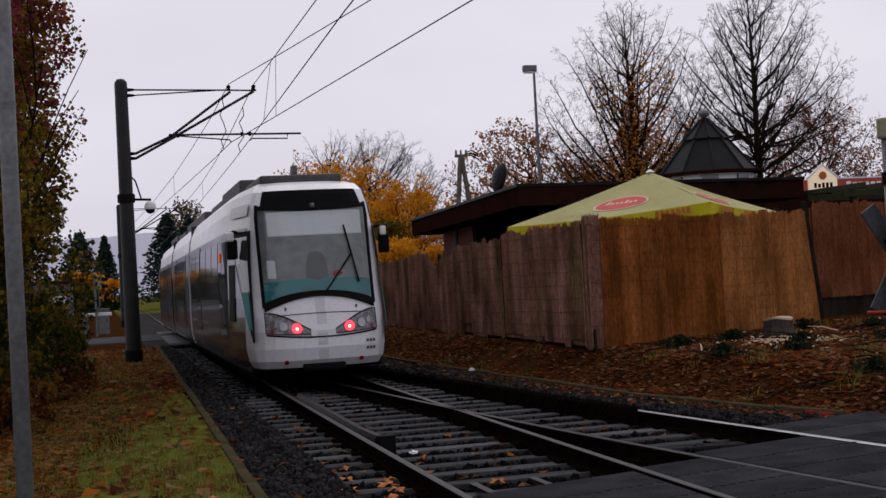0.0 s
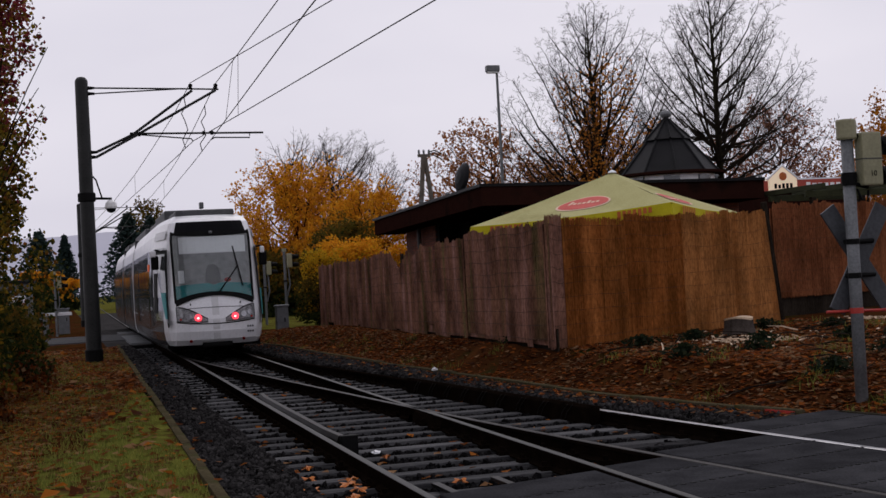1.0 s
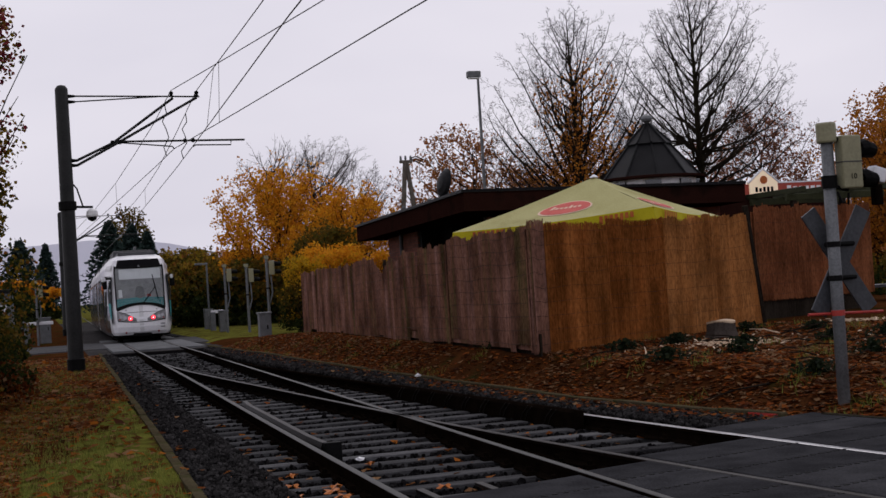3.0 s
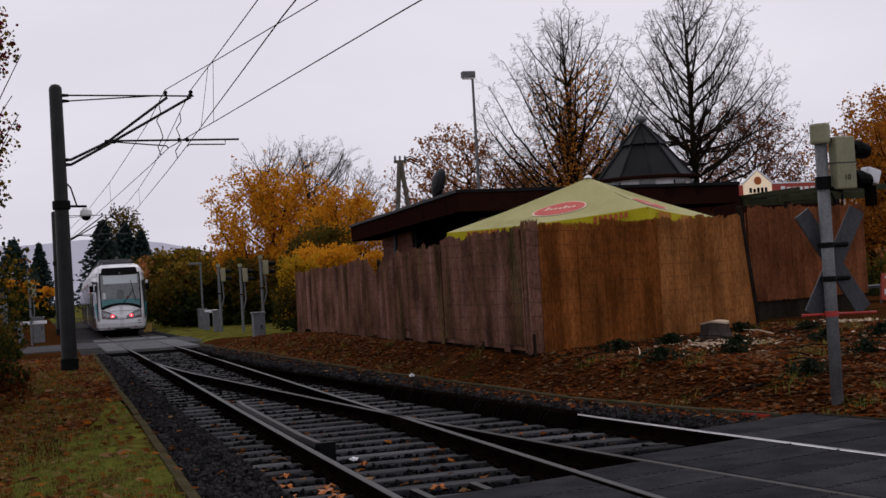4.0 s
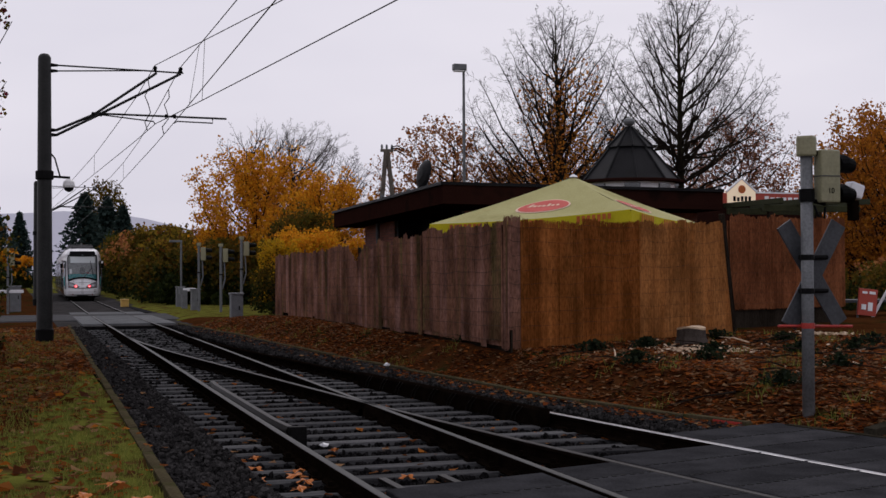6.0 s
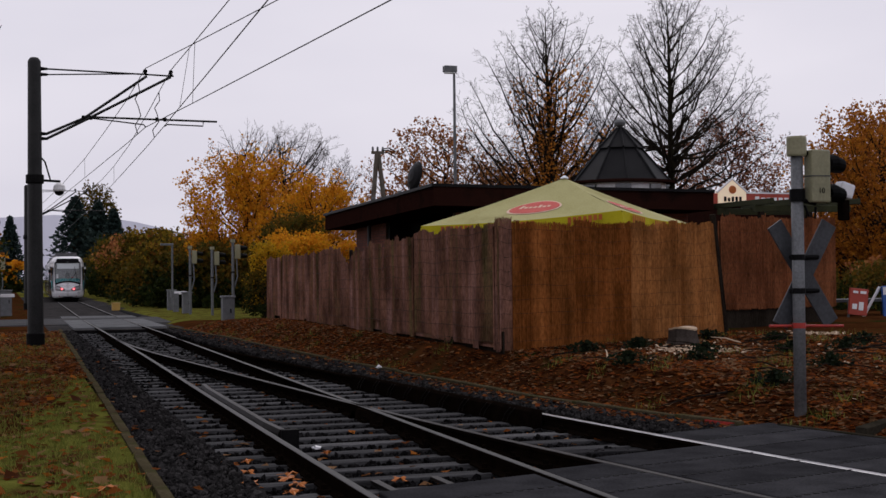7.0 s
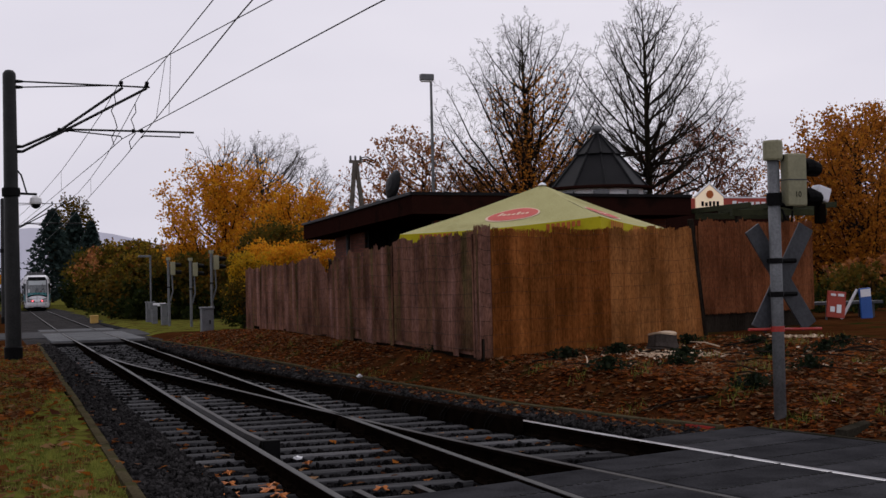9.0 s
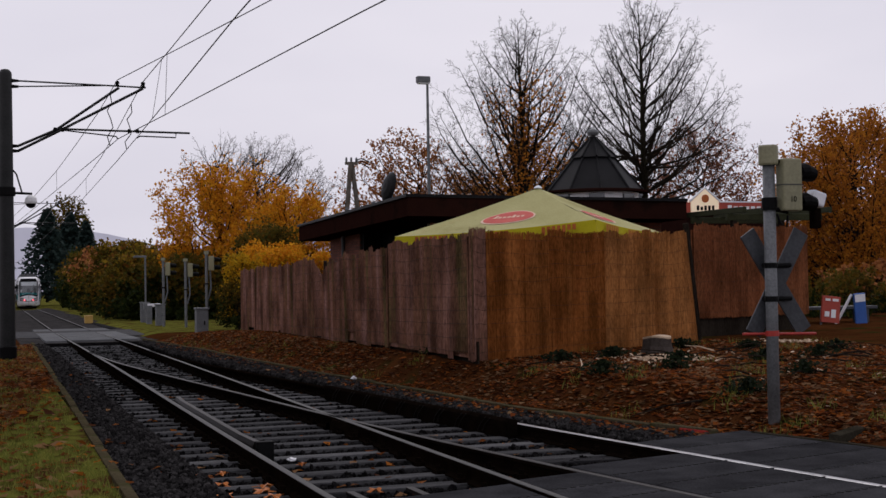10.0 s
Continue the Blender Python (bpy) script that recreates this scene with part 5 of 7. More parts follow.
# ------------------------------------------------------------ near crossing signal
M["beige"] = material("beige_signal_box", (0.20, 0.19, 0.115), (0.27, 0.255, 0.155), rough=0.5, scale=3, fine=30, bump=0.08, spots=(0.15, 0.14, 0.085), spot_scale=4, spot_at=0.68)
M["cross_back"] = material("dark_grey_sheet", (0.028, 0.03, 0.034), (0.055, 0.058, 0.064), rough=0.5, scale=3, fine=30, bump=0.1)
M["red_steel"] = material("red_painted_steel", (0.28, 0.025, 0.02), (0.4, 0.04, 0.03), rough=0.5, scale=5, fine=40, bump=0.1)
sig = empty("crossing_signal", (5.60, 10.89, 0.08), "grey crossing signal post with cross boards seen from behind", "crossing signal")


def sp(x, z, y=0.0):
    return (x - 5.60, y, z - 0.08)


part("post", tube([(0, 0, -0.4), (0, 0, 2.80)], 0.068, 16), M["zinc"], sig, smooth=True)
part("post_cap", tube([(0, 0, 2.80), (0, 0, 2.82), (0, 0, 3.00), (0, 0, 3.02)], [0.10, 0.11, 0.11, 0.10], 16), M["beige"], sig, "beige cylindrical cap")
part("clamp", tube([(0, 0, 2.30), (0, 0, 2.44)], 0.085, 12), M["black"], sig)
head = part("signal_box", box(*[v for p in zip(sp(5.70, 2.37, -0.14), sp(5.94, 2.95, 0.02)) for v in p], 0.02), M["beige"], sig, "beige signal housing seen from the back")
part("housing_seam", box(*[v for p in zip(sp(5.695, 2.655, -0.146), sp(5.945, 2.665, 0.026)) for v in p]), M["cross_back"], head)
for z in (2.80, 2.47):
    bm = tube([sp(5.92, z, -0.06), sp(6.05, z + 0.01, 0.0), sp(6.20, z - 0.01, 0.06)], [0.10, 0.105, 0.085], 14, caps=False)
    bmesh.ops.solidify(bm, geom=bm.faces[:], thickness=0.008)
    part("visor", bm, M["black"], head, "black lamp visor")
part("box_bracket", tube([sp(5.62, 2.90, -0.02), sp(5.74, 2.92, -0.05)], 0.03, 8), M["black"], sig)
part("box_bracket", tube([sp(5.62, 2.40, -0.02), sp(5.80, 2.36, -0.05)], 0.025, 8), M["black"], sig)
part("cable", tube([sp(5.66, 2.34, -0.05), sp(5.70, 2.22, -0.07), sp(5.78, 2.20, -0.06), sp(5.80, 2.32, -0.05)], 0.014, 6), M["black"], sig)
fcu = bpy.data.curves.new("number_ten", "FONT")
fcu.body, fcu.size, fcu.extrude = "10", 0.085, 0.001
tx = new("number_ten", fcu)
tx.data.materials.append(M["gloss_black"])
tx.parent = sig
tx.matrix_basis = Matrix.Translation(sp(5.775, 2.47, -0.145)) @ Matrix.Rotation(radians(90), 4, "X")
for name, a, b in (("cross_board", (5.385, 2.14), (6.10, 1.03)), ("cross_board", (6.07, 2.15), (5.42, 1.02))):
    va, vb = Vector(sp(*a, 0.10)), Vector(sp(*b, 0.10))
    d = vb - va
    ang = math.atan2(d.x, -d.z)
    bm = box(-0.10, 0.10, -0.012, 0.012, -d.length, 0, 0.006, m=Matrix.Translation(va if ang < 0 else va + Vector((0, 0.03, 0))) @ Matrix.Rotation(-ang, 4, "Y"))
    part(name, bm, M["cross_back"], sig, "grey back of a crossing cross board")
for z in (1.77, 1.40):
    part("cross_bracket", tube([sp(5.53, z, 0.05), sp(5.90, z, 0.07)], 0.026, 8), M["black"], sig)
    part("strap", tube([sp(5.60, z - 0.03), sp(5.60, z + 0.03)], 0.076, 12), M["black"], sig)
part("red_bar", tube([sp(5.26, 1.02, 0.05), sp(6.20, 1.0, 0.05)], 0.016, 8), M["red_steel"], sig, "thin red steel bar")
part("red_clamp", tube([sp(5.60, 0.99), sp(5.60, 1.05)], 0.074, 12), M["red_steel"], sig)
tagged(part("kerb_paint", box(-0.004, 0.004, -0.22, 0.22, -0.10, -0.03, m=pose(kerb_right(11.25) - 0.056, 11.25, 0, 0, 0, math.degrees(math.atan2(kerb_right(11.0) - kerb_right(11.5), 0.5)))), M["red_steel"]), "faded red paint mark on the kerb stone", "paint mark", kind="structure")
lt = empty("floodlight", (6.18, 11.0, 2.44), "small white floodlight head behind the signal", "floodlight")
part("head", box(-0.02, 0.16, -0.08, 0.08, 0.02, 0.19, 0.03, m=Matrix.Rotation(radians(18), 4, "Y")), M["white"], lt)
part("bracket", box(-0.06, 0.18, -0.03, 0.03, -0.02, 0.02, 0.005), M["zinc"], lt)
part("arm", tube([(-0.52, -0.11, -0.05), (-0.05, 0, -0.02)], 0.02, 6), M["black"], lt)
part("drop_box", box(0.04, 0.14, -0.05, 0.05, -0.26, -0.03, 0.015), M["rail"], lt)

# bare tube close to the camera
nearpost = empty("sign_post", (-3.015, 4.0, -0.06), "plain galvanised steel sign post", "post")
part("tube", tube([(0, 0, -0.3), (-0.0, 0, 4.2)], 0.035, 14), M["zinc"], nearpost, smooth=True)
part("band", tube([(0, 0, 2.5), (0, 0, 2.53)], 0.037, 14), M["zinc"], nearpost)

# ------------------------------------------------------------ far crossing furniture


def far_signal(x, y, h):
    s = empty("far_signal", (x, y, fall(y) - 0.05), "grey crossing signal post with a pale signal head", "crossing signal", "signals at the far crossing")
    part("post", tube([(0, 0, 0), (0, 0, h)], 0.055, 10), M["zinc"], s)
    part("cap", tube([(0, 0, h), (0, 0, h + 0.12)], 0.09, 10), M["beige"], s)
    hd = part("signal_box", box(0.08, 0.28, -0.1, 0.05, h - 0.62, h - 0.08, 0.02), M["beige"], s)
    for z in (h - 0.2, h - 0.5):
        part("visor", tube([(0.26, -0.05, z), (0.52, 0.05, z - 0.02)], [0.10, 0.08], 10), M["black"], hd)
    part("conduit", tube([(0.14, 0.0, h - 0.6), (0.17, 0.0, h - 1.3), (0.06, 0.0, h - 1.7)], 0.03, 6), M["zinc"], s)
    part("strap", tube([(0, 0, h - 1.15), (0, 0, h - 1.10)], 0.085, 10), M["black"], s)
    return s


far_signal(5.45, 48.5, 2.95)
far_signal(5.10, 51.5, 2.75)
far_signal(4.55, 54.0, 2.85)
far_signal(-3.05, 58.0, 2.7)


def cabinet(x, y, w, h):
    c = empty("cabinet", (x, y, fall(y) - 0.06), "grey trackside control cabinet on the verge", "control cabinet", "trackside cabinets")
    part("body", box(-w / 2, w / 2, -0.2, 0.2, 0, h - 0.06, 0.015), M["zinc"], c)
    part("lid", box(-w / 2 - 0.03, w / 2 + 0.03, -0.23, 0.23, h - 0.06, h, 0.015), M["zinc"], c)
    part("lock", box(w / 2 - 0.14, w / 2 - 0.10, -0.215, -0.2, h * 0.5, h * 0.62), M["black"], c)


cabinet(3.78, 39.2, 0.36, 1.05)
cabinet(4.66, 56.0, 0.38, 1.05)
cabinet(4.82, 63.0, 0.40, 1.10)
cabinet(-2.75, 62.0, 0.5, 1.2)
pole = empty("street_sign", (4.75, 62.0, -0.15), "thin lamp pole with a flat head beside the crossing", "street lamp")
part("pole", tube([(0, 0, 0), (0, 0, 3.2)], 0.045, 8), M["zinc"], pole)
part("head", box(-0.55, 0.05, -0.08, 0.08, 3.18, 3.28, 0.02), M["zinc"], pole)
for x, y, w in ((4.55, 59.0, 0.5), (-3.5, 58.2, 1.1)):
    b = empty("barrier_arm", (x, y, -0.05), "short white counterweight of an open barrier", "barrier", "crossing barriers")
    part("stand", box(-0.12, 0.12, -0.12, 0.12, 0, 0.85, 0.02), M["zinc"], b)
    part("arm", box(-0.1, w, -0.05, 0.05, 0.80, 0.94, 0.02), M["white"], b, "white painted arm")
    part("weight", box(-0.25, -0.08, -0.10, 0.10, 0.68, 0.98, 0.02), M["zinc"], b)
M["yellow_box"] = material("yellow_plastic", (0.40, 0.24, 0.06), (0.52, 0.33, 0.09), rough=0.6, scale=4, fine=40, bump=0.1)
yb = empty("grit_box", (2.62, 68.5, -0.17), "small yellow trackside box", "box")
part("body", box(-0.2, 0.2, -0.2, 0.2, 0, 0.34, 0.03), M["yellow_box"], yb)
part("lid", box(-0.22, 0.22, -0.22, 0.22, 0.34, 0.40, 0.03), M["yellow_box"], yb)
booth = empty("signal_hut", (-5.3, 62.0, -0.05), "grey equipment hut with a white notice", "hut")
part("wall", box(-1.2, 1.2, -1.0, 1.0, 0, 2.3, 0.03), M["zinc"], booth)
part("roof", box(-1.35, 1.35, -1.15, 1.15, 2.3, 2.45, 0.03), M["slate"], booth)
part("notice", box(0.35, 0.95, -1.03, -1.0, 1.2, 1.75), M["white"], booth)
part("door", box(-0.8, 0.1, -1.03, -1.0, 0.05, 2.0, 0.01), M["cross_back"], booth)
# low fence rail along the far road
plat = tagged(part("trackside_path", sweep([(-0.5, -0.2), (0.5, -0.2), (0.5, 0.0), (-0.5, 0.0)], [(2.9 + bend(y), y, fall(y) - 0.02) for y in (57, 66, 80, 100, 130)]), M["asphalt"]), "grey paved strip along the track", "path", kind="structure")

# ------------------------------------------------------------ lamp post and power pole
lp = empty("street_lamp", (18.3, 60.0, 0), "tall thin grey street lamp with a flat head", "street lamp")
part("pole", tube([(0, 0, -0.1), (0, 0, 11.5)], [0.11, 0.06], 10), M["zinc"], lp)
part("head", box(-0.55, 0.12, -0.18, 0.18, 11.48, 11.80, 0.05), M["zinc"], lp)
part("lens", box(-0.50, 0.0, -0.14, 0.14, 11.42, 11.49, 0.02), M["blind"], lp)
M["pole_wood"] = material("grey_pole_wood", (0.07, 0.06, 0.05), (0.15, 0.13, 0.11), rough=0.9, scale=3, fine=30, bump=0.3, spec=0)
hp = empty("power_pole", (14.35, 60.0, 0), "timber A-frame power pole with insulators", "power pole")
part("leg", tube([(-0.74, 0, -0.2), (-0.03, 0, 7.5)], [0.14, 0.11], 8), M["pole_wood"], hp)
part("leg", tube([(0.90, 0, -0.2), (0.03, 0, 7.5)], [0.14, 0.11], 8), M["pole_wood"], hp)
part("crossarm", box(-0.3, 0.32, -0.08, 0.08, 7.38, 7.52, 0.01), M["pole_wood"], hp)
part("brace", tube([(-0.28, 0, 4.6), (0.36, 0, 4.6)], 0.05, 6), M["pole_wood"], hp)
for x in (-0.24, 0.0, 0.26):
    part("insulator", turned([(0.03, 7.5), (0.06, 7.58), (0.05, 7.7), (0.03, 7.74)], 8, centre=(x, 0, 0)), M["zinc"], hp)
for k in range(3):
    part("line_stub", tube([(0.2, 0, 7.6 - 0.05 * k), (0.5, -0.1, 7.68 - 0.12 * k), (0.85, -0.2, 7.5 - 0.14 * k)], 0.03, 5), M["black"], hp)

# ------------------------------------------------------------ trees, shrubs, litter


class Growth:
    """Collects tapered round limbs and loose leaves as plain lists."""

    def __init__(self, seed):
        self.r = random.Random(seed)
        self.v, self.f, self.lv, self.lf, self.tips = [], [], [], [], []

    def limb(self, pts, r0, r1, sides):
        n = len(pts)
        rings = []
        for k, p in enumerate(pts):
            d = (pts[min(k + 1, n - 1)] - pts[max(k - 1, 0)]).normalized()
            a = d.orthogonal().normalized()
            b = d.cross(a)
            rad = r0 + (r1 - r0) * k / (n - 1)
            o = len(self.v)
            for i in range(sides):
                q = 2 * math.pi * i / sides
                c = p + rad * (math.cos(q) * a + math.sin(q) * b)
                self.v.append((c.x, c.y, c.z))
            rings.append(o)
        for a, b in zip(rings, rings[1:]):
            for i in range(sides):
                j = (i + 1) % sides
                self.f.append((a + i, a + j, b + j, b + i))

    def path(self, p, d, length, up, wob, n):
        pts = [p.copy()]
        d = d.normalized()
        for _ in range(n):
            d = (d + Vector((self.r.gauss(0, wob), self.r.gauss(0, wob), up + self.r.gauss(0, wob)))).normalized()
            pts.append(pts[-1] + d * length / n)
        return pts

    def spray(self, p, d, length, rad, depth, up, kids, spread):
        pts = self.path(p, d, length, up, 0.10, 4 if depth else 3)
        self.limb(pts, rad, max(0.006, rad * 0.35), 5 if rad > 0.05 else 3)
        if depth == 0:
            self.tips += pts[1:]
            return
        for k in range(kids):
            s = 0.25 + 0.72 * (k + self.r.random()) / kids
            i = min(len(pts) - 2, int(s * (len(pts) - 1)))
            q = pts[i].lerp(pts[i + 1], s * (len(pts) - 1) - i)
            axis = (pts[i + 1] - pts[i]).normalized()
            side = axis.orthogonal()
            side.rotate(Matrix.Rotation(self.r.uniform(0, 6.283), 3, axis))
            e = (axis * self.r.uniform(0.7, 1.1) + side.normalized() * spread * self.r.uniform(0.6, 1.2)).normalized()
            self.spray(q, e, length * self.r.uniform(0.38, 0.58) * (1.15 - 0.5 * s), rad * 0.5, depth - 1, up, max(3, kids - 1), spread)

    def reach(self, p, q, r0, r1, n=7):
        """A limb that leaves p outward and bends up to q."""
        d = q - p
        flat = Vector((d.x, d.y, 0))
        mid = p + d * 0.5 + flat * 0.16 - Vector((0, 0, 0.10 * d.length))
        wob = 0.008 * d.length
        pts = []
        for k in range(n + 1):
            t = k / n
            c = p * (1 - t) ** 2 + mid * 2 * t * (1 - t) + q * t * t
            if 0 < k:
                c += Vector((self.r.gauss(0, wob), self.r.gauss(0, wob), self.r.gauss(0, wob)))
            pts.append(c)
        self.limb(pts, r0, r1, 6 if r0 > 0.05 else 4)
        return pts

    def twigs(self, pts, start, count, length, rad, level, rise=0.15, open_out=0.62):
        """Side shoots along a limb, and finer ones along those."""
        n = len(pts) - 1
        for k in range(count):
            s = start + (1 - start) * (k + self.r.random()) / count
            i = min(n - 1, int(s * n))
            q = pts[i].lerp(pts[i + 1], s * n - i)
            axis = (pts[i + 1] - pts[i]).normalized()
            side = axis.orthogonal()
            side.rotate(Matrix.Rotation(2.4 * k + self.r.uniform(-0.7, 0.7), 3, axis))
            e = axis * 0.75 + side.normalized() * open_out * self.r.uniform(0.7, 1.3) + Vector((0, 0, rise))
            ln = length * self.r.uniform(0.6, 1.25) * (1.2 - 0.6 * s)
            shoot = self.path(q, e, ln, rise * 0.3, 0.055, 3)
            self.limb(shoot, rad, max(0.004, rad * 0.4), 3)
            if level:
                self.twigs(shoot, 0.18, 6 if level > 1 else 5, ln * 0.42, max(0.0055, rad * 0.5), level - 1, rise, open_out)
            else:
                self.tips += shoot[1:]

    def leaf(self, p, size, flat=0.0):
        q = Euler((self.r.uniform(-1.4, 1.4) * (1 - flat), self.r.uniform(-1.4, 1.4) * (1 - flat), self.r.uniform(0, 6.283))).to_matrix()
        o = len(self.lv)
        w = size * self.r.uniform(0.35, 0.6)
        for c in ((0, -size / 2, 0), (w, -size * 0.05, size * 0.12), (0, size / 2, 0), (-w, -size * 0.05, size * 0.12)):
            t = p + q @ Vector(c)
            self.lv.append((t.x, t.y, t.z))
        self.lf.append((o, o + 1, o + 2, o + 3))

    def mesh(self, name, verts, faces, mat, parent, label=""):
        me = bpy.data.meshes.new(name)
        me.from_pydata(verts, [], faces)
        me.materials.append(mat)
        ob = new(name, me)
        ob.parent = parent
        return tagged(ob, label)


L = {}
L["brown"] = leaf_material("brown_oak_leaves", [(0.14, 0.050, 0.032), (0.22, 0.080, 0.045), (0.28, 0.115, 0.055), (0.16, 0.06, 0.036)])
L["rust"] = leaf_material("rust_leaves", [(0.22, 0.075, 0.030), (0.34, 0.125, 0.045), (0.40, 0.18, 0.06), (0.18, 0.07, 0.04)])
L["orange"] = leaf_material("orange_leaves", [(0.50, 0.18, 0.012), (0.64, 0.26, 0.016), (0.68, 0.35, 0.02), (0.42, 0.15, 0.012)])
L["gold"] = leaf_material("golden_leaves", [(0.42, 0.22, 0.010), (0.56, 0.33, 0.014), (0.30, 0.20, 0.016), (0.48, 0.22, 0.010)])
L["amber"] = leaf_material("amber_leaves", [(0.22, 0.095, 0.014), (0.34, 0.155, 0.020), (0.28, 0.105, 0.016), (0.16, 0.065, 0.014)])
L["orange_brown"] = leaf_material("orange_brown_leaves", [(0.34, 0.12, 0.016), (0.46, 0.19, 0.020), (0.38, 0.13, 0.018), (0.24, 0.085, 0.016)])
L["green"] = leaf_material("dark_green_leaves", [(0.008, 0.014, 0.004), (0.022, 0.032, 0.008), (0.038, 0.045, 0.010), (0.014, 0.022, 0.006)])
L["olive"] = leaf_material("olive_leaves", [(0.050, 0.052, 0.010), (0.105, 0.078, 0.012), (0.150, 0.075, 0.012), (0.032, 0.038, 0.008)])
# needles paled and blued to carry the distance haze in their colour
L["spruce"] = leaf_material("hazy_spruce_needles", [(0.020, 0.034, 0.031), (0.032, 0.052, 0.047), (0.045, 0.068, 0.060)])
L["wine"] = leaf_material("wine_red_leaves", [(0.085, 0.012, 0.022), (0.19, 0.026, 0.042), (0.30, 0.055, 0.060), (0.12, 0.02, 0.024), (0.36, 0.13, 0.10)])
L["mixed"] = leaf_material("yellow_green_leaves", [(0.05, 0.045, 0.0102), (0.17, 0.122, 0.0153), (0.30, 0.180, 0.0179), (0.030, 0.034, 0.0076), (0.24, 0.09, 0.02)])
L["litter"] = leaf_material("fallen_leaves", [(0.05, 0.015, 0.005), (0.11, 0.034, 0.008), (0.22, 0.062, 0.010), (0.07, 0.024, 0.008), (0.36, 0.115, 0.016), (0.13, 0.055, 0.020), (0.30, 0.17, 0.085), (0.09, 0.03, 0.010)], 0.8)
L["litter_dark"] = leaf_material("wet_fallen_leaves", [(0.018, 0.0055, 0.0024), (0.075, 0.021, 0.006), (0.20, 0.050, 0.012), (0.034, 0.011, 0.004), (0.30, 0.088, 0.017), (0.05, 0.016, 0.0055), (0.26, 0.15, 0.075), (0.045, 0.015, 0.0055)], 0.8)
L["grass"] = leaf_material("grass_blades", [(0.080, 0.100, 0.020), (0.145, 0.165, 0.032), (0.225, 0.215, 0.052), (0.105, 0.115, 0.022)])
L["fir_sprig"] = leaf_material("cut_fir_sprigs", [(0.0072, 0.0130, 0.0072), (0.0144, 0.0216, 0.0101), (0.0216, 0.0252, 0.0115)])


def linden(x, y, h, wide, seed, label, leafy=0, low=0.38, taper=1.7, limbs=86, fork=0.2, bark="bark"):
    """Bare upright tree: straight leader, long limbs rising to the outline of the crown, fine twigs."""
    g = Growth(seed)
    t = empty("bare_tree", (x, y, 0), label, "tree", "bare trees behind the restaurant")
    lead = g.path(Vector((0, 0, -0.2)), Vector((0, 0, 1)), h, 0.05, 0.025, 12)
    g.limb(lead, h * 0.019, 0.012, 8)
    g.mesh("trunk", g.v, g.f, M["bark_green"], t, "mossy dark trunk")
    g.v, g.f = [], []
    g.twigs(lead, 0.5, 40, 1.1, 0.012, 2, 0.06)

    def outline(u):
        return wide * (1 - u ** taper) ** 0.7

    z0, z1 = low * h, h * 0.985
    for k in range(limbs):
        u = ((k + 0.5) / limbs) ** 0.95 * 0.97
        a = 2.4 * k + g.r.uniform(-0.3, 0.3)
        rad = outline(u) * (1.0 if k % 4 else 0.6) * g.r.uniform(0.88, 1.10) + 0.2
        z = z0 + u * (z1 - z0) + g.r.uniform(-0.3, 0.3)
        start = max(fork * h + 0.04 * h * (k % 5), z - rad * g.r.uniform(1.0, 1.45))
        i = min(11, int(start / h * 12))
        p = lead[i].lerp(lead[i + 1], start / h * 12 - i)
        q = Vector((math.cos(a) * rad, math.sin(a) * rad, z))
        ln = (q - p).length
        pts = g.reach(p, q, 0.014 + 0.0105 * ln, 0.010, 8)
        g.twigs(pts, 0.22, max(6, int(ln * 2.2)), 0.62 + 0.15 * ln, 0.010, 2, 0.06, 0.75)
    g.mesh("crown", g.v, g.f, M[bark], t, "bare crown of fine twigs")
    if leafy:
        low_tips = [p for p in g.tips if h * 0.3 < p.z < h * 0.78 and abs(p.x) < wide * 0.34 * (1.1 - p.z / h) * 2.2]
        for p in g.r.sample(low_tips, min(leafy, len(low_tips))):
            g.leaf(p + Vector((g.r.gauss(0, 0.1), g.r.gauss(0, 0.1), g.r.gauss(0, 0.1))), 0.15 * g.r.uniform(0.7, 1.2))
        g.mesh("leaves", g.lv, g.lf, L["orange_brown"], t, "last amber leaves in the heart of the crown")
    return t


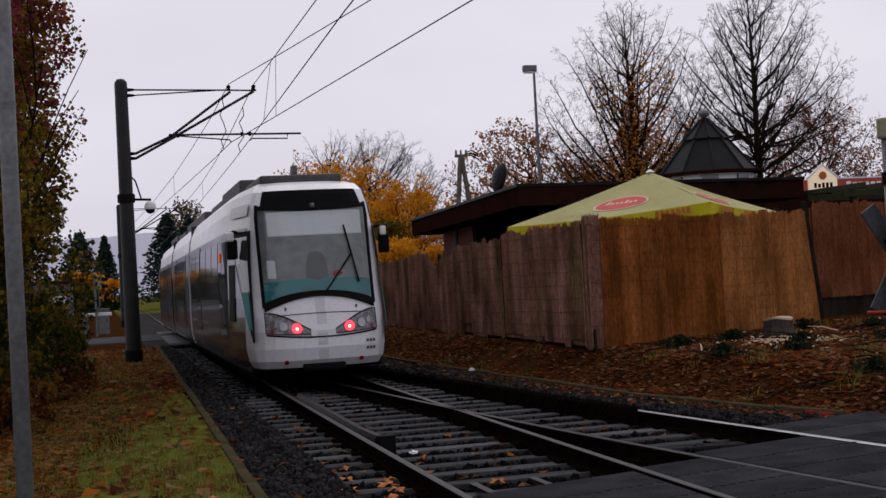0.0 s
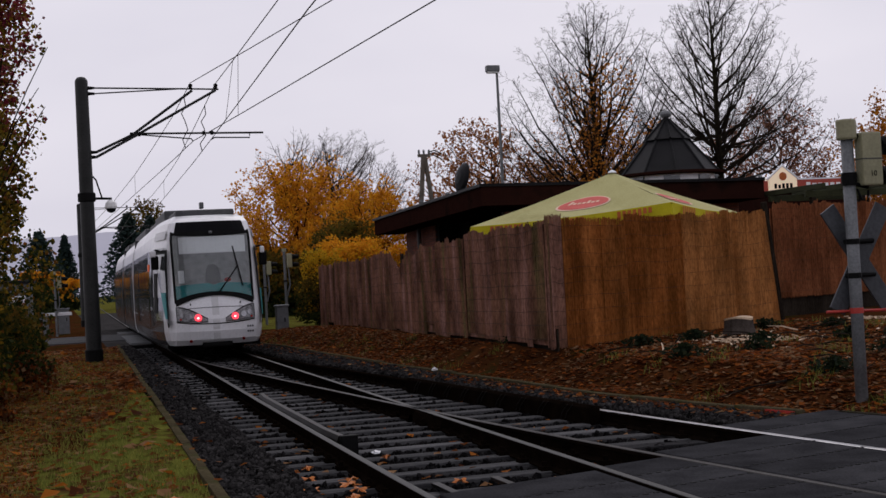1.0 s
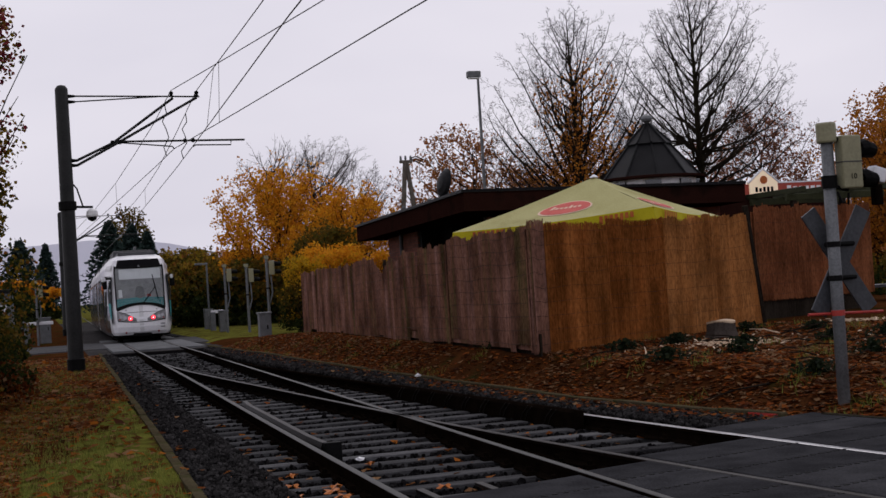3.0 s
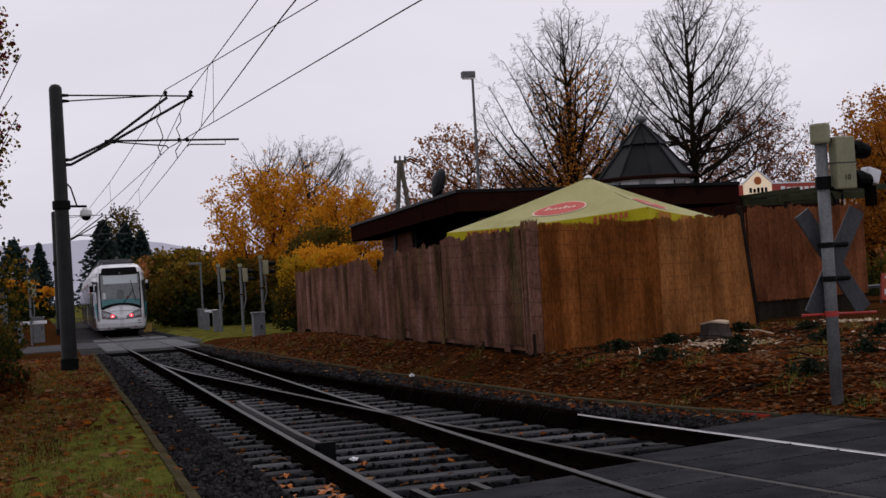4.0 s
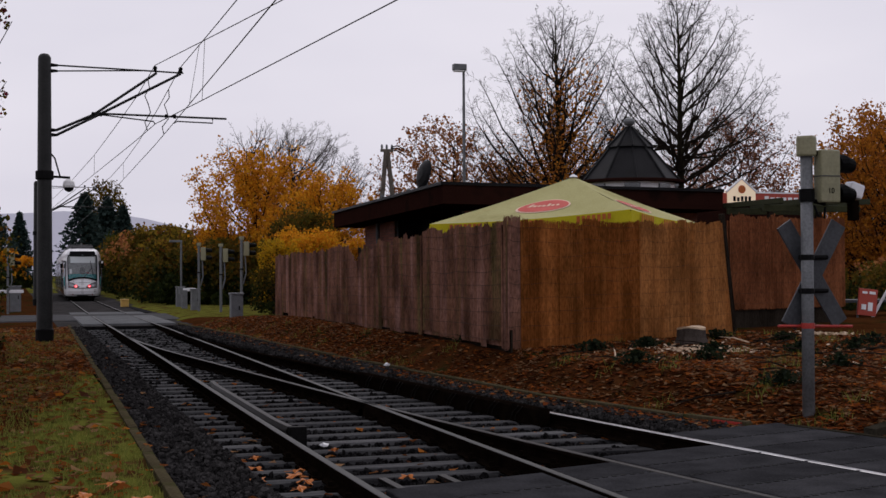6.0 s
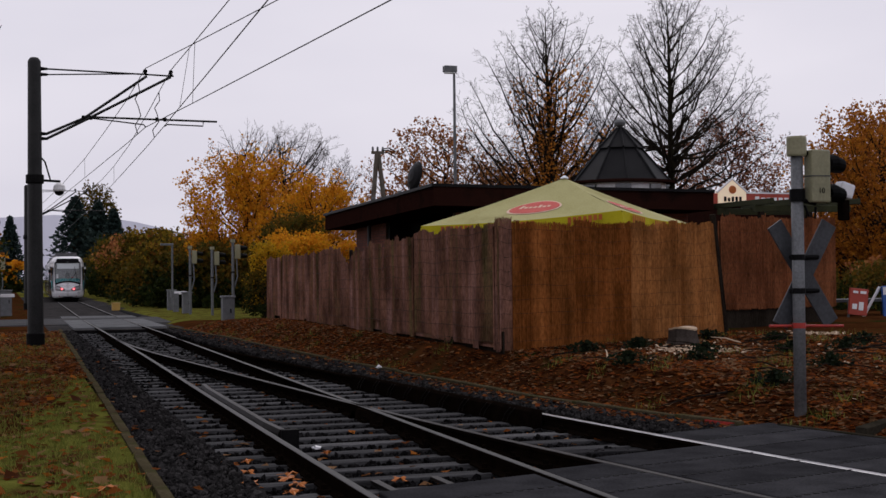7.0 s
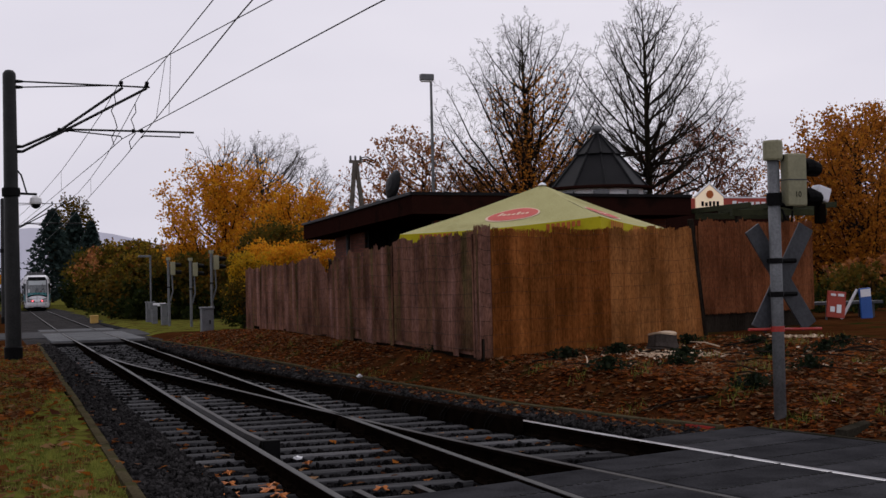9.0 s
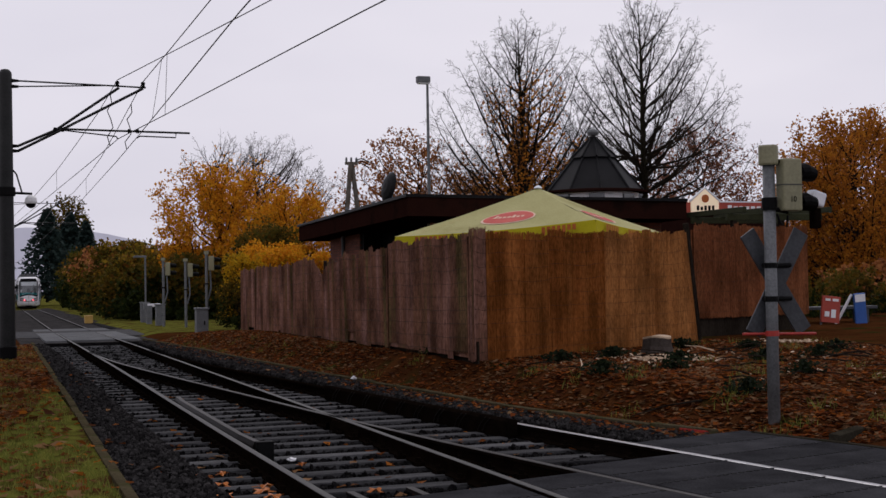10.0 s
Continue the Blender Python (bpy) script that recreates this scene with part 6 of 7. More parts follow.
def broadleaf(x, y, h, wide, seed, leaves, mat, label, leaf=0.12, clear=0.25, bare_top=0.0, group="", limbs=60, level=1, name="autumn_tree", loose=0.15):
    """Round-crowned tree in autumn leaf: limbs to a domed outline, leaves thick along the twigs, with gaps."""
    g = Growth(seed)
    t = empty(name, (x, y, -0.05), label, "tree", group)
    lead = g.path(Vector((0, 0, -0.2)), Vector((0, 0, 1)), h * 0.86, 0.02, 0.05, 8)
    g.limb(lead, h * 0.022, 0.03, 7)
    z0 = clear * h
    for k in range(limbs):
        u = (k + 0.5) / limbs
        a = 2.4 * k + g.r.uniform(-0.4, 0.4)
        rad = wide * (max(0.0, 1 - abs(2 * u - 0.75) ** 2.4 / 1.9) ** 0.6) * g.r.uniform(0.78, 1.1) * (1 if k % 4 else 0.55)
        z = z0 + u * (h - z0)
        start = max(clear * h * 0.75, z - rad * g.r.uniform(0.6, 1.0) - 0.4)
        i = min(7, int(start / (h * 0.86) * 8))
        p = lead[i].lerp(lead[i + 1], min(1.0, start / (h * 0.86) * 8 - i))
        q = Vector((math.cos(a) * rad, math.sin(a) * rad, z))
        ln = (q - p).length
        pts = g.reach(p, q, 0.015 + 0.010 * ln, 0.010, 6)
        g.twigs(pts, 0.3, max(5, int(ln * 3.0)), 0.5 + 0.16 * ln, 0.013, level, 0.08, 0.85)
    g.mesh("trunk", g.v, g.f, M["bark"], t)
    tips = [p for p in g.tips if not bare_top or p.z < h * (bare_top + g.r.gauss(0, 0.05))]
    for k in range(leaves):
        p = g.r.choice(tips)
        g.leaf(p + Vector((g.r.gauss(0, loose), g.r.gauss(0, loose), g.r.gauss(-0.03, loose * 0.8))), leaf * g.r.uniform(0.6, 1.3))
    g.mesh("leaves", g.lv, g.lf, mat, t)
    return t


def shrub(x, y, w, d, h, seed, leaves, mats, label, leaf=0.14, name="shrub", group="", base=0.0):
    """Dense bush: stems fanning from the ground, uneven leafy outline; a leaf colour for each layer."""
    g = Growth(seed)
    t = empty(name, (x, y, base), label, "shrub", group)
    for k in range(14):
        a = g.r.uniform(0, 6.283)
        e = Vector((math.cos(a) * w / h * g.r.uniform(0.1, 0.9), math.sin(a) * d / h * g.r.uniform(0.1, 0.9), 1))
        g.spray(Vector((g.r.uniform(-0.3, 0.3) * w, g.r.uniform(-0.3, 0.3) * d, -0.1)), e, h * g.r.uniform(0.4, 0.62), 0.03, 1, 0.03, 5, 0.35)
    g.mesh("stem", g.v, g.f, M["bark"], t)
    lumps = []
    for k in range(120 if h > 7 else 70):
        a, c = g.r.uniform(0, 6.283), g.r.uniform(0.08, 1.0)
        rr = math.sqrt(g.r.random()) * (1.0 if c < 0.75 else 0.75)
        lumps.append((Vector((math.cos(a) * rr * w, math.sin(a) * rr * d, c * h * 0.93)), g.r.uniform(0.16, 0.34) * min(w, h * 0.5)))
    layers = {i: ([], []) for i in range(len(mats))}
    for k in range(leaves):
        c, rad = g.r.choice(lumps)
        u = Vector((g.r.gauss(0, 1), g.r.gauss(0, 1), g.r.gauss(0, 1))).normalized() * rad * g.r.uniform(0.5, 1.15)
        p = c + u
        if p.z < 0.02:
            p.z = g.r.uniform(0.02, 0.3)
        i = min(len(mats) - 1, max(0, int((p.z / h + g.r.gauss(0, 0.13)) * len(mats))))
        g.lv, g.lf = layers[i]
        g.leaf(p, leaf * g.r.uniform(0.6, 1.25))
    for i, (lv, lf) in layers.items():
        if lf:
            g.mesh("leaves", lv, lf, mats[i], t)
    return t


def conifer(x, y, h, w, seed, label):
    g = Growth(seed)
    t = empty("spruce", (x, y, -0.1), label, "conifer", "far conifers")
    g.limb([Vector((0, 0, 0)), Vector((0, 0, h))], h * 0.018, 0.02, 6)
    for k in range(150):
        s = 0.08 + 0.9 * k / 150
        a = 2.4 * k
        reach = w * (1 - s) ** 0.85 * g.r.uniform(0.75, 1.12) + 0.1
        e = Vector((math.cos(a), math.sin(a), -0.12))
        pts = [Vector((0, 0, h * s)), Vector((0, 0, h * s)) + e * reach * 0.5, Vector((0, 0, h * s + 0.05 * reach)) + e * reach]
        g.limb(pts, 0.03, 0.01, 3)
        for q in range(20):
            f = g.r.random() ** 0.6
            p = Vector((0, 0, h * s)) + e * reach * f + Vector((g.r.gauss(0, 0.14) * reach * 0.5, g.r.gauss(0, 0.14) * reach * 0.5, g.r.gauss(-0.1, 0.15)))
            g.leaf(p, h * 0.045 * g.r.uniform(0.7, 1.3), 0.4)
    g.mesh("trunk", g.v, g.f, M["bark"], t)
    g.mesh("needles", g.lv, g.lf, L["spruce"], t)
    return t


linden(23.4, 60.0, 15.1, 4.4, 21, "tall bare linden with a few golden leaves", leafy=3300, low=0.36, taper=3.6, fork=0.22)
linden(30.4, 60.0, 16.6, 5.0, 25, "tall bare linden with a mossy trunk", low=0.44, taper=1.9, fork=0.34)
broadleaf(40.2, 72.0, 11.4, 4.6, 31, 12000, L["brown"], "brown-leaved oak behind the bare trees", 0.15)
broadleaf(19.2, 66.0, 9.8, 3.7, 32, 9000, L["rust"], "half-bare oak with rust-coloured leaves", 0.15)
broadleaf(29.6, 74.0, 10.6, 2.8, 33, 10000, L["orange_brown"], "amber tree behind the bare lindens", 0.15)
broadleaf(24.9, 72.0, 8.2, 3.4, 34, 11000, L["orange_brown"], "amber hornbeam behind the restaurant", 0.15)
linden(15.9, 86.0, 11.6, 4.6, 35, "bare grey crown of an old maple", low=0.5, taper=2.6, limbs=80, bark="bark_grey")
broadleaf(10.3, 72.0, 10.0, 3.7, 36, 27000, L["orange"], "orange maple in full autumn colour with a bare top", 0.14, clear=0.15, bare_top=0.80, limbs=80)
broadleaf(13.0, 66.0, 6.6, 3.1, 37, 22000, L["orange"], "bright orange maple behind the fence", 0.13, clear=0.12)
broadleaf(32.2, 45.0, 8.6, 4.2, 38, 34000, L["orange_brown"], "rusty orange tree beside the car park", 0.12, clear=0.20, limbs=80)
broadleaf(38.0, 52.0, 9.0, 4.2, 39, 26000, L["rust"], "thin rust-leaved tree by the car park", 0.14, clear=0.2)
shrub(9.7, 58.0, 1.7, 1.4, 4.6, 43, 9000, [L["green"], L["green"], L["olive"]], "dark green bush behind the golden hedge", 0.12)
shrub(8.2, 47.0, 2.2, 1.6, 3.1, 41, 26000, [L["olive"], L["gold"], L["gold"], L["orange"]], "golden yellow hedge bush by the fence end", 0.10)
shrub(6.3, 45.5, 0.9, 1.0, 2.9, 42, 6000, [L["green"], L["olive"], L["gold"]], "yellow-green bush at the end of the fence", 0.09)
k = 0
for x, y, w, h, mix in ((10.2, 66, 2.3, 3.6, "goo"), (7.9, 67, 2.2, 3.5, "goo"), (5.9, 68.5, 2.0, 3.1, "ggo"), (5.6, 73, 2.0, 3.6, "goom"), (5.8, 80, 2.2, 4.2, "gomm"), (6.0, 88, 2.4, 5.0, "goom"), (6.2, 98, 2.6, 4.8, "goor"), (6.4, 110, 2.8, 5.0, "gomr"), (6.3, 124, 2.8, 5.3, "ggoo"), (7.0, 140, 3.2, 6.4, "ggog"), (8.5, 78, 2.4, 3.9, "gomm"), (9.5, 92, 2.6, 4.7, "gomm"), (10.5, 105, 3.0, 5.2, "gomr")):
    pick = {"g": L["green"], "o": L["olive"], "m": L["mixed"], "r": L["rust"], "y": L["gold"]}
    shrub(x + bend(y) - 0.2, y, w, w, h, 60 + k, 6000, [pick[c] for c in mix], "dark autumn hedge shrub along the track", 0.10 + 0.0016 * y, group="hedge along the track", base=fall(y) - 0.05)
    k += 1
conifer(5.4, 172, 12.0, 5.4, 81, "dark spruce beside the track")
conifer(8.6, 150, 9.2, 3.4, 82, "dark green fir beside the track")
conifer(8.6, 178, 11.8, 4.6, 87, "dark spruce beside the track")
conifer(-5.0, 142, 8.6, 4.6, 83, "dark round-crowned conifer beyond the crossing")
conifer(-2.4, 160, 8.8, 2.6, 84, "dark slender spruce beyond the crossing")
broadleaf(8.6, 182, 14.0, 3.4, 85, 5000, L["olive"], "pale half-bare birch far down the line", 0.32, loose=0.25)
shrub(-4.6, 112, 3.2, 1.5, 3.6, 86, 2600, [L["green"], L["orange"]], "low far hedge in orange leaf", 0.4, group="far hedges")
shrub(-6.5, 96, 2.6, 1.6, 3.2, 87, 2600, [L["green"], L["green"]], "clipped dark green hedge beyond the crossing", 0.3, group="far hedges")
shrub(-4.6, 86, 1.6, 1.4, 2.6, 88, 1800, [L["green"], L["green"]], "clipped dark green bush beyond the crossing", 0.26, group="far hedges")
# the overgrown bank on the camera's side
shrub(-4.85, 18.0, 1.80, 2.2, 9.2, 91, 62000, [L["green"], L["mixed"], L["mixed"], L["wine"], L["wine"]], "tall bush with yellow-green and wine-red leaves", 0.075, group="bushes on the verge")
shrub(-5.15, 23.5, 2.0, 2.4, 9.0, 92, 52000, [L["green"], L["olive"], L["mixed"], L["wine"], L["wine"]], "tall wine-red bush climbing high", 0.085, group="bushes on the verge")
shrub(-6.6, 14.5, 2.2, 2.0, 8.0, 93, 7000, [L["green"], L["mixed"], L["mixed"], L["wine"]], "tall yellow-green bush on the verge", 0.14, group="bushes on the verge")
shrub(-3.9, 21.5, 0.9, 1.6, 1.5, 94, 9000, [L["litter_dark"], L["green"], L["olive"]], "low bramble bush over fallen leaves", 0.07, group="bushes on the verge")
shrub(-4.0, 27.0, 0.9, 2.0, 1.5, 95, 8000, [L["litter_dark"], L["green"], L["mixed"]], "low autumn bramble beside the mast", 0.075, group="bushes on the verge")
shrub(-4.2, 16.5, 0.9, 1.4, 1.0, 96, 6000, [L["litter_dark"], L["olive"]], "low leafy bramble over fallen leaves", 0.065, group="bushes on the verge")


def litter(name, count, place, size, mat, label, seed, flat=0.75, lift=0.012):
    g = Growth(seed)
    for _ in range(count):
        x, y = place(g.r)
        g.leaf(Vector((x, y, surface(x, y) + lift)), g.r.uniform(*size), flat)
    ob = g.mesh(name, g.lv, g.lf, mat, None)
    return tagged(ob, label, "fallen leaves", kind="stuff")


def surface(x, y):
    z = ground_height(x, y)
    if x > kerb_right(min(max(y, 6), 40)) or x < -1.5:
        z += 0.035 * noise.noise((x * 1.3, y * 1.3, 0)) + 0.02 * noise.noise((x * 4, y * 4, 3))
    return z


def verge(r):
    y = 6.5 + 32 * r.random() ** 1.8
    return kerb_left(y) - 0.08 - 5.0 * r.random() ** 0.9, y


def verge_dense(r):
    y = 8 + 24 * r.random() ** 1.2
    return -3.0 - 2.6 * r.random(), y


def verge_far(r):
    y = 15.0 + 26 * r.random()
    lo = -2.6 if y > 21 + 2 * r.random() else min(kerb_left(y) - 0.3, -3.1 + 0.12 * (y - 8)) - kerb_left(y)
    return kerb_left(y) - 0.05 + (lo * r.random() * 1.4 if y > 21 else lo - 1.8 * r.random()), y


def bank(r):
    y = 9.5 + 31 * r.random() ** 1.4
    k = kerb_right(y) + 0.1
    return k + (9.0 if y < 22 else 1.9) * r.random() ** 1.1, y


def bank_ok(r):
    while True:
        x, y = bank(r)
        if (y < 17.8 + max(0, (x - 4.7)) * 0.63 or x < 4.7) and (y < 19 or r.random() < 0.4):
            return x, y


litter("verge_leaves", 6000, verge, (0.05, 0.13), L["litter"], "scattered brown and orange leaves on the grass", 5)
litter("large_leaves", 800, verge, (0.10, 0.19), L["litter"], "large curled orange and brown leaves on the grass", 16, flat=0.6, lift=0.03)
litter("verge_leaf_drift", 24000, verge_dense, (0.05, 0.12), L["litter"], "thick drift of fallen leaves under the bushes", 6)
litter("verge_far_leaves", 15000, verge_far, (0.05, 0.12), L["litter_dark"], "wet brown leaves covering the far verge", 26)
litter("bank_leaves", 36000, bank_ok, (0.04, 0.12), L["litter_dark"], "wet brown leaf litter on the bank", 7)
litter("track_leaves", 330, lambda r: ((lambda y: (r.uniform(kerb_left(y), 3.4), y))(7.5 + 24 * r.random() ** 1.6)), (0.07, 0.13), L["litter"], "single leaves blown onto the ballast", 8, lift=0.09)
litter("kerb_leaves", 1500, lambda r: ((lambda y: (kerb_right(y) - 0.05 - 0.5 * r.random() ** 2, y))(10.8 + 28 * r.random())), (0.05, 0.11), L["litter_dark"], "leaves gathered along the kerb", 9, lift=0.07)


def maple_leaf(x, y, z, size, turn):
    """A single large lobed leaf lying on the sleepers."""
    bm = bmesh.new()
    c = bm.verts.new((0, 0, 0.01))
    ring = []
    for k in range(20):
        a = 2 * math.pi * k / 20
        lobe = (1.0, 0.55, 0.75, 0.5)[k % 4] * (0.75 if 8 < k < 12 else 1)
        ring.append(bm.verts.new((size * lobe * math.cos(a), size * lobe * math.sin(a), 0.02 * math.sin(3 * a))))
    for k in range(20):
        bm.faces.new((c, ring[k], ring[(k + 1) % 20]))
    tube([(0, 0, 0.005), (-size * 1.4, 0.02, 0.0)], 0.003, 4, bm)
    t = empty("maple_leaf", (x, y, z), "large wet orange maple leaf on the sleepers", "leaf", "single maple leaves")
    t.rotation_euler.z = turn
    part("blade", bm, M["maple"], t)


M["maple"] = material("orange_maple_leaf", (0.32, 0.085, 0.012), (0.48, 0.15, 0.02), rough=0.5, scale=8, fine=60, bump=0.1)
for x, y, s, a in ((-0.28, 9.95, 0.085, 0.3), (-0.33, 9.35, 0.10, 1.4), (-0.62, 10.2, 0.09, 2.0), (-0.75, 10.6, 0.08, 2.9), (-0.45, 9.0, 0.10, 0.9), (-1.15, 9.6, 0.09, 4.0), (-1.05, 11.0, 0.1, 5.0), (-1.2, 8.9, 0.08, 0.5), (-0.5, 10.9, 0.07, 1.0), (-1.95, 8.9, 0.1, 0.2), (-2.2, 8.4, 0.12, 1.2), (-1.8, 8.1, 0.11, 2.2), (0.35, 11.2, 0.05, 0.7), (-0.9, 14.0, 0.07, 2.2), (-1.0, 17.5, 0.08, 0.4), (-1.1, 27.5, 0.1, 1.0), (-0.98, 10.1, 0.09, 3.1), (-1.25, 10.4, 0.10, 0.8), (-0.35, 9.7, 0.11, 2.4), (-0.75, 9.3, 0.10, 4.4), (0.55, 9.3, 0.08, 1.9), (-1.3, 12.2, 0.09, 5.2), (-0.9, 12.6, 0.07, 0.1)):
    maple_leaf(x, y, -0.135 if x > -0.65 else (-0.10 if x > -1.5 else 0.0), s, a)


def grass():
    g = Growth(15)
    v, f = [], []
    n = 0
    while n < 42000:
        x, y = verge(g.r)
        if noise.noise((x * 0.9, y * 0.5, 7)) < -0.28 + 0.25 * smoothstep(-3.0, -4.2, x) + 0.2 * smoothstep(14, 26, y):
            n += 0.2
            continue
        z = surface(x, y)
        a, h, w = g.r.uniform(0, 6.283), g.r.uniform(0.03, 0.085), g.r.uniform(0.004, 0.008)
        lx, ly = g.r.gauss(0, 0.025), g.r.gauss(0, 0.025)
        o = len(v)
        v += [(x - w * math.cos(a), y - w * math.sin(a), z - 0.005), (x + w * math.cos(a), y + w * math.sin(a), z - 0.005), (x + lx, y + ly, z + h)]
        f.append((o, o + 1, o + 2))
        n += 1
    tagged(g.mesh("grass_blades", v, f, L["grass"], None), "short green grass between fallen leaves", "grass", kind="stuff")


grass()

# stump, chips and cut branches on the bank
M["cut_wood"] = material("fresh_cut_wood", (0.38, 0.27, 0.17), (0.58, 0.44, 0.31), rough=0.8, scale=6, fine=50, bump=0.3)
SX, SY = 8.35, 18.6
sz = surface(SX, SY)
st = empty("tree_stump", (SX, SY, sz), "freshly sawn tree stump with a pale top", "tree stump")
bm = bmesh.new()
n = 20
rings = []
for zz, rad in ((-0.1, 0.36), (0.04, 0.29), (0.13, 0.255), (0.26, 0.245)):
    rings.append([bm.verts.new((rad * (1 + 0.10 * math.sin(3 * q + 1) + 0.05 * math.sin(7 * q)) * math.cos(q), rad * (1 + 0.1 * math.sin(3 * q + 1)) * math.sin(q), zz + 0.02 * math.sin(q * 2))) for q in (2 * math.pi * i / n for i in range(n))])
for r0, r1 in zip(rings, rings[1:]):
    for i in range(n):
        bm.faces.new((r0[i], r0[(i + 1) % n], r1[(i + 1) % n], r1[i]))
part("bark", bm, M["bark_grey"], st)
bm = bmesh.new()
bm.faces.new([bm.verts.new((0.238 * (1 + 0.1 * math.sin(3 * q + 1)) * math.cos(q), 0.238 * (1 + 0.1 * math.sin(3 * q + 1)) * math.sin(q), 0.268 + 0.02 * math.sin(q * 2))) for q in (2 * math.pi * i / n for i in range(n))])
part("sawn_face", solid(bm, 0.03), M["cut_wood"], st, "pale sawn top face")


def chips():
    r = random.Random(77)
    bm = bmesh.new()
    for _ in range(620):
        if r.random() < 0.62:
            x, y = SX - 0.75 + r.gauss(0, 0.4), SY - 1.7 + r.gauss(0, 0.45)
        elif r.random() < 0.5:
            x, y = 12.3 + r.gauss(0, 0.30), 20.6 + r.gauss(0, 0.35)
        else:
            x, y = r.uniform(5.5, 12.5), r.uniform(11, 20)
            if y > 17.6 + max(0, (x - 4.7)) * 0.6:
                continue
        s = r.uniform(0.015, 0.05)
        box(-s, s, -s * 0.4, s * 0.4, -0.006, 0.006, 0, bm, Matrix.Translation((x, y, surface(x, y) + 0.02)) @ Euler((r.gauss(0, 0.4), r.gauss(0, 0.4), r.uniform(0, 6.3))).to_matrix().to_4x4())
    tagged(part("wood_chips", bm, M["cut_wood"]), "pale wood chips strewn round the stump", "wood chips", kind="stuff")


chips()
r = random.Random(31)
for k in range(46):
    x, y = r.uniform(5.0, 12.5), r.uniform(11.5, 19.5)
    if y > 17.2 + max(0, (x - 4.7)) * 0.6:
        continue
    a, ln = r.uniform(0, 6.283), r.uniform(0.3, 1.1)
    p = Vector((x, y, surface(x, y) + 0.03))
    e = Vector((math.cos(a) * ln / 2, math.sin(a) * ln / 2, 0))
    q0, q1 = p - e, p + e
    q0.z, q1.z = surface(q0.x, q0.y) + 0.03, surface(q1.x, q1.y) + r.uniform(0.03, 0.15)
    mid = (q0 + q1) / 2 + Vector((0, 0, 0.03))
    tagged(part("twig", tube([q0, mid, q1], [0.014, 0.011, 0.005], 5), M["bark"] if r.random() < 0.93 else M["cut_wood"]), "cut branch lying on the leaf litter", "branch", "cut branches")
for k, (x, y) in enumerate(((5.35, 14.6), (5.9, 17.2), (7.0, 17.6), (9.5, 19.8), (8.6, 15.7), (10.4, 19.0), (6.1, 12.2), (7.6, 13.2), (9.9, 16.2), (11.2, 17.5), (5.0, 20.5), (7.4, 16.2), (6.6, 14.9))):
    g = Growth(400 + k)
    t = empty("fir_sprig", (x, y, surface(x, y)), "dark green cut conifer sprig on the bank", "branch", "cut conifer sprigs")
    for _ in range(300):
        a, d = g.r.uniform(0, 6.283), abs(g.r.gauss(0, 0.13))
        g.leaf(Vector((math.cos(a) * d * 1.5, math.sin(a) * d, max(0.01, g.r.uniform(0, 0.20) * (1 - d * 1.6)))), g.r.uniform(0.03, 0.08), 0.3)
    g.mesh("needles", g.lv, g.lf, L["fir_sprig"], t)
g = Growth(61)
v, f = [], []
for k in range(60):
    cx, cy = bank_ok(g.r)
    for _ in range(26):
        x, y = cx + g.r.gauss(0, 0.10), cy + g.r.gauss(0, 0.10)
        z, a, h = surface(x, y), g.r.uniform(0, 6.283), g.r.uniform(0.05, 0.16)
        o = len(v)
        v += [(x - 0.006 * math.cos(a), y - 0.006 * math.sin(a), z - 0.01), (x + 0.006 * math.cos(a), y + 0.006 * math.sin(a), z - 0.01), (x + g.r.gauss(0, 0.05), y + g.r.gauss(0, 0.05), z + h)]
        f.append((o, o + 1, o + 2))
tagged(g.mesh("bank_grass", v, f, L["grass"], None), "sparse green grass tufts on the leafy bank", "grass", kind="stuff")
# litter scraps
for x, y, z, s in ((-1.08, 25.2, -0.10, 0.10), (3.40, 20.3, 0.02, 0.07), (0.30, 11.45, -0.12, 0.06), (4.5, 24.0, 0.32, 0.06)):
    o = empty("paper_scrap", (x, y, z), "crumpled white paper scrap on the ground", "litter", "paper scraps")
    bm = bmesh.new()
    bmesh.ops.create_icosphere(bm, subdivisions=2, radius=s)
    for v in bm.verts:
        v.co *= 0.7 + 0.6 * noise.noise(v.co * 30 + Vector((x, y, 0)))
        v.co.z = max(-0.01, v.co.z * 0.6)
    part("paper", bm, M["white"], o)

# ------------------------------------------------------------ boards by the car park
rb = empty("advert_board", (18.55, 28.0, 0.25), "small tilted red advertising board", "sign")
bm = box(-0.28, 0.28, -0.03, 0.03, 0.15, 0.85, 0.01, m=Matrix.Rotation(radians(6), 4, "Y"))
part("board", bm, M["sign_red"], rb)
for i, (a, b, c, d) in enumerate(((-0.2, -0.05, 0.72, 0.78), (0.02, 0.2, 0.72, 0.79), (-0.2, -0.06, 0.3, 0.44), (0.0, 0.14, 0.28, 0.5))):
    part("print", box(a, b, -0.05, -0.034, c, d, 0.0, m=Matrix.Rotation(radians(6), 4, "Y")), M["blind"], rb, "pale printed shape")
part("leg", tube([(-0.2, 0.1, -0.1), (-0.2, 0.05, 0.5)], 0.03, 6), M["zinc"], rb)
M["blue"] = material("blue_board", (0.02, 0.07, 0.25), (0.03, 0.10, 0.34), rough=0.4, scale=3, fine=30, bump=0.05)
ab = empty("pavement_sign", (19.4, 28.0, 0.1), "blue and white folding pavement sign", "sign")
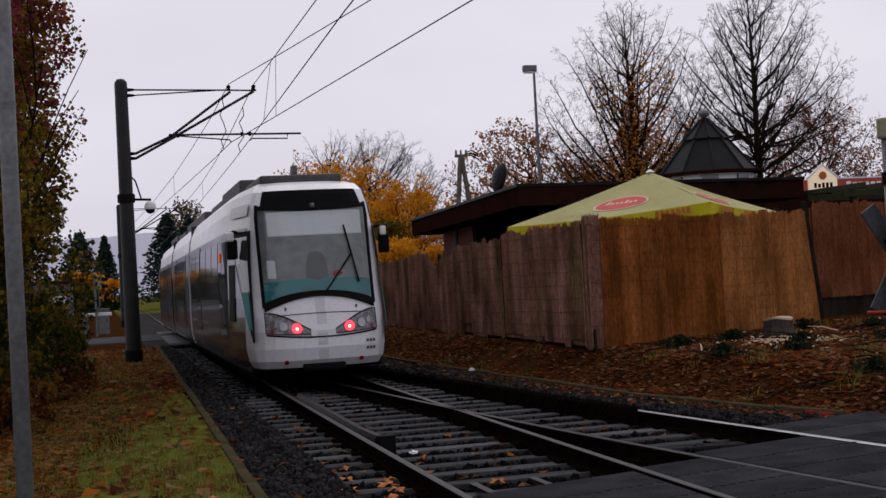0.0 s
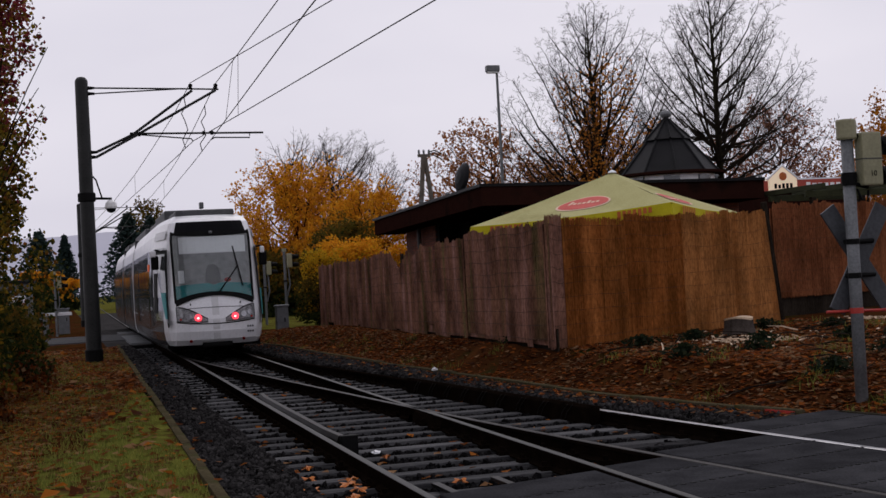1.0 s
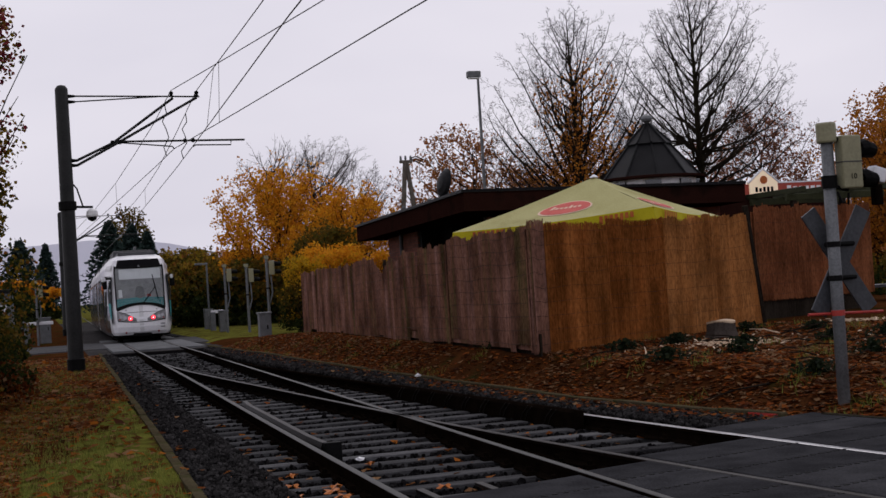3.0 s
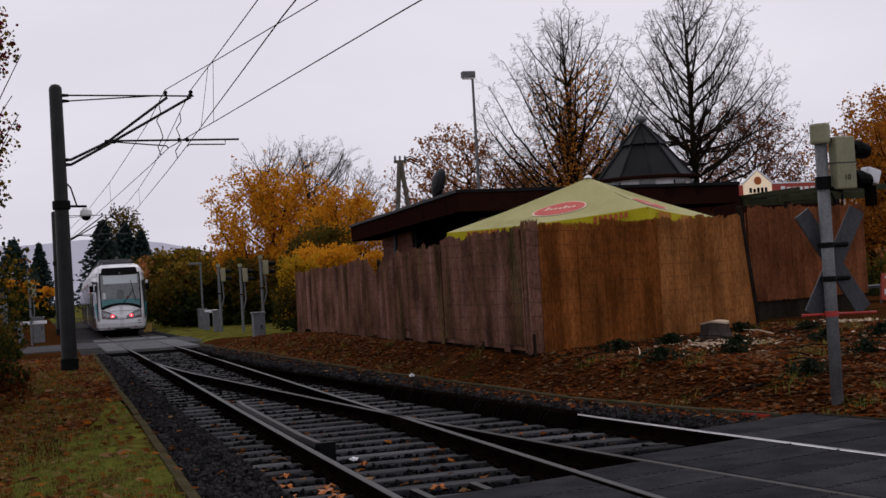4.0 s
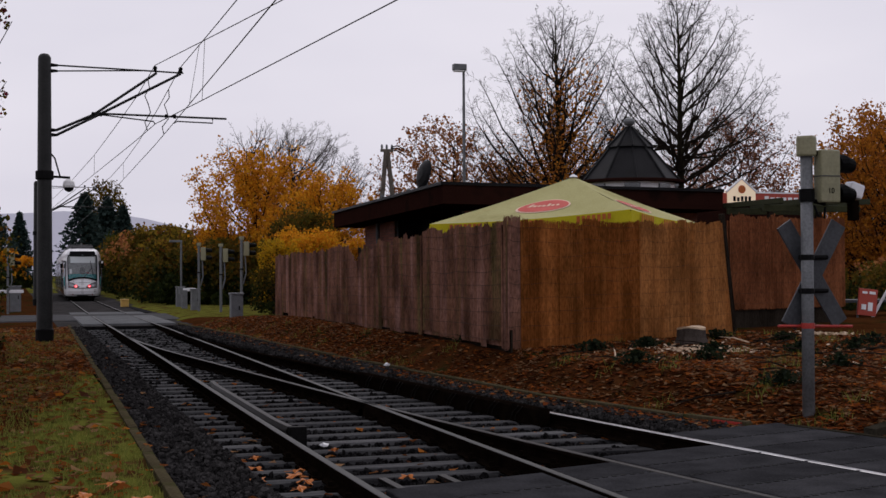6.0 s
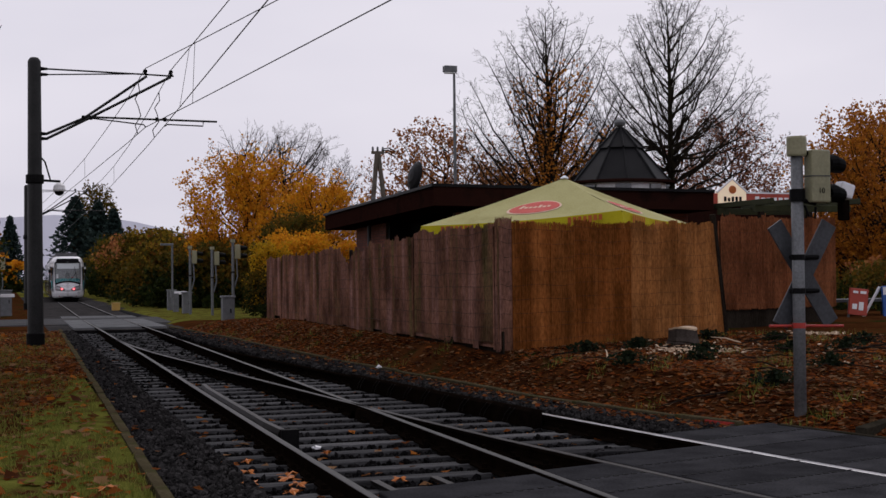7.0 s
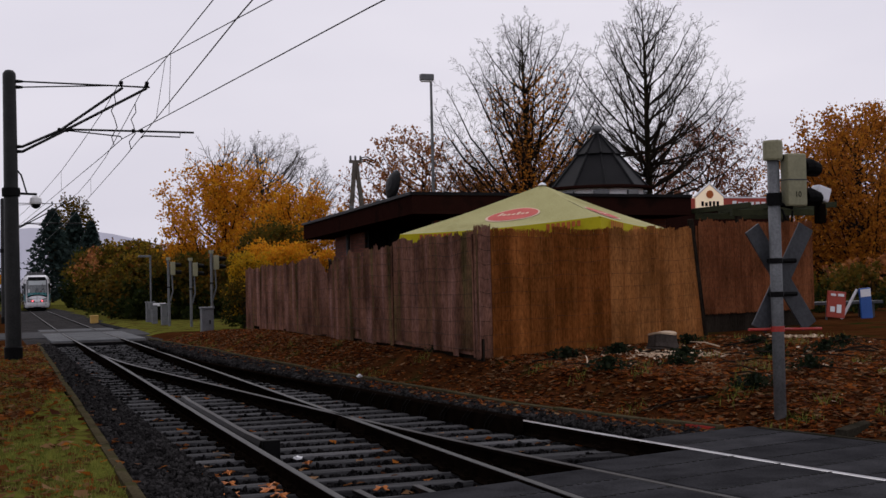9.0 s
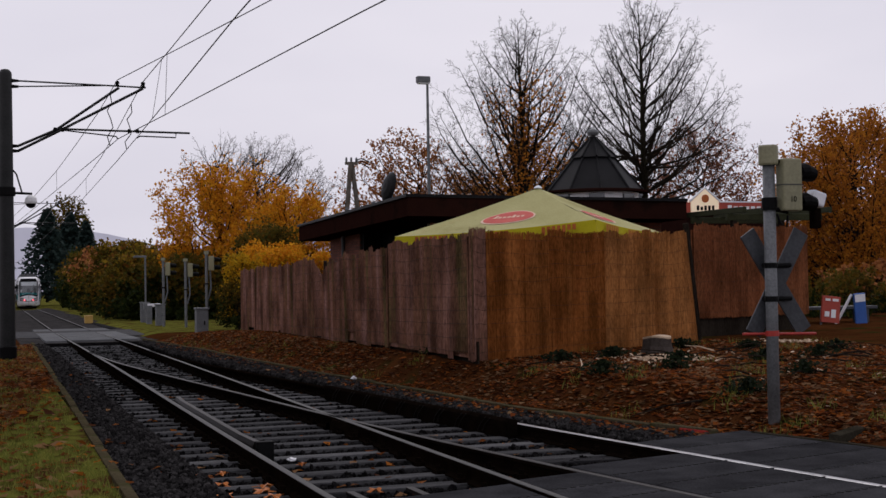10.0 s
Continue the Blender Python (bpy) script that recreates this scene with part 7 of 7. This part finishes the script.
part("front_panel", box(0.0, 0.36, -0.03, 0.03, 0.0, 1.05, 0.02, m=Matrix.Rotation(radians(-4), 4, "Y")), M["blue"], ab)
part("frame", box(0.02, 0.34, -0.045, -0.03, 0.82, 1.02, 0.0, m=Matrix.Rotation(radians(-4), 4, "Y")), M["white"], ab)
part("back_leg", tube([(-0.05, 0.1, 1.03), (-0.55, 0.3, 0.05)], 0.04, 6), M["white"], ab)
tb = empty("garden_bench", (19.0, 29.0, 0.1), "dark low garden table in the car park", "bench")
part("top", box(-1.6, 1.6, -0.35, 0.35, 0.62, 0.70, 0.01), M["cross_back"], tb)
for x in (-1.3, 1.3):
    part("leg", box(x - 0.05, x + 0.05, -0.3, 0.3, 0, 0.62, 0.01), M["cross_back"], tb)
shrub(29.5, 50.0, 3.0, 1.8, 3.6, 197, 4200, [L["green"], L["olive"], L["rust"]], "dark autumn hedge behind the car park", 0.2)
shrub(35.5, 53.0, 3.4, 1.8, 4.2, 198, 4200, [L["green"], L["rust"], L["rust"]], "rusty autumn hedge behind the car park", 0.2)
shrub(41.5, 56.0, 3.4, 1.8, 4.2, 199, 4200, [L["green"], L["olive"], L["rust"]], "dark autumn hedge behind the car park", 0.2)
shrub(22.5, 33.0, 1.6, 1.4, 1.8, 97, 2600, [L["green"], L["olive"]], "green bushes by the car park", 0.13)
shrub(26.5, 36.0, 2.2, 1.6, 2.2, 98, 2600, [L["green"], L["olive"], L["rust"]], "autumn bushes by the car park", 0.15)

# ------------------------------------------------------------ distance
# distance haze is mixed into the hill colour
M["hill"] = material("haze_tinted_hill", (0.46, 0.46, 0.53), (0.53, 0.53, 0.60), rough=1.0, scale=0.004, fine=0.03, bump=0)
bm = bmesh.new()
pts = []
for k in range(61):
    x = -900 + 30 * k
    z = 34 + 18 * math.sin(k * 0.31 + 1.2) + 8 * math.sin(k * 0.83) + 30 * math.exp(-((x + 30) / 170) ** 2)
    pts.append((bm.verts.new((x, 1000, -5)), bm.verts.new((x, 1030, z)), bm.verts.new((x, 1200, z + 6))))
for a, b in zip(pts, pts[1:]):
    for i in range(2):
        bm.faces.new((a[i], b[i], b[i + 1], a[i + 1]))
tagged(part("backdrop_hills", bm, M["hill"], smooth=True), "wooded hills far away, haze painted into their pale colour", "hills", kind="structure")

# ------------------------------------------------------------ motion
TRAM_ROWS = [(0.0, 19.6), (0.5, 24.6), (1.0, 29.7), (1.5, 34.8), (2.0, 39.9), (2.5, 45.2), (3.2, 53.0), (4.0, 62.4), (4.5, 68.5), (5.0, 74.8), (5.8, 85.2), (6.5, 94.8), (7.5, 108.8), (8.5, 123.4), (9.3, 135.3), (10.0, 146.0)]


def motions():
    rows = []
    for t, y in TRAM_ROWS:
        turn = -math.degrees(math.atan((bend(y + 30) - bend(y)) / 30))
        rows.append((t, pose(0.7535 + bend(y), y, fall(y), -math.degrees(0.0044) if y > 37 else -0.1, 0, turn)))
    walk(tram, rows)


motions()
